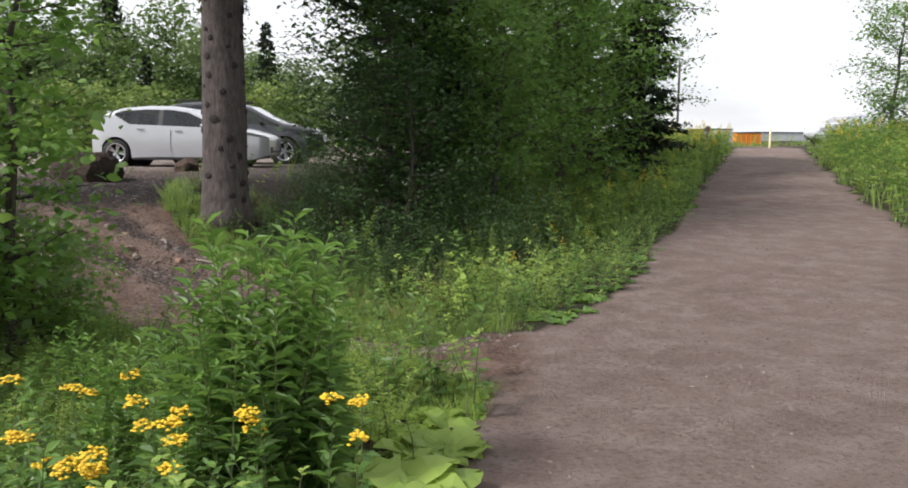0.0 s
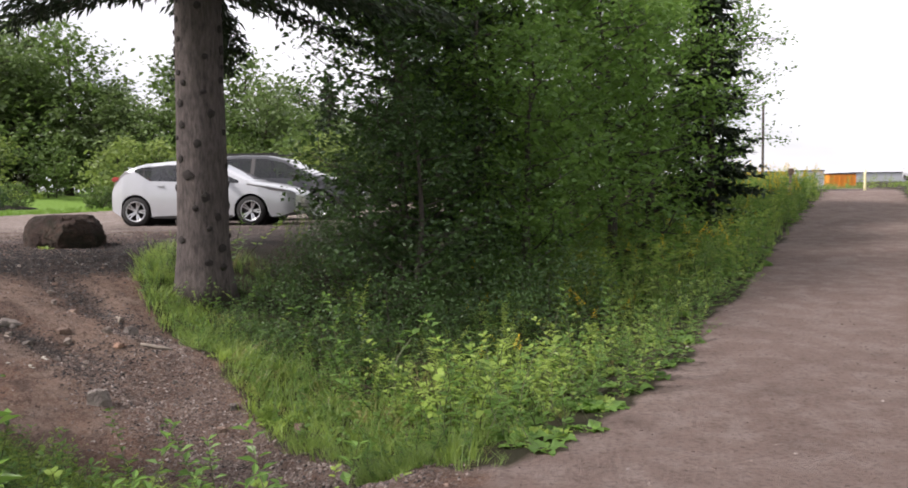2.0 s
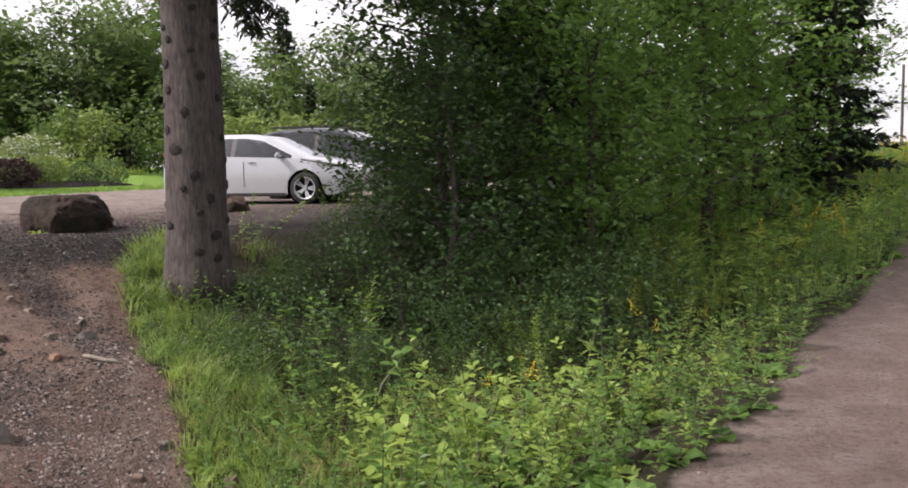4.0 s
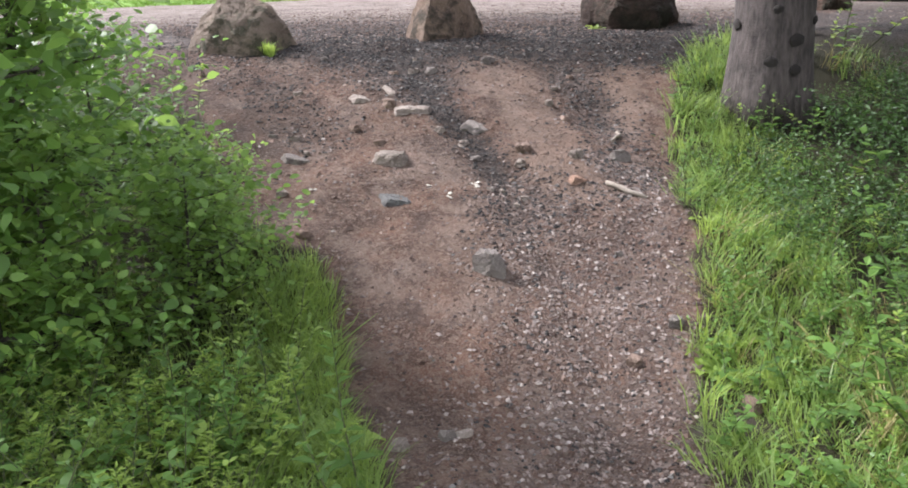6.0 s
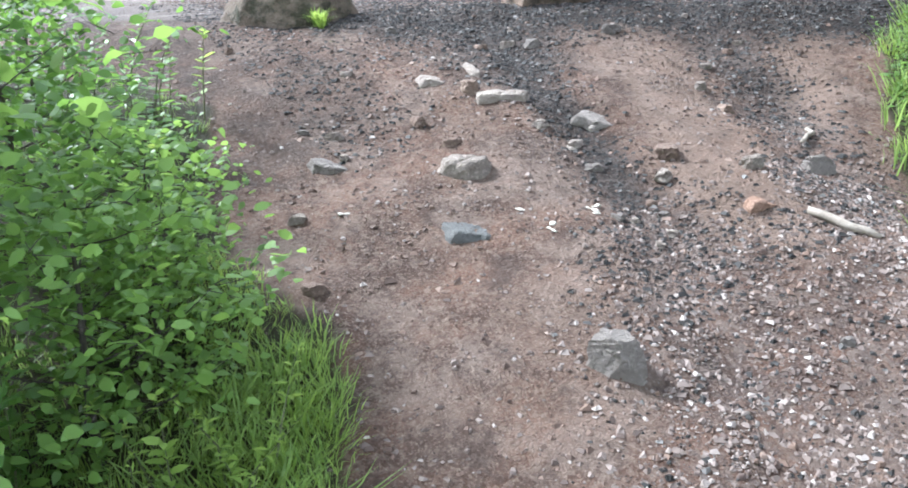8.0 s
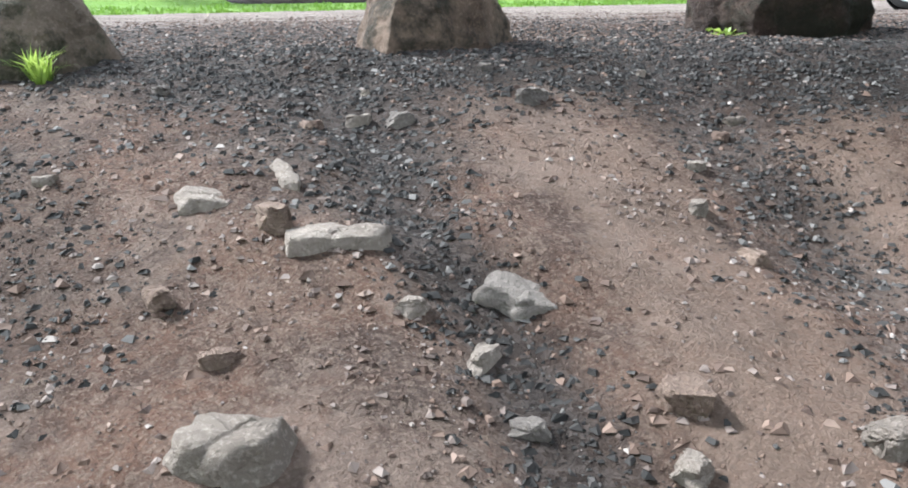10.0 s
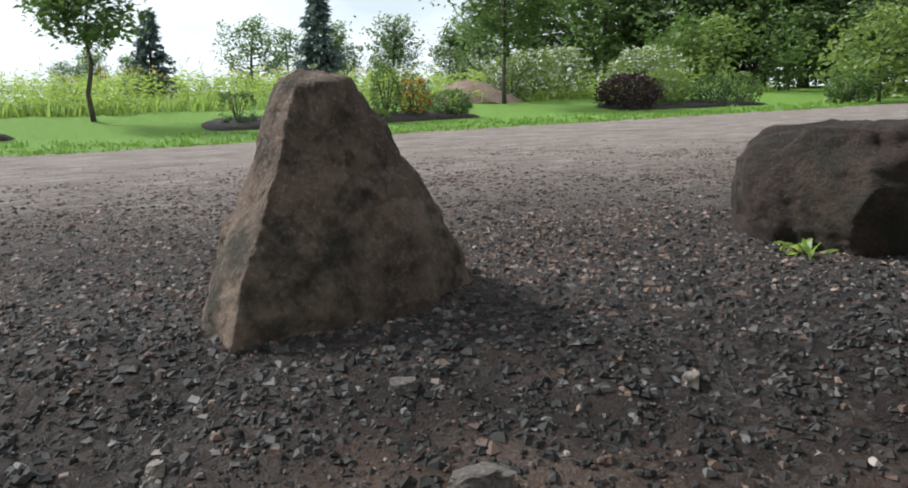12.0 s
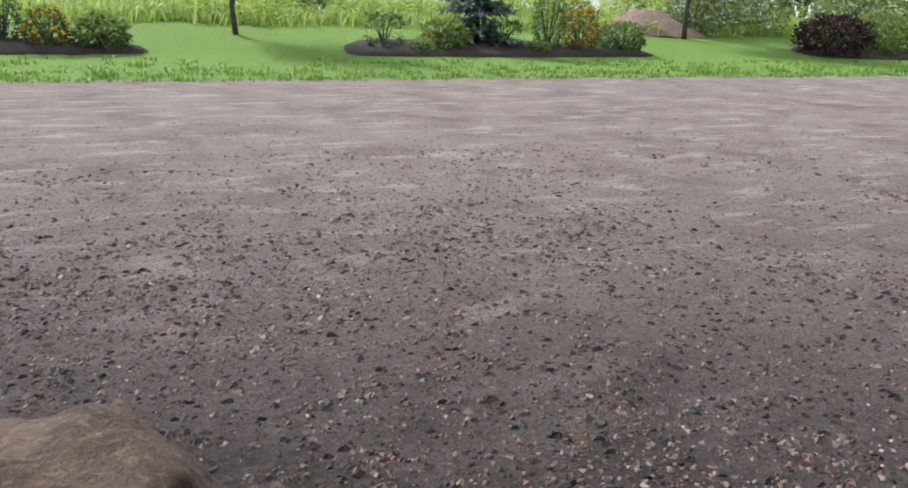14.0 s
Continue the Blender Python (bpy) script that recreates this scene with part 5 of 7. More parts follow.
# ---- trees and bushes ----
def limb_tree(r, tall, spread, bare, limbs, per_clump, leaf, trunk=0.12, sub=4, puff=0.16, m=0, dense=1.0, tint=(0.15, 0.9), ovate=False):
    """Arrays of a broadleaved tree: (trunk and limbs), (leaves)."""
    wood, green = Clump(), Clump()
    k = np.linspace(0, 1, 7)
    lean = r.normal(0, 0.04, 2) * tall
    axis = np.stack([lean[0] * k ** 2 + r.normal(0, 0.01, 7) * tall, lean[1] * k ** 2 + r.normal(0, 0.01, 7) * tall, k * tall * 0.93], 1)
    axis[0, :2] = 0
    v, f = tube(axis, trunk * (1.15 - k * 1.02), 8)
    wood.put(v, f, 0.5, 0)
    spots = []
    for i in range(limbs):
        q = bare + (0.97 - bare) * (i + r.uniform(0, 1)) / limbs
        start = np.array([np.interp(q, k, axis[:, j]) for j in range(3)])
        rel = (q - bare) / (1 - bare)
        reach = spread * (0.35 + 1.0 * math.sin(min(1, rel * 0.85 + 0.15) * math.pi) ** 0.8) * r.uniform(0.6, 1.15)
        a = i * 2.4 + r.normal(0, 0.4)
        s = np.linspace(0, 1, 4)
        rise = r.uniform(0.15, 0.6) * reach
        line = start + np.stack([np.cos(a) * s * reach, np.sin(a) * s * reach, rise * s ** 1.5], 1) + r.normal(0, 0.03, (4, 3)) * reach * s[:, None]
        v, f = tube(line, trunk * 0.38 * (1 - q * 0.6) * (1.1 - s), 4)
        wood.put(v, f, 0.5, 0)
        spots += [line[2] * 0.5 + line[1] * 0.5, line[2], line[3]]
        for _ in range(sub):
            b0 = line[1] + (line[3] - line[1]) * r.uniform(0, 1)
            tip = b0 + random_ways(1, r, -0.2, 0.8)[0] * reach * r.uniform(0.2, 0.45)
            v, f = tube(np.stack([b0, (b0 + tip) / 2 + r.normal(0, 0.02, 3), tip]), trunk * 0.14 * np.array([1, 0.7, 0.25]), 3)
            wood.put(v, f, 0.5, 0)
            spots += [tip, (b0 + tip) / 2]
    spots.append(axis[-1])
    leaf_cloud(green, np.array(spots), puff * spread, max(2, int(per_clump * dense)), leaf, r, m, tint=tint, ovate=ovate)
    return wood, green


def conifer(r, tall, spread, whorls, twigs, m=0, bare=0.05, trunk=0.1, needle=0.16):
    """Arrays of a spruce: trunk and boughs, and sprays of needles along the boughs."""
    wood, green = Clump(), Clump()
    k = np.linspace(0, 1, 6)
    v, f = tube(np.stack([0 * k, 0 * k, k * tall], 1), trunk * (1.1 - k), 8)
    wood.put(v, f, 0.5, 0)
    for i in range(whorls):
        q = bare + (1 - bare) * ((i + r.uniform(-0.3, 0.3)) / whorls if i else 0) ** 0.95
        reach = spread * (1 - q) ** 0.85 + 0.06 * spread
        for j in range(int(r.integers(5, 8))):
            a = j * 1.05 + i * 0.7 + r.normal(0, 0.2)
            ln = reach * r.uniform(0.75, 1.15)
            s = np.linspace(0, 1, 4)
            line = np.stack([np.cos(a) * s * ln, np.sin(a) * s * ln, q * tall + r.normal(0, 0.35) * tall / whorls + ln * (0.06 * s - 0.28 * s ** 2 + 0.18 * s ** 3)], 1)
            v, f = tube(line, trunk * 0.2 * (1 - q * 0.7) * (1.05 - s), 3)
            wood.put(v, f, 0.5, 0)
            n = max(16, int(twigs * (0.35 + ln / spread)))
            u = r.uniform(0.12, 1, n)
            base = np.stack([np.interp(u, s, line[:, c]) for c in range(3)], 1)
            side = np.where(r.uniform(0, 1, n) < 0.5, 1.1, -1.1) * r.uniform(0.2, 1, n)
            way = unit(np.stack([np.cos(a + side), np.sin(a + side), r.normal(-0.1, 0.45, n)], 1))
            l2 = needle * spread * (1.25 - 0.6 * u) * r.uniform(0.6, 1.2, n)
            v, f = leaf_faces(base, way, unit(np.array([[0, 0, 1.0]]) + r.normal(0, 0.5, (n, 3))), l2, l2 * 0.42, 0.1, 0.12)
            green.put(v, f, np.repeat(r.uniform(0.1, 0.7, n) + 0.3 * u, 4), m)
    return wood, green


def plant_tree(name, protos, at, label, cat, group="", size=1.0, turn=0.0, mats=(MAT_BARK_TREE, MAT_LEAF), sink=0.05, names=("trunk", "crown"), stretch=1.0):
    wood, green = protos
    e = new(name)
    e.matrix_world = pose(at[0], at[1], float(ground_z(*at)) - sink, 0, 0, turn) @ Matrix.Diagonal((size, size, size * stretch, 1))
    tagged(e, label, cat, group)
    part(names[0], wood, e)
    part(names[1], green, e)
    return e


def meshes(pair, mats, names=("trunk", "crown")):
    return pair[0].mesh(names[0], [mats[0]], True), pair[1].mesh(names[1], [mats[1]])


def big_spruce():
    x, y = -3.19, 13.28
    z = float(ground_z(x, y)) - 0.1
    e = thing("spruce_tree", (x, y, z), "tall spruce with knotty grey-brown trunk by the bank", "tree")
    k = np.linspace(0, 1, 40)
    p = np.stack([0.1 * k - 0.12 * k ** 2, 0.0 * k, k * 11], 1)
    rad = 0.335 * (1 - 0.35 * k - 0.6 * np.maximum(k - 0.4, 0)) + 0.09 * np.exp(-k * 11 / 0.35)
    v, f = tube(p, rad, 28)
    ang = np.arctan2(v[:, 1], v[:, 0])
    flare = np.exp(-v[:, 2] / 0.4)
    off = 1 + 0.12 * flare * np.sin(ang * 5 + 1) + 0.035 * np.array([noise.noise(Vector((math.cos(q) * 2.2, math.sin(q) * 2.2, h * 1.6))) for q, h in zip(ang, v[:, 2])])
    v[:, :2] *= off[:, None]
    part("trunk", solid("trunk", v, f, MAT_BARK, smoothed=True), e)
    bm = bmesh.new()
    g = bmesh.ops.create_icosphere(bm, subdivisions=2, radius=1.0)
    for vert in g["verts"]:
        vert.co *= 1 + 0.3 * noise.noise(vert.co * 2)
    knot = from_bmesh("knot", bm, MAT_KNOT)
    r = np.random.default_rng(5)
    for i in range(84):
        h, a = 0.45 + 4.3 * (i + r.uniform(0, 1)) / 84, i * 2.4 + r.normal(0, 0.3)
        rr = float(np.interp(h, p[:, 2], rad))
        ob = part("knot", knot, e)
        s = r.uniform(0.03, 0.075)
        ob.matrix_basis = pose(float(np.interp(h, p[:, 2], p[:, 0])) + math.cos(a) * rr * 1.01, math.sin(a) * rr * 1.01, h, 0, 0, math.degrees(a)) @ Matrix.Diagonal((0.018, s, s * r.uniform(0.8, 1.2), 1))
    # Upper boughs, out of view, are widened and thickened to shade the ground below.
    wood, green = Clump(), Clump()
    for i in range(110):
        h = 3.9 + 6.8 * (i / 110) ** 1.2
        a = i * 2.4 + r.normal(0, 0.3)
        ln = (4.4 * (1 - (h - 3.2) / 9.0) + 0.4) * r.uniform(0.7, 1.1) * (0.75 + 0.25 * min(1, (h - 3.7) / 0.8))
        s = np.linspace(0, 1, 5)
        line = np.stack([np.cos(a) * s * ln, np.sin(a) * s * ln, h + ln * (0.14 * s - 0.42 * s ** 2 + 0.16 * s ** 3)], 1)
        v, f = tube(line, 0.03 * (1.05 - s), 4)
        wood.put(v, f, 0.5, 0)
        n = int(150 * ln)
        u = r.uniform(0.2, 1, n)
        base = np.stack([np.interp(u, s, line[:, c]) for c in range(3)], 1) + r.normal(0, 0.1, (n, 3)) * np.array([1, 1, 0.5])
        side = np.where(r.uniform(0, 1, n) < 0.5, 1.0, -1.0) * r.uniform(0.2, 1.2, n)
        way = unit(np.stack([np.cos(a + side), np.sin(a + side), r.normal(-0.25, 0.3, n)], 1))
        l2 = r.uniform(0.07, 0.2, n)
        v, f = leaf_faces(base, way, unit(np.array([[0, 0, 1.0]]) + r.normal(0, 0.6, (n, 3))), l2, l2 * 0.3, 0.1, 0.3)
        green.put(v, f, np.repeat(r.uniform(0, 1, n), 4), 0)
    part("branchwork", wood.mesh("branchwork", [MAT_BARK_TREE]), e)
    part("crown", green.mesh("crown", [MAT_NEEDLE]), e)


big_spruce()

r1 = np.random.default_rng(21)
P_THICKET = [meshes(limb_tree(r1, 5.6, 1.5, 0.05, 24, 19, 0.13, 0.09, 5, 0.16), (MAT_BARK_TREE, m)) for m in (MAT_LEAF_DARK, MAT_LEAF)]
P_TALL = [meshes(limb_tree(r1, 8.5, 1.7, 0.12, 26, 17, 0.15, 0.13, 5, 0.14), (MAT_BARK_TREE, MAT_LEAF)) for _ in range(2)]
P_BUSH = [meshes(limb_tree(r1, 2.2, 0.85, 0.05, 20, 8, 0.108, 0.03, 4, 0.17, ovate=True), (MAT_BARK_TREE, m)) for m in (MAT_LEAF_BUSH, MAT_LEAF, MAT_LEAF_BUSH)]
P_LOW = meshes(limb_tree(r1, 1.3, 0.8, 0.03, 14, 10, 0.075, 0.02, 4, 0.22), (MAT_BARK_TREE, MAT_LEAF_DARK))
P_FARBUSH = [meshes(limb_tree(r1, 2.2, 0.95, 0.05, 9, 9, 0.2, 0.03, 2, 0.24), (MAT_BARK_TREE, m)) for m in (MAT_GARDEN, MAT_GARDEN_LIGHT)]
P_FAR = [meshes(limb_tree(r1, 9, 2.6, 0.12, 24, 13, 0.41, 0.2, 2, 0.18), (MAT_BARK_TREE, m)) for m in (MAT_LEAF_FAR, MAT_GARDEN, MAT_LEAF_FAR)]
P_PINE = [meshes(conifer(r1, 9, 2.0, 24, 44, 0, 0.08, 0.14, 0.17), (MAT_BARK_TREE, m)) for m in (MAT_NEEDLE,)]

for n, (x, y, s) in enumerate([(-0.95, 15.3, 0.88), (0.1, 16.6, 1.05), (0.9, 15.6, 0.8), (0.9, 18.4, 1.1), (-1.1, 18.0, 1.0), (2.3, 19.6, 1.1), (3.2, 21.8, 1.05), (1.6, 22, 1.15), (-0.45, 14.1, 0.62)]):
    plant_tree("bush", P_THICKET[1 if x > 0.5 else n % 2], (x, y), "dense dark green leafy thicket bush", "bush", "thicket between lot and trail", s, n * 67)
for n, (x, y, s) in enumerate([(0.2, 18.8, 1.0), (2.9, 23.6, 1.0), (4.4, 25.2, 0.9), (3.6, 27.5, 1.05), (5.4, 28.2, 0.8), (1.4, 25.5, 1.1)]):
    plant_tree("tree", P_TALL[n % 2], (x, y), "tall leafy green tree in the thicket", "tree", "trees between lot and trail", s, n * 97)
plant_tree("pine_tree", P_PINE[0], (-0.5, 17.4), "dark pine with drooping needle boughs", "tree", size=1.0, turn=20)
plant_tree("pine_tree", P_PINE[0], (4.7, 23.2), "dark pine standing beside the trail", "tree", size=0.75, turn=140)
for n, (x, y, s) in enumerate([(-3.75, 6.7, 1.25), (-4.5, 7.9, 0.6), (-3.1, 7.95, 0.5), (-2.9, 7.2, 0.6), (-5.7, 8.1, 0.5), (-4.9, 6.2, 1.3), (-3.8, 8.3, 0.36), (-3.4, 5.6, 0.9), (-3.3, 8.2, 0.34)]):
    plant_tree("bush", P_BUSH[n % 3], (x, y), "green leafy bush beside the dirt path", "bush", "bushes on the near bank", s, n * 83)
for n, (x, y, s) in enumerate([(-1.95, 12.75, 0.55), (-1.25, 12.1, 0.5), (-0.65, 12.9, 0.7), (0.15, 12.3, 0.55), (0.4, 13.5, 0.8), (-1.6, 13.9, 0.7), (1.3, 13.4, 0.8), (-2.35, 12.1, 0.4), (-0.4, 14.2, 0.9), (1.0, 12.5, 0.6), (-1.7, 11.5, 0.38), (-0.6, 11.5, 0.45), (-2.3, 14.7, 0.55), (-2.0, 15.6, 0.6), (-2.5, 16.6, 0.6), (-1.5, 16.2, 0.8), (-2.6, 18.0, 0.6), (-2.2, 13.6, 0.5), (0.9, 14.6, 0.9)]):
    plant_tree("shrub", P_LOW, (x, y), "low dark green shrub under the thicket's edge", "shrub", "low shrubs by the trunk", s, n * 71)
P_SAPLING = meshes(limb_tree(np.random.default_rng(3), 4.6, 0.62, 0.08, 26, 13, 0.1, 0.05, 4, 0.26, ovate=True), (MAT_BARK_TREE, MAT_LEAF))
plant_tree("sapling", P_SAPLING, (-2.95, 6.95), "slim leafy sapling among the near bushes", "tree", "", 0.95, 30)
plant_tree("sapling", P_SAPLING, (-3.9, 7.3), "slim leafy sapling behind the near bushes", "tree", "", 0.7, 130)
for n, (x, y, s) in enumerate([(11.2, 16.5, 0.9), (13.0, 21.5, 1.0), (14.5, 27, 1.0), (15.5, 33, 1.0)]):
    plant_tree("tree", P_THICKET[n % 2], (x, y), "leafy green tree on the trail's outer side", "tree", "trees beyond the trail", s, n * 53)


# ---- parked cars ----
def gloss(name, colour, rough, metal=0.0, coat=0.0, dirt=0.06):
    m, nt, b = principled(name)
    co = place(nt, "Object")
    k = math_node(nt, "MULTIPLY", ramp(nt, noise_out(nt, 3, 5, co), 0.4, 0.8), dirt * 6)
    nt.links.new(mixed(nt, k, colour, tuple(0.75 * v + 0.25 * w for v, w in zip(colour, (0.3, 0.24, 0.2)))), b.inputs["Base Color"])
    b.inputs["Roughness"].default_value, b.inputs["Metallic"].default_value, b.inputs["Coat Weight"].default_value = rough, metal, coat
    return m


def pane_material():
    m = bpy.data.materials.new("tinted_glass")
    m.use_nodes = True
    nt = m.node_tree
    nt.nodes.remove(nt.nodes["Principled BSDF"])
    clear, shine, mix = nt.nodes.new("ShaderNodeBsdfTransparent"), nt.nodes.new("ShaderNodeBsdfGlossy"), nt.nodes.new("ShaderNodeMixShader")
    clear.inputs[0].default_value = (0.3, 0.33, 0.34, 1)
    shine.inputs["Roughness"].default_value = 0.03
    fres = nt.nodes.new("ShaderNodeFresnel")
    fres.inputs[0].default_value = 1.6
    for a, b in ((fres.outputs[0], mix.inputs[0]), (clear.outputs[0], mix.inputs[1]), (shine.outputs[0], mix.inputs[2]), (mix.outputs[0], nt.nodes["Material Output"].inputs[0])):
        nt.links.new(a, b)
    return m


MAT_PAINT_WHITE = gloss("pearl_white_paint", (0.5, 0.515, 0.54), 0.28, 0.25, 0.8)
MAT_PAINT_GREY = gloss("dark_grey_paint", (0.045, 0.048, 0.055), 0.3, 0.4, 0.8)
MAT_TYRE = plain("tyre_rubber", (0.012, 0.012, 0.012), (0.03, 0.029, 0.028), 0.85, 12, 80)
MAT_RIM = gloss("alloy_rim", (0.55, 0.56, 0.58), 0.3, 0.85)
MAT_TRIM = gloss("black_plastic", (0.016, 0.016, 0.017), 0.5)
MAT_SEAT = plain("dark_upholstery", (0.02, 0.02, 0.022), (0.05, 0.05, 0.052), 0.8, 20, 90)
MAT_TAIL = gloss("red_lamp", (0.35, 0.015, 0.012), 0.15, 0.0, 0.5)
MAT_LAMP = gloss("clear_lamp", (0.5, 0.52, 0.55), 0.1, 0.3, 0.6)
MAT_GLASS = pane_material()


def lathe(profile, n, mat, name):
    """A ring turned about the y axis from (radius, y) points."""
    p = np.asarray(profile, float)
    a = np.linspace(0, 2 * np.pi, n, endpoint=False)
    v = np.stack([p[None, :, 0] * np.cos(a)[:, None], np.repeat(p[None, :, 1], n, 0), p[None, :, 0] * np.sin(a)[:, None]], 2).reshape(-1, 3)
    k = len(p)
    f = [(i * k + j, i * k + j + 1, ((i + 1) % n) * k + j + 1, ((i + 1) % n) * k + j) for i in range(n) for j in range(k - 1)]
    return solid(name, v, np.array(f), mat, smoothed=True)


def boxy(name, size, mat, bevel=0.02, segments=2, shape=None):
    bm = bmesh.new()
    bmesh.ops.create_cube(bm, size=1.0)
    for v in bm.verts:
        v.co = Vector((v.co.x * size[0], v.co.y * size[1], v.co.z * size[2]))
        if shape:
            v.co = Vector(shape(*v.co))
    bmesh.ops.bevel(bm, geom=bm.edges[:], offset=bevel, segments=segments, affect="EDGES")
    return from_bmesh(name, bm, mat)


def wheel_meshes(r, wide):
    tyre = lathe([(r * 0.66, -wide / 2), (r * 0.93, -wide / 2), (r * 0.99, -wide * 0.4), (r, 0), (r * 0.99, wide * 0.4), (r * 0.93, wide / 2), (r * 0.66, wide / 2)], 36, MAT_TYRE, "tyre")
    bm = bmesh.new()
    for i in range(10):
        a = 2 * math.pi * (i // 2) / 5 + (0.16 if i % 2 else -0.16)
        g = bmesh.ops.create_cube(bm, size=1.0)
        for v in g["verts"]:
            rad, across = (v.co.x + 0.5) * r * 0.62 + 0.03, v.co.z * r * 0.1
            y = -wide * 0.42 + v.co.y * 0.03 + 0.03 * (0.5 - v.co.x)
            v.co = Vector((rad * math.cos(a) - across * math.sin(a), y, rad * math.sin(a) + across * math.cos(a)))
    g = bmesh.ops.create_cone(bm, cap_ends=True, segments=20, radius1=r * 0.16, radius2=r * 0.14, depth=0.05)
    bmesh.ops.rotate(bm, verts=g["verts"], cent=(0, 0, 0), matrix=Matrix.Rotation(radians(90), 3, "X"))
    bmesh.ops.translate(bm, verts=g["verts"], vec=(0, -wide * 0.42, 0))
    spokes = from_bmesh("rim", bm, MAT_RIM)
    barrel = lathe([(r * 0.69, -wide / 2 - 0.004), (r * 0.62, -wide / 2 + 0.008), (r * 0.6, wide * 0.2), (0.01, wide * 0.2)], 36, MAT_TRIM, "hub_well")
    lip = lathe([(r * 0.62, -wide / 2 + 0.01), (r * 0.66, -wide / 2 - 0.008), (r * 0.705, -wide / 2 - 0.004)], 36, MAT_RIM, "rim_lip")
    return tyre, spokes, barrel, lip


def car(name, at, turn, label, spec, paint, group="cars parked on the lot"):
    """A car from its side outline: s runs from the tail (0) to the nose; x ahead, y to its left."""
    L, ws, wr, belt_z = spec["length"], spec["wheels"], spec["radius"], spec["belt"]
    e = thing(name, at, label, "car", group, turn)
    s = np.unique(np.round(np.concatenate([np.linspace(0, L, 58), *[np.linspace(w - wr * 1.16, w + wr * 1.16, 15) for w in ws], spec["pillars"]]), 3))
    zt = np.interp(s, *spec["top"])
    w = np.interp(s, *spec["half"])
    belt = np.minimum(np.interp(s, *belt_z), zt - 0.03)
    zb = np.interp(s, [0, 0.25, L - 0.35, L], [0.34, 0.2, 0.19, 0.3])
    for c in ws:
        d = (wr * 1.16) ** 2 - (s - c) ** 2
        zb = np.maximum(zb, np.where(d > 0, wr + np.sqrt(np.maximum(d, 0)), 0))
    zb = np.minimum(zb, belt - 0.05)
    gt = np.maximum(zt - 0.085, belt)
    rows = [zb + (belt - zb) * k for k in (0, 0.2, 0.45, 0.7, 0.9, 1.0)] + [belt + (gt - belt) * k for k in (0.33, 0.67, 1.0)]
    side = []
    for n, z in enumerate(rows):
        rel = (z - 0.2) / np.maximum(belt - 0.2, 0.1)
        y = w * (0.955 + 0.045 * np.sin(np.clip(rel, 0, 1) * np.pi * 0.8 + 0.25)) - np.maximum(z - belt, 0) * spec["tumble"]
        side.append(np.stack([s, y, z], 1))
    edge_y = side[-1][:, 1]
    cols = []
    for q in (0.985, 0.9, 0.6, 0.25, -0.25, -0.6, -0.9, -0.985):
        bow = 1 - 0.35 * (abs(q) ** 6)
        cols.append(np.stack([s, edge_y * q, gt + (zt - gt) * (1 - 0.55 * max(0, abs(q) - 0.85) / 0.15) + 0.02 * (1 - q * q) * bow], 1))
    grid = side + cols + [p * np.array([1, -1, 1]) for p in side[::-1]]
    v = np.concatenate(grid)
    v[:, 0] -= L / 2
    n, m = len(s), len(grid)
    faces = {"body": [], "window": [], "windshield": [], "rear_window": [], "black": []}
    panes = {}
    for i in range(m - 1):
        for j in range(n - 1):
            q = (i * n + j, i * n + j + 1, (i + 1) * n + j + 1, (i + 1) * n + j)
            mid = (s[j] + s[j + 1]) / 2
            row = i if i < 9 else (m - 2 - i if m - 2 - i < 8 else 99)
            glass_band = row in (5, 6, 7) and (gt[j] + gt[j + 1]) / 2 - (belt[j] + belt[j + 1]) / 2 > 0.06
            if glass_band:
                pillar = any(a <= mid <= b for a, b in zip(spec["pillars"][::2], spec["pillars"][1::2]))
                if pillar:
                    faces["black"].append((q, i > 10, round(mid, 0) if mid > 1.2 else 0))
                else:
                    door = sum(mid > b for b in spec["pillars"][1::2])
                    panes.setdefault((i > 10, door), []).append(q)
            elif 9 <= i <= 15 and 10 <= i <= 14 and spec["screen"][0] < mid < spec["screen"][1]:
                panes.setdefault(("windshield", 0), []).append(q)
            elif 10 <= i <= 14 and spec["hatch"][0] < mid < spec["hatch"][1]:
                panes.setdefault(("rear_window", 0), []).append(q)
            else:
                faces["body"].append(q)

    def sub(nm, qs, mat, label=""):
        qs = np.array(qs)
        used, inv = np.unique(qs, return_inverse=True)
        return part(nm, solid(nm, v[used], inv.reshape(-1, 4), mat, smoothed=True), e, label)

    body = sub("body", faces["body"], paint)
    ends = [list(range(0, m * n, n)), list(range(n - 1, m * n, n))]
    for nm, ring in (("rear_bumper", ends[0]), ("front_bumper", ends[1])):
        pts = v[ring]
        c = pts.mean(0)
        c2 = pts * np.array([1, 0.75, 1]) * 0.6 + c * 0.4 + np.array([-0.05 if nm[0] == "r" else 0.05, 0, 0])
        vv = np.vstack([pts, c2, c2.mean(0)])
        k = len(pts)
        quad = np.array([(j, (j + 1) % k, k + (j + 1) % k, k + j) for j in range(k)])
        tri = np.array([(k + j, k + (j + 1) % k, 2 * k) for j in range(k)])
        part(nm, solid(nm, vv, [quad, tri], paint, smoothed=True), e)
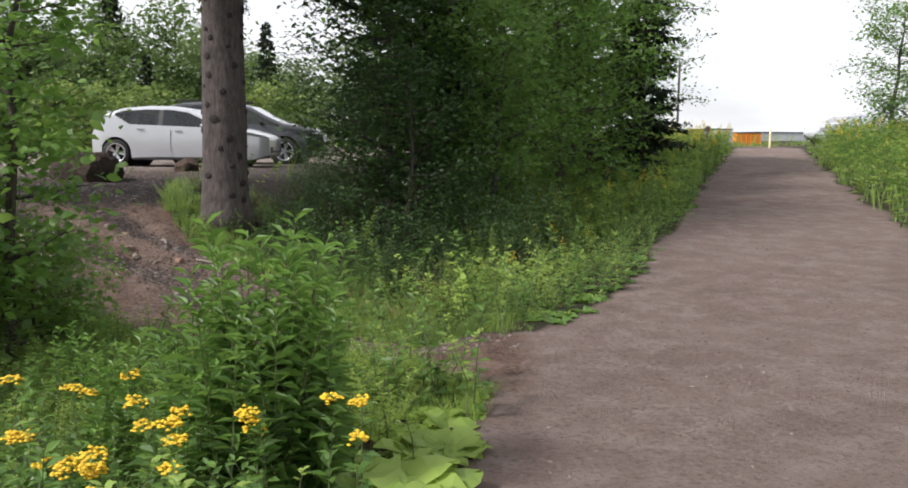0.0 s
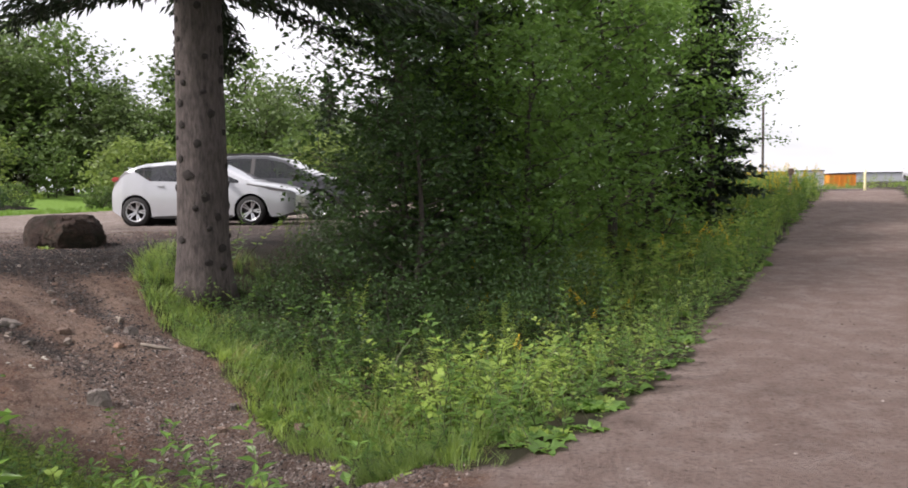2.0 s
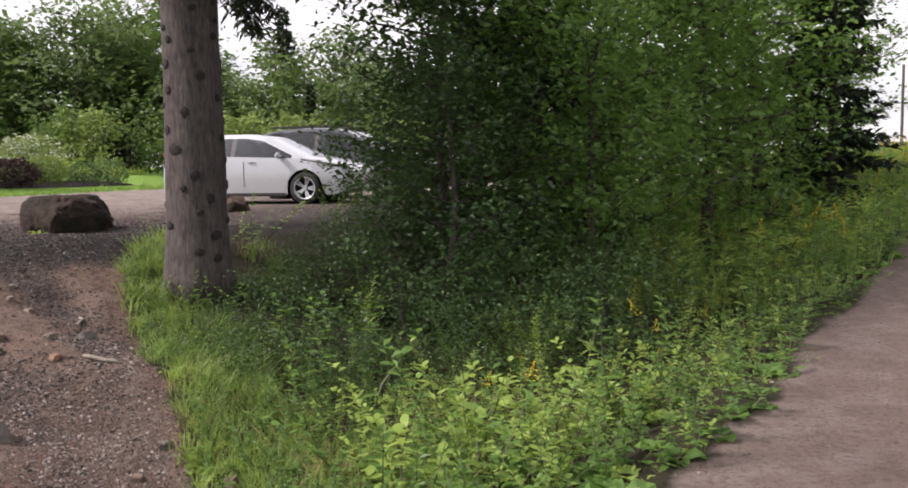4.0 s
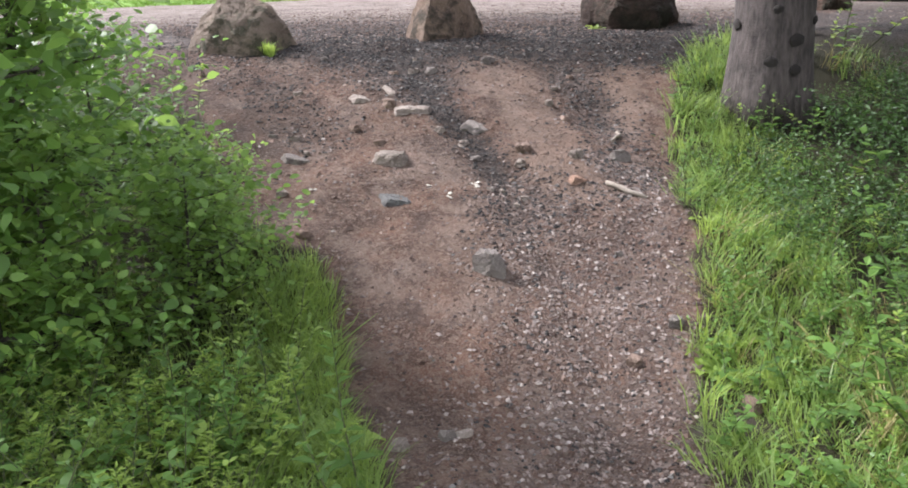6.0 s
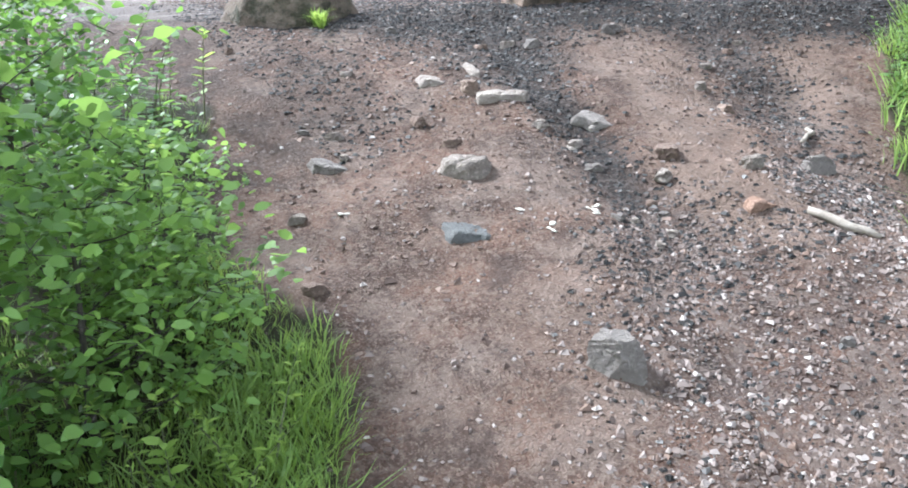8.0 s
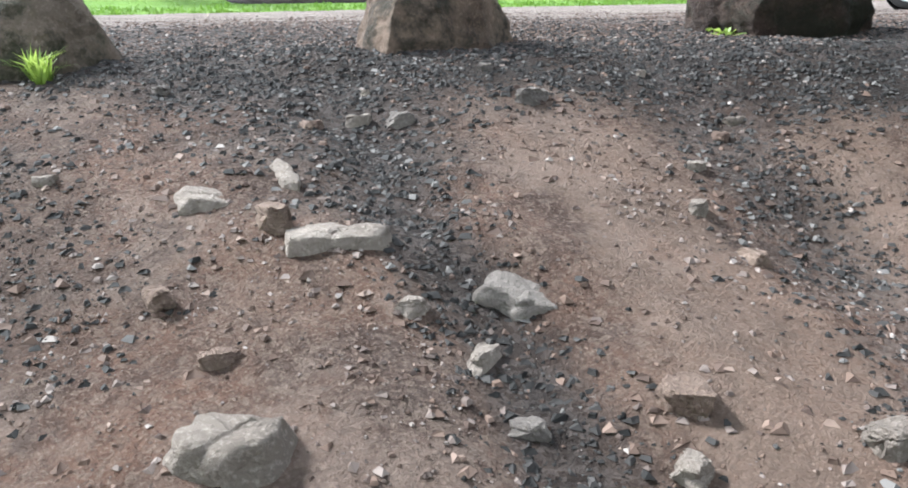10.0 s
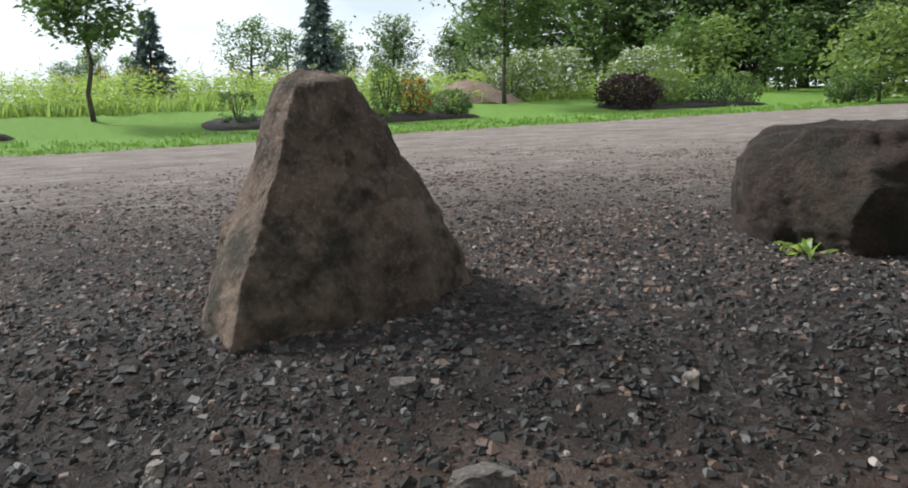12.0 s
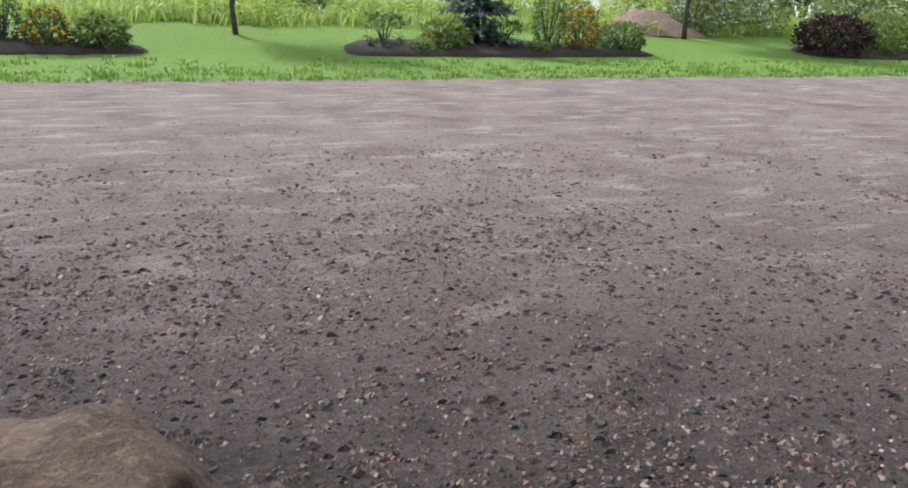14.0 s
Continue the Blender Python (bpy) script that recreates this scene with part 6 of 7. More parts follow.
    if faces["black"]:
        for key in sorted({(b, c) for _, b, c in faces["black"]}):
            sub("pillar_trim", [q for q, b, c in faces["black"] if (b, c) == key], MAT_TRIM, "black door pillar trim")
    for (where, door), qs in panes.items():
        nm = where if isinstance(where, str) else "side_window"
        pane = sub(nm, qs, MAT_GLASS, "tinted car glass")
        pane.visible_shadow = False
    tyre, spokes, barrel, lip = wheel_meshes(wr, 0.21)
    for c in ws:
        for sgn in (-1, 1):
            hub = part("wheel", tyre, e)
            hub.name = "wheel"
            hub.matrix_basis = pose(c - L / 2, sgn * (float(np.interp(c, *spec["half"])) - 0.12), wr, 0, 0, 0 if sgn < 0 else 180)
            part("rim", spokes, hub, "five-spoke alloy rim")
            part("rim_lip", lip, hub)
            part("hub_well", barrel, hub)
        well = lathe([(wr * 1.15, -0.05), (wr * 1.15, -0.5), (0.02, -0.5)], 24, MAT_TRIM, "wheel_well")
        for sgn in (-1, 1):
            ob = part("wheel_well", well, e)
            ob.matrix_basis = pose(c - L / 2, sgn * (float(np.interp(c, *spec["half"])) - 0.02), wr, 0, 0, 180 if sgn < 0 else 0)
    half = float(spec["half"][1][2])
    part("underbody", boxy("underbody", (L - 0.5, half * 1.5, 0.1), MAT_TRIM, 0.03), e).matrix_basis = pose(0, 0, 0.24)
    part("sill", boxy("sill", (ws[1] - ws[0] - wr * 2.4, half * 1.98, 0.07), MAT_TRIM, 0.02), e).matrix_basis = pose((ws[0] + ws[1]) / 2 - L / 2, 0, 0.2)
    mid_top = float(np.max(zt))
    for x in spec["seats"]:
        for y in (-0.38, 0.38):
            st = part("seat", boxy("seat", (0.14, 0.48, 0.62), MAT_SEAT, 0.05, 3), e)
            st.matrix_basis = pose(x - L / 2, y, 0.8, 0, -14)
            part("headrest", boxy("headrest", (0.09, 0.26, 0.16), MAT_SEAT, 0.03, 3), st).matrix_basis = pose(0, 0, 0.4)
    part("dashboard", boxy("dashboard", (0.35, half * 1.6, 0.2), MAT_SEAT, 0.06, 3), e).matrix_basis = pose(spec["mirror"] + 0.3 - L / 2, 0, float(np.interp(spec["mirror"], *belt_z)) - 0.13)
    part("cabin_floor", boxy("cabin_floor", (2.6, half * 1.7, 0.06), MAT_SEAT, 0.01), e).matrix_basis = pose(-0.35, 0, 0.45)
    for sgn in (-1, 1):
        wy = float(np.interp(spec["mirror"], *spec["half"]))
        mr = part("mirror", boxy("mirror", (0.12, 0.2, 0.14), spec["mirror_mat"], 0.045, 3), e)
        mr.matrix_basis = pose(spec["mirror"] - L / 2, sgn * (wy + 0.06), float(np.interp(spec["mirror"], *belt_z)) + 0.05)
        for x in spec["handles"]:
            part("door_handle", boxy("door_handle", (0.18, 0.04, 0.03), paint, 0.012), e).matrix_basis = pose(x - L / 2, sgn * (float(np.interp(x, *spec["half"])) + 0.004), float(np.interp(x, *belt_z)) - 0.1)
        hy = float(np.interp(L - 0.32, *spec["half"]))
        hl = part("headlight", boxy("headlight", (0.5, 0.1, 0.12), MAT_LAMP, 0.03, 2, lambda x, y, z: (x, y - sgn * 0.12 * (x + 0.25), z * (0.7 - 0.9 * x))), e, "slanting clear headlight")
        hl.matrix_basis = pose(L - 0.32 - L / 2, sgn * (hy - 0.05), float(np.interp(L - 0.32, *spec["top"])) - 0.13)
        ty = float(np.interp(0.12, *spec["half"]))
        part("tail_light", boxy("tail_light", (0.2, 0.08, 0.11), MAT_TAIL, 0.03), e, "red tail light").matrix_basis = pose(0.12 - L / 2, sgn * (ty - 0.03), float(np.interp(0.2, *belt_z)) - 0.06)
        if spec.get("rails"):
            part("roof_rail", boxy("roof_rail", (1.9, 0.035, 0.05), MAT_TRIM, 0.012), e, "dark roof rail").matrix_basis = pose(1.55 - L / 2, sgn * 0.55, mid_top + 0.03)
        part("door_seam", boxy("door_seam", (0.008, 0.012, 0.5), MAT_TRIM, 0.002), e).matrix_basis = pose(spec["handles"][1] + 0.12 - L / 2 - 0.3, sgn * (half * 0.995), 0.62)
    gy = float(np.interp(L, *spec["half"]))
    part("grille", boxy("grille", (0.08, gy * 1.7, 0.2), MAT_TRIM, 0.03), e, "black lower grille").matrix_basis = pose(L / 2 + 0.0, 0, 0.42)
    part("spoiler", boxy("spoiler", (0.26, 1.05, 0.045), paint, 0.018), e).matrix_basis = pose(spec["hatch"][1] - 0.06 - L / 2, 0, float(np.interp(spec["hatch"][1], *spec["top"])) + 0.005, 0, 4)
    return e


HATCHBACK = {"length": 4.2, "wheels": [0.6, 3.24], "radius": 0.325, "belt": ([0, 0.35, 0.62, 0.95, 3.0, 4.37], [0.98, 1.2, 1.2, 1.0, 0.93, 0.7]),
             "top": ([0, 0.06, 0.2, 0.42, 0.75, 1.3, 1.9, 2.3, 2.75, 3.2, 3.7, 4.1, 4.3, 4.37], [0.8, 0.96, 1.1, 1.27, 1.385, 1.435, 1.43, 1.375, 1.17, 0.97, 0.89, 0.78, 0.66, 0.56]),
             "half": ([0, 0.3, 0.8, 3.4, 4.0, 4.37], [0.74, 0.85, 0.89, 0.88, 0.78, 0.58]), "tumble": 0.42, "pillars": [0.78, 0.82, 1.62, 1.72],
             "screen": (2.33, 3.12), "hatch": (0.17, 0.46), "seats": [1.15, 2.05], "mirror": 2.72, "mirror_mat": MAT_PAINT_WHITE, "handles": [1.2, 2.1]}
CROSSOVER = {"length": 4.7, "wheels": [0.9, 3.65], "radius": 0.36, "belt": ([0, 0.3, 0.6, 1.0, 3.2, 4.7], [1.12, 1.3, 1.35, 1.13, 1.06, 0.85]),
             "top": ([0, 0.05, 0.18, 0.4, 0.8, 1.5, 2.2, 2.7, 3.15, 3.6, 4.1, 4.5, 4.64, 4.7], [0.95, 1.15, 1.35, 1.54, 1.64, 1.68, 1.66, 1.56, 1.32, 1.12, 1.05, 0.95, 0.82, 0.66]),
             "half": ([0, 0.3, 0.9, 3.6, 4.3, 4.7], [0.8, 0.9, 0.93, 0.92, 0.84, 0.64]), "tumble": 0.4, "pillars": [0.95, 1.0, 1.85, 1.95],
             "screen": (2.72, 3.5), "hatch": (0.12, 0.42), "seats": [1.4, 2.35], "mirror": 3.05, "mirror_mat": MAT_TRIM, "handles": [1.4, 2.4], "rails": True}
car("hatchback_car", (-6.6, 21.55, 0.0), 2.0, "pearl white hatchback car parked on the gravel lot", HATCHBACK, MAT_PAINT_WHITE)
car("crossover_car", (-6.1, 24.6, 0.0), 1.0, "dark grey crossover car parked on the gravel lot", CROSSOVER, MAT_PAINT_GREY)
car("crossover_car", (21.5, 52.5, float(height(21.5, 52.5))), 200.0, "white sport utility car parked far off", dict(CROSSOVER, mirror_mat=MAT_PAINT_WHITE, rails=False), MAT_PAINT_WHITE)
car("hatchback_car", (25.5, 55, float(height(25.5, 55))), 170.0, "white hatchback car parked far off", HATCHBACK, MAT_PAINT_WHITE)


# ---- lawn, beds and field ----
def mulch_bed(corners):
    c = np.asarray(corners, float)
    d = np.vstack([c, c[:1]])
    seg = np.concatenate([[0], np.cumsum(np.linalg.norm(np.diff(d, axis=0), axis=1))])
    s = np.linspace(0, seg[-1], 60, endpoint=False)
    o = np.stack([np.interp(s, seg, d[:, 0]), np.interp(s, seg, d[:, 1])], 1)
    for _ in range(3):
        o = 0.5 * o + 0.25 * np.roll(o, 1, 0) + 0.25 * np.roll(o, -1, 0)
    mid = o.mean(0)
    v = []
    for k, dz in ((1.0, 0.0), (0.95, 0.07), (0.6, 0.12), (0.25, 0.14)):
        p = (o - mid) * k + mid
        v.append(np.column_stack([p, height(p[:, 0], p[:, 1]) + dz + rng.normal(0, 0.01, 60)]))
    v = np.concatenate(v)
    f = [(i * 60 + j, i * 60 + (j + 1) % 60, (i + 1) * 60 + (j + 1) % 60, (i + 1) * 60 + j) for i in range(3) for j in range(60)]
    v = np.vstack([v, [*mid, float(height(*mid)) + 0.15]])
    tri = [(180 + j, 180 + (j + 1) % 60, 240) for j in range(60)]
    tagged(new("mulch_bed", solid("mulch_bed", v, [np.array(f), np.array(tri)], MAT_MULCH, smoothed=True)), "dark mulched planting bed set in the lawn", "flower bed", "planting beds")


mulch_bed([(-22.1, 17.7), (-22.0, 21), (-22.2, 25.6), (-23.2, 25.4), (-24.2, 22), (-23.6, 18)])
mulch_bed([(-22.1, 9.5), (-22.0, 12), (-22.2, 14.1), (-23.1, 13.8), (-23.6, 11), (-23.2, 9.4)])
mulch_bed([(-22.4, 30.5), (-21.8, 33), (-21.4, 37.5), (-22.6, 38), (-23.8, 34), (-23.6, 30.8)])

r2 = np.random.default_rng(44)


def shrub(label, x, y, wide, tall, mat, leaf=0.07, count=1500, squared=False, bloom=None, group="shrubs in the lawn beds", name="shrub"):
    """A garden shrub: short stems and a mass of leaves with an uneven skin, in bloom or not."""
    wide, tall = wide * 1.22, tall * 1.25
    e = thing(name, (x, y, float(height(x, y)) + 0.03), label, "shrub", group, r2.uniform(0, 360))
    wood, green = Clump(), Clump()
    for i in range(9):
        a = i * 0.7
        tip = np.array([math.cos(a) * wide * 0.32, math.sin(a) * wide * 0.32, tall * r2.uniform(0.6, 0.85)])
        v, f = tube(np.stack([np.array([0, 0, -0.05]), tip * 0.5 + np.array([0, 0, 0.05]), tip]), 0.018 * np.array([1, 0.7, 0.3]), 4)
        wood.put(v, f, 0.5, 0)
    p = random_ways(count, r2, -0.8, 1.0)
    if squared:
        p = np.sign(p) * np.abs(p) ** 0.45
    lump = 0.86 + 0.16 * np.sin(p[:, 0] * 7 + p[:, 2] * 5) * np.cos(p[:, 1] * 6) + r2.normal(0, 0.05, count)
    p = p * (lump * r2.uniform(0.72, 1.0, count) ** 0.5)[:, None]
    at = p * np.array([wide / 2, wide / 2, tall * 0.56]) + np.array([0, 0, tall * 0.44])
    at[:, 2] = np.maximum(at[:, 2], 0.02)
    way = unit(p + r2.normal(0, 0.6, (count, 3)))
    ln = leaf * r2.uniform(0.6, 1.3, count)
    v, f = leaf_faces(at, way, unit(p + np.array([0, 0, 0.8]) + r2.normal(0, 0.5, (count, 3))), ln, ln * 0.55)
    # Light from above is put into the tint: top leaves paler, low ones darker.
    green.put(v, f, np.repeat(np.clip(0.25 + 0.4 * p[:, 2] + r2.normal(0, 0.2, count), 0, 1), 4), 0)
    part("branchwork", wood.mesh("branchwork", [MAT_BARK_TREE]), e)
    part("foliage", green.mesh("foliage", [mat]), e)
    if bloom:
        n = int(count * 0.09)
        q = at[r2.choice(count, n, replace=False)] * np.array([1.06, 1.06, 1.03])
        fl = Clump()
        v, f = leaf_faces(np.repeat(q, 3, 0), random_ways(3 * n, r2, -0.2, 0.6), random_ways(3 * n, r2, 0.3, 1), np.full(3 * n, leaf * 1.1), np.full(3 * n, leaf * 0.8))
        fl.put(v, f, np.repeat(r2.uniform(0, 1, 3 * n), 4), 0)
        part("blossoms", fl.mesh("blossoms", [bloom]), e)
    return e


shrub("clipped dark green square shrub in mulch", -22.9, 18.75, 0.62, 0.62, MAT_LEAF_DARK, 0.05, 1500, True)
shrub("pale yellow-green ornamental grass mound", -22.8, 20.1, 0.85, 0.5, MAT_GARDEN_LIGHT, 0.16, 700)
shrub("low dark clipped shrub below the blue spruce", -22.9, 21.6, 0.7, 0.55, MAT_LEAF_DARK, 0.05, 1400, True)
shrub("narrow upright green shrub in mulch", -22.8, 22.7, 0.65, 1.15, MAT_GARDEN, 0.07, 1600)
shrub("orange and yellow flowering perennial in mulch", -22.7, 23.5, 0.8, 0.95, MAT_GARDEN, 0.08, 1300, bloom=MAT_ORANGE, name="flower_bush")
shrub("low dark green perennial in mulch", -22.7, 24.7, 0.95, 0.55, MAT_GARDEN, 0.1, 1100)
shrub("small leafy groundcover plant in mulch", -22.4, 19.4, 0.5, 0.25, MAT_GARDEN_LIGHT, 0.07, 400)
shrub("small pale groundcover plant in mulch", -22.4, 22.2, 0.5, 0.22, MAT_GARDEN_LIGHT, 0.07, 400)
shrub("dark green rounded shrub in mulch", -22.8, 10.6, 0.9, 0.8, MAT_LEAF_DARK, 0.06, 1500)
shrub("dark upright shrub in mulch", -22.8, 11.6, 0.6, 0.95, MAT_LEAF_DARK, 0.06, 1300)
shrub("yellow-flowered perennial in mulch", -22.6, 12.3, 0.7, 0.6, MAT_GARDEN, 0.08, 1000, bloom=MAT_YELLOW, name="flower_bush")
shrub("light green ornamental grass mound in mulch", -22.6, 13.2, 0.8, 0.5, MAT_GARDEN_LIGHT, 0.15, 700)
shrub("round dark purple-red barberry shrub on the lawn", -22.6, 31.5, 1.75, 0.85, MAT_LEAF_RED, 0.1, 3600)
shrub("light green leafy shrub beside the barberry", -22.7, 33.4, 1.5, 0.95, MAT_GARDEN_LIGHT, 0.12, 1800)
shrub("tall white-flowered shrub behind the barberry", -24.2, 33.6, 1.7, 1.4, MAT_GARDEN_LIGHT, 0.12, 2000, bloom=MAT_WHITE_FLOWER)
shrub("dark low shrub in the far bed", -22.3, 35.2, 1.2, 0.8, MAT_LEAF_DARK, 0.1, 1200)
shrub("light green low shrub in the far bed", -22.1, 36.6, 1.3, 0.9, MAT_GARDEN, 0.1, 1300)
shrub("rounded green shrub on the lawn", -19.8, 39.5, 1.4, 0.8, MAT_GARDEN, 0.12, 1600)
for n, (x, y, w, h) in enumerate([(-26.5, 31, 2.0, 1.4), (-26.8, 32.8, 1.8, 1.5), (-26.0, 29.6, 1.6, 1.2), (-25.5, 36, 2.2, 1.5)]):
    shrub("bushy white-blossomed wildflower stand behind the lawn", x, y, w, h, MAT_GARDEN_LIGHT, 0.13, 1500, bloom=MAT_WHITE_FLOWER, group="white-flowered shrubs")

young = np.random.default_rng(9)
P_YOUNG = [meshes(limb_tree(young, 4.2, 1.0, 0.4, 20, 17, 0.17, 0.06, 4, 0.2), (MAT_BARK_TREE, MAT_GARDEN)) for _ in range(2)]
plant_tree("young_tree", P_YOUNG[0], (-24.5, 16.0), "young leafy tree with slim trunk on the lawn", "tree", "young lawn trees", 1.0, 10)
plant_tree("young_tree", P_YOUNG[1], (-24.9, 28.4), "young round-crowned tree on the lawn edge", "tree", "young lawn trees", 1.15, 70)
P_BLUE = meshes(conifer(young, 3.2, 1.0, 19, 34, 0, 0.03, 0.06, 0.24), (MAT_BARK_TREE, MAT_LEAF_BLUE))
plant_tree("blue_spruce", P_BLUE, (-23.4, 21.2), "small blue-green spruce in the mulched bed", "tree", "", 1.0, 0)
plant_tree("spruce_sapling", P_BLUE, (-31, 19.5), "small dark spruce standing in the field", "tree", "", 0.95, 50)

F_TALL = [tuft(r2, 12, 0.55, 0.5, 0.02, 0, 1.2), tuft(r2, 12, 0.5, 0.5, 0.02, 2, 1.2), stalk(r2, 0.9, 20, 0.2, 0.07, 2, 3, 2, 0.3), stalk(r2, 0.85, 20, 0.2, 0.07, 2, 3, 2, 0.3), stalk(r2, 0.95, 16, 0.2, 0.06, 4, 3, 2, 0.3)]
F_WHITE = [stalk(r2, 1.1, 14, 0.24, 0.08, 7, 3, 2)]


def build_field():
    c = Clump()
    x, y = scatter(1300, (-36, -26.2, 4, 27), lambda x, y: smooth(-x, 26, 27.0) * (0.4 + 0.6 * smooth(x, -40, -28)))
    sow(c, F_TALL[:2], x, y, 0.8, 1.25)
    x, y = scatter(1800, (-38, -26.4, 4, 28), lambda x, y: smooth(fractal(x * 0.3, y * 0.3, 2), 0.3, 0.6))
    sow(c, F_TALL[2:], x, y, 0.9, 1.3)
    x, y = scatter(160, (-40, -26.4, 4, 30), lambda x, y: 1.0 + 0 * x)
    sow(c, F_WHITE, x, y, 1.0, 1.4)
    x, y = scatter(1000, (-34, -25.6, 27, 44), lambda x, y: 1.0 + 0 * x)
    sow(c, F_TALL[:2] * 2 + F_WHITE, x, y, 0.7, 1.3)
    tagged(new("meadow", c.mesh("meadow", PLANT_MATS)), "tall yellow-green meadow grass and goldenrod behind the lawn", "meadow", kind="stuff")
    c = Clump()
    short = [tuft(r2, 9, 0.07, 0.14, 0.012, 0, 0.9), tuft(r2, 9, 0.09, 0.14, 0.012, 0, 0.9)]
    x, y = scatter(3600, (-21.5, -18.3, 4, 40), lambda x, y: np.exp(-np.maximum(-18.4 - x, 0) / 1.2))
    sow(c, short, x, y, 0.8, 1.5)
    tagged(new("lawn_grass", c.mesh("lawn_grass", [MAT_LAWN_BLADE])), "short bright green grass along the lawn edge", "grass", kind="stuff")


build_field()


def soil_mound(x, y, wide, tall):
    n = 28
    v, f = [], []
    for i in range(9):
        k = i / 8
        for j in range(n):
            a = 2 * math.pi * j / n
            rad = wide / 2 * (1 - k) * (1 + 0.12 * math.sin(3 * a + 1) + 0.06 * math.sin(7 * a))
            v.append((math.cos(a) * rad * 1.4, math.sin(a) * rad, tall * (1 - (1 - k) ** 1.6) + 0.04 * math.sin(5 * a + 9 * k)))
    for i in range(8):
        for j in range(n):
            f.append((i * n + j, i * n + (j + 1) % n, (i + 1) * n + (j + 1) % n, (i + 1) * n + j))
    ob = new("soil_mound", solid("soil_mound", v, np.array(f), MAT_STONE_RED, smoothed=True))
    ob.matrix_world = pose(x, y, float(height(x, y)) - 0.05, 0, 0, 40)
    tagged(ob, "reddish brown heap of soil behind the lawn", "soil heap")


soil_mound(-26.3, 28.0, 2.2, 0.75)

# ---- woods ----
r3 = np.random.default_rng(77)
WOODS = []
for x0, y0, x1, y1, n, lo, hi, deep in [(-66, 6, -58, 30, 12, 0.3, 0.42, 6), (-58, 34, -48, 50, 12, 0.42, 0.6, 5), (-44, 48, -26, 52, 16, 0.75, 1.0, 5), (-44, 58, -20, 60, 10, 0.95, 1.2, 5), (-26, 52, -3, 48, 15, 0.5, 0.78, 4), (-18, 60, 2, 58, 8, 0.6, 0.85, 5), (-60, -25, -62, 5, 8, 0.35, 0.5, 6)]:
    for i in range(n):
        k = (i + r3.uniform(0, 1)) / n
        WOODS.append((x0 + (x1 - x0) * k + r3.normal(0, deep * 0.35), y0 + (y1 - y0) * k + r3.normal(0, deep * 0.35), r3.uniform(lo, hi)))
for n, (x, y, s) in enumerate(WOODS):
    if n % 7 == 5 and x > -45:
        plant_tree("pine_tree", P_PINE[0], (x, y), "dark conifer at the edge of the woods", "tree", "trees of the woods", s, n * 77, stretch=1.1)
    else:
        plant_tree("tree", P_FAR[(0, 1, 0, 2, 1, 0)[n % 6]], (x, y), "leafy green tree at the edge of the woods", "tree", "trees of the woods", s * r3.uniform(0.9, 1.1), n * 77, stretch=r3.uniform(0.85, 1.2))
for n in range(34):
    x = r3.uniform(-36, -2)
    y = 42.5 + 0.08 * (x + 36) * -1 + r3.uniform(-1.5, 2.5) + (2 if x < -22 else 0)
    plant_tree("bush", P_FARBUSH[n % 2], (x, y), "light green bush in front of the woods", "bush", "bushes before the woods", r3.uniform(0.8, 1.6), n * 31)
for n in range(24):
    plant_tree("bush", P_FARBUSH[0], (-44 + 1.8 * n + r3.normal(0, 0.6), 53 - 0.1 * n + r3.normal(0, 1.0)), "green bush among the trunks of the woods", "bush", "bushes before the woods", r3.uniform(1.4, 2.0), n * 47)

for n in range(56):
    k = n / 55 * 3
    x = float(np.interp(k, [0, 1, 2, 3], [-80, -68, -42, 8])) + r3.normal(0, 1.5)
    y = float(np.interp(k, [0, 1, 2, 3], [0, 40, 66, 68])) + r3.normal(0, 1.5)
    plant_tree("bush", P_FARBUSH[0], (x, y), "green bush deep in the woods", "bush", "bushes before the woods", r3.uniform(1.5, 2.0) if x > -48 else r3.uniform(0.6, 0.8), n * 59)

# ---- the far end of the trail ----
def far_box(name, label, cat, x, y, size, mat, turn=0.0, lift=0.0):
    """A container with raised corner posts, ribs and a lid."""
    e = thing(name, (x, y, float(height(x, y)) + lift), label, cat, "", turn)
    part("body", boxy("body", size, mat, 0.05), e).matrix_basis = pose(0, 0, size[2] / 2)
    for i in range(6):
        part("rib", boxy("rib", (0.08, size[1] + 0.08, size[2] * 0.92), mat, 0.02), e).matrix_basis = pose((i / 5 - 0.5) * size[0] * 0.94, 0, size[2] / 2)
    part("lid", boxy("lid", (size[0] * 1.02, size[1] * 1.04, 0.08), MAT_TRIM, 0.02), e).matrix_basis = pose(0, 0, size[2] + 0.03)
    return e


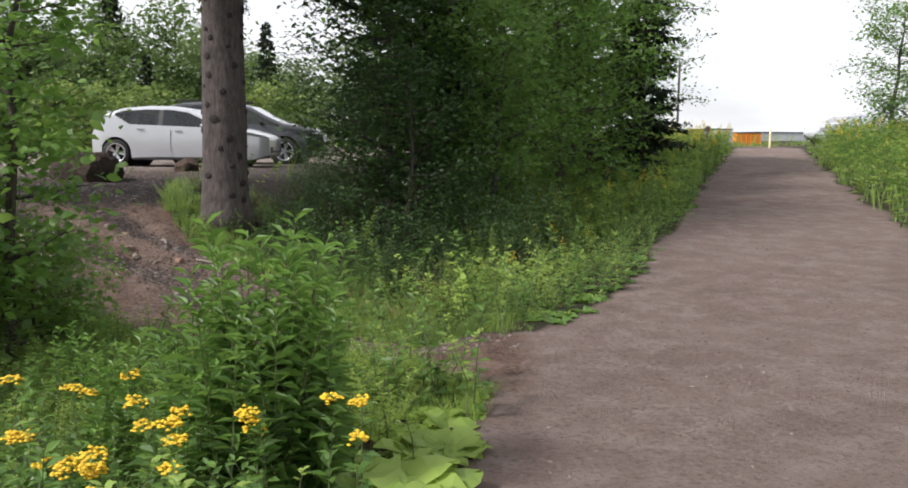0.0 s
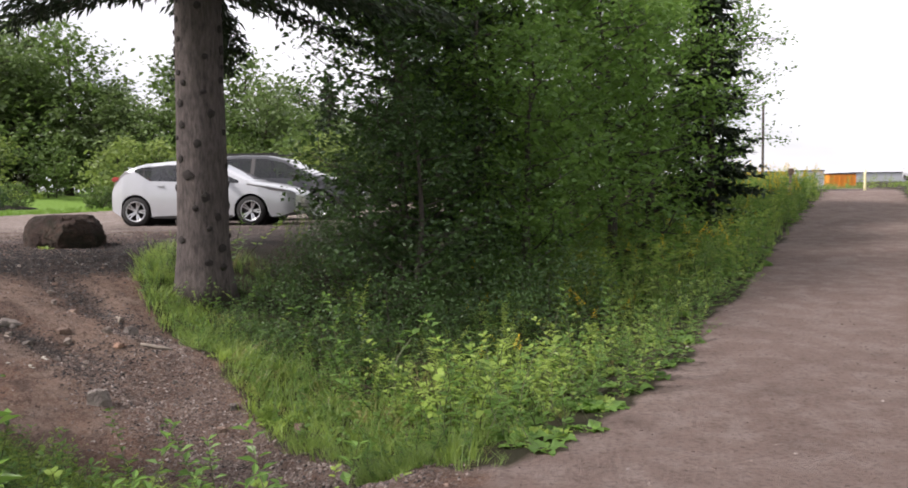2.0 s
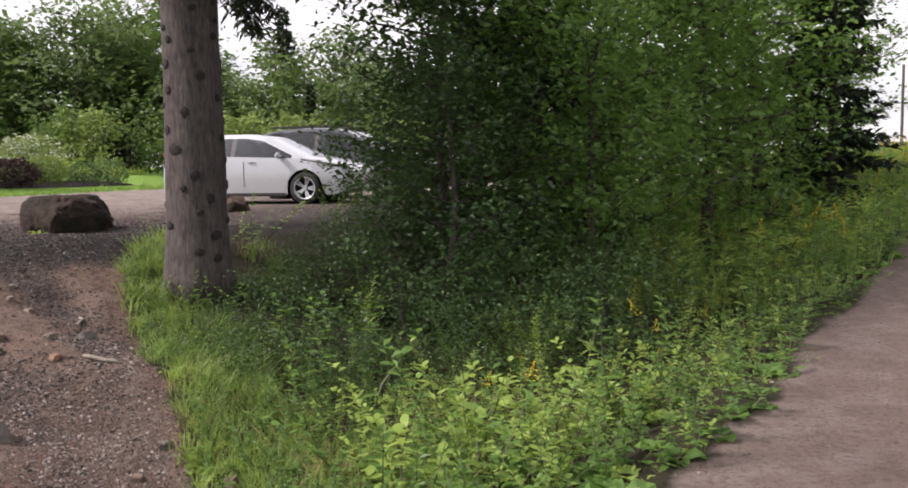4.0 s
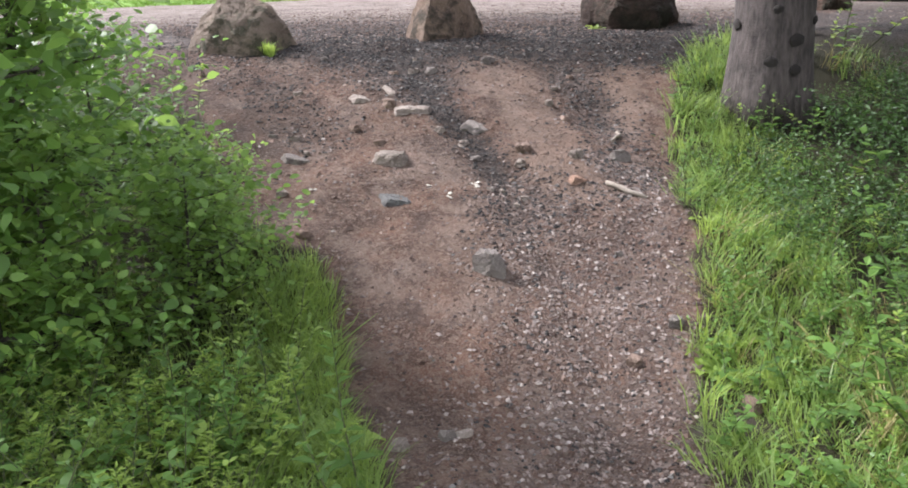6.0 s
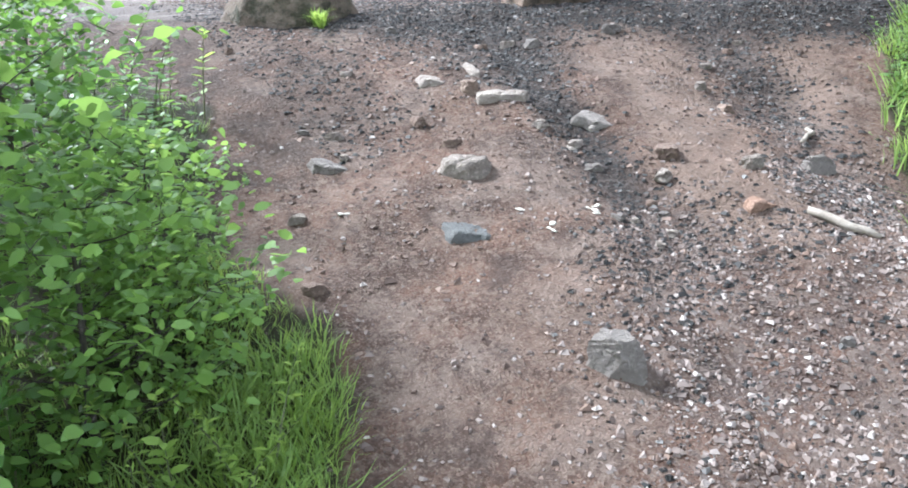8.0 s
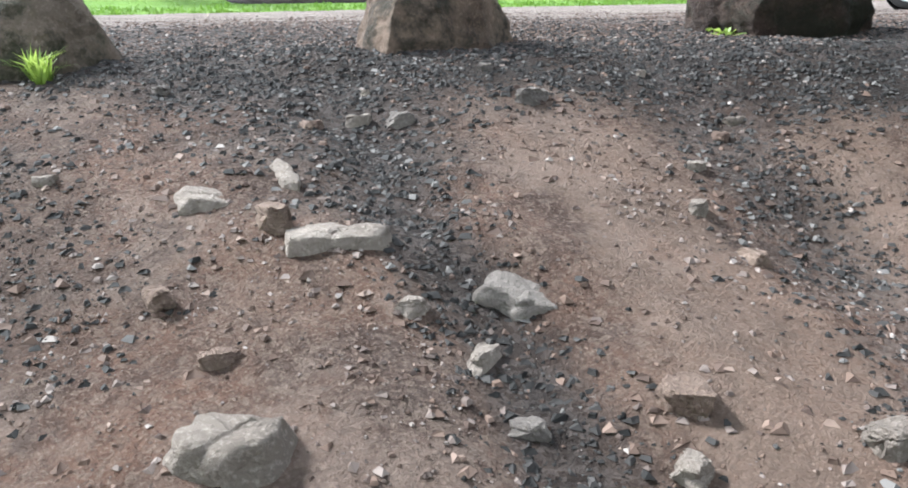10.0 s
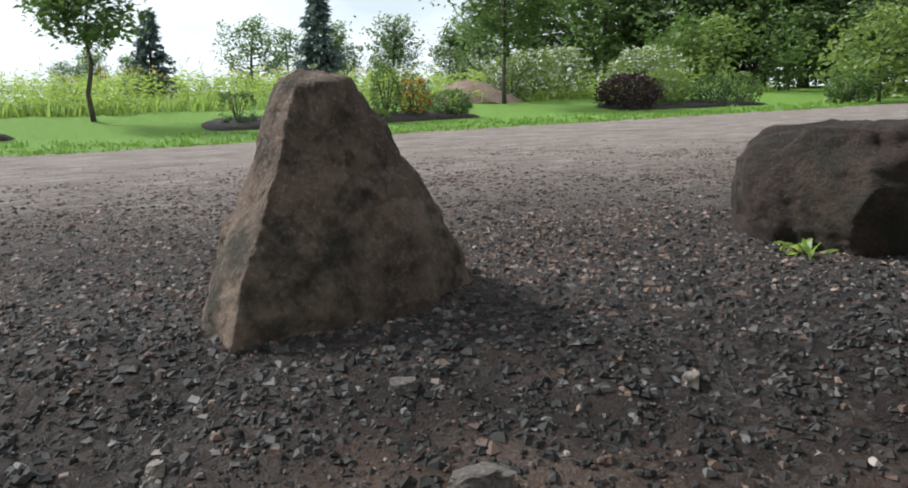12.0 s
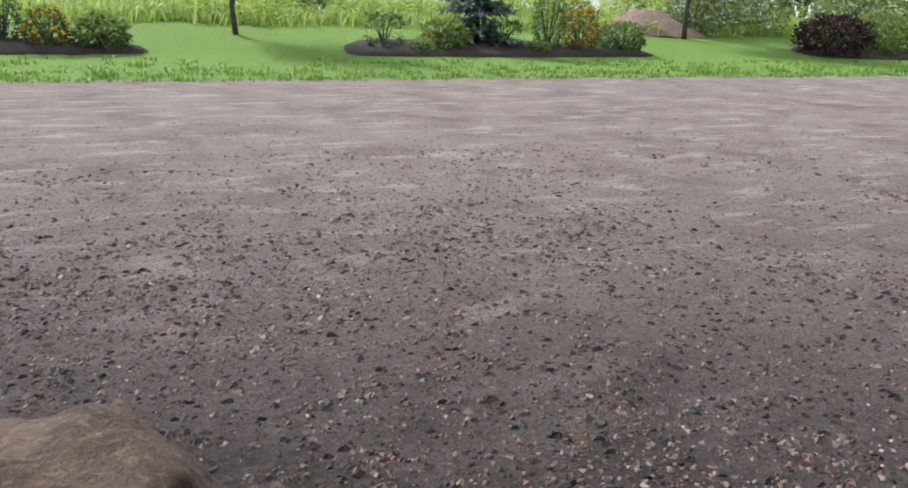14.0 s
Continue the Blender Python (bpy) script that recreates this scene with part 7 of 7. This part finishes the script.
MAT_ORANGE_PAINT = gloss("orange_paint", (0.7, 0.25, 0.02), 0.5)
MAT_GREY_PAINT = gloss("pale_grey_paint", (0.45, 0.47, 0.5), 0.5)
MAT_OLIVE_PAINT = gloss("olive_paint", (0.17, 0.2, 0.12), 0.6)
far_box("orange_container", "orange steel container far across the lot", "container", 21.3, 72, (2.2, 1.5, 1.05), MAT_ORANGE_PAINT, 15)
far_box("grey_container", "pale grey storage box far across the lot", "container", 18.6, 70, (1.9, 1.6, 1.3), MAT_GREY_PAINT, 12)
far_box("green_container", "olive green storage box far across the lot", "container", 15.8, 70, (3.0, 2, 1.3), MAT_OLIVE_PAINT, 12)
far_box("long_shed", "long low grey shed on the far side", "shed", 36, 95, (16, 4, 0.9), MAT_GREY_PAINT, 10)
far_box("long_shed", "long low dark shed on the far side", "shed", 17, 95, (12, 4, 0.9), MAT_OLIVE_PAINT, 5)


def post(name, label, x, y, tall, radius, mat, head=None):
    e = thing(name, (x, y, float(ground_z(x, y)) - 0.1), label, "post")
    k = np.linspace(0, 1, 5)
    v, f = tube(np.stack([0 * k, 0 * k, k * tall], 1), radius * (1.05 - 0.1 * k), 10)
    part("shaft", solid("shaft", v, f, mat, smoothed=True), e)
    if head == "disc":
        part("sign_plate", lathe([(0.01, -0.012), (0.1, -0.012), (0.11, 0), (0.1, 0.012), (0.01, 0.012)], 20, MAT_STONE_RED, "sign_plate"), e).matrix_basis = pose(0, -0.06, tall - 0.02, 0, 0, 10)
    if head == "arm":
        part("crossarm", boxy("crossarm", (1.5, 0.1, 0.1), mat, 0.02), e).matrix_basis = pose(0, 0, tall - 0.5)
    return e


post("sign_post", "grey post with a small round sign by the trail", 8.3, 31, 1.15, 0.05, MAT_WOOD, "disc")
post("yellow_post", "slim pale yellow bollard at the trail's end", 15.2, 46, 1.1, 0.06, gloss("cream_paint", (0.75, 0.68, 0.4), 0.5))
post("utility_pole", "tall slim wooden utility pole far away", 13.6, 61, 5.8, 0.08, MAT_BARK_TREE)


def build_far_weeds():
    c = Clump()
    x, y = scatter(500, (5, 30, 56, 66), lambda x, y: 0.6 + 0 * x)
    sow(c, F_TALL[2:3] + F_TALL[:1], x, y, 0.6, 1.0)
    x, y = scatter(400, (4, 12, 36, 46), lambda x, y: (x < trail_left(y) - 0.5) * 1.0)
    sow(c, F_TALL, x, y, 0.7, 1.1)
    tagged(new("weeds", c.mesh("weeds", PLANT_MATS)), "yellow flowering weeds across the far lot", "weeds", kind="stuff")


build_far_weeds()
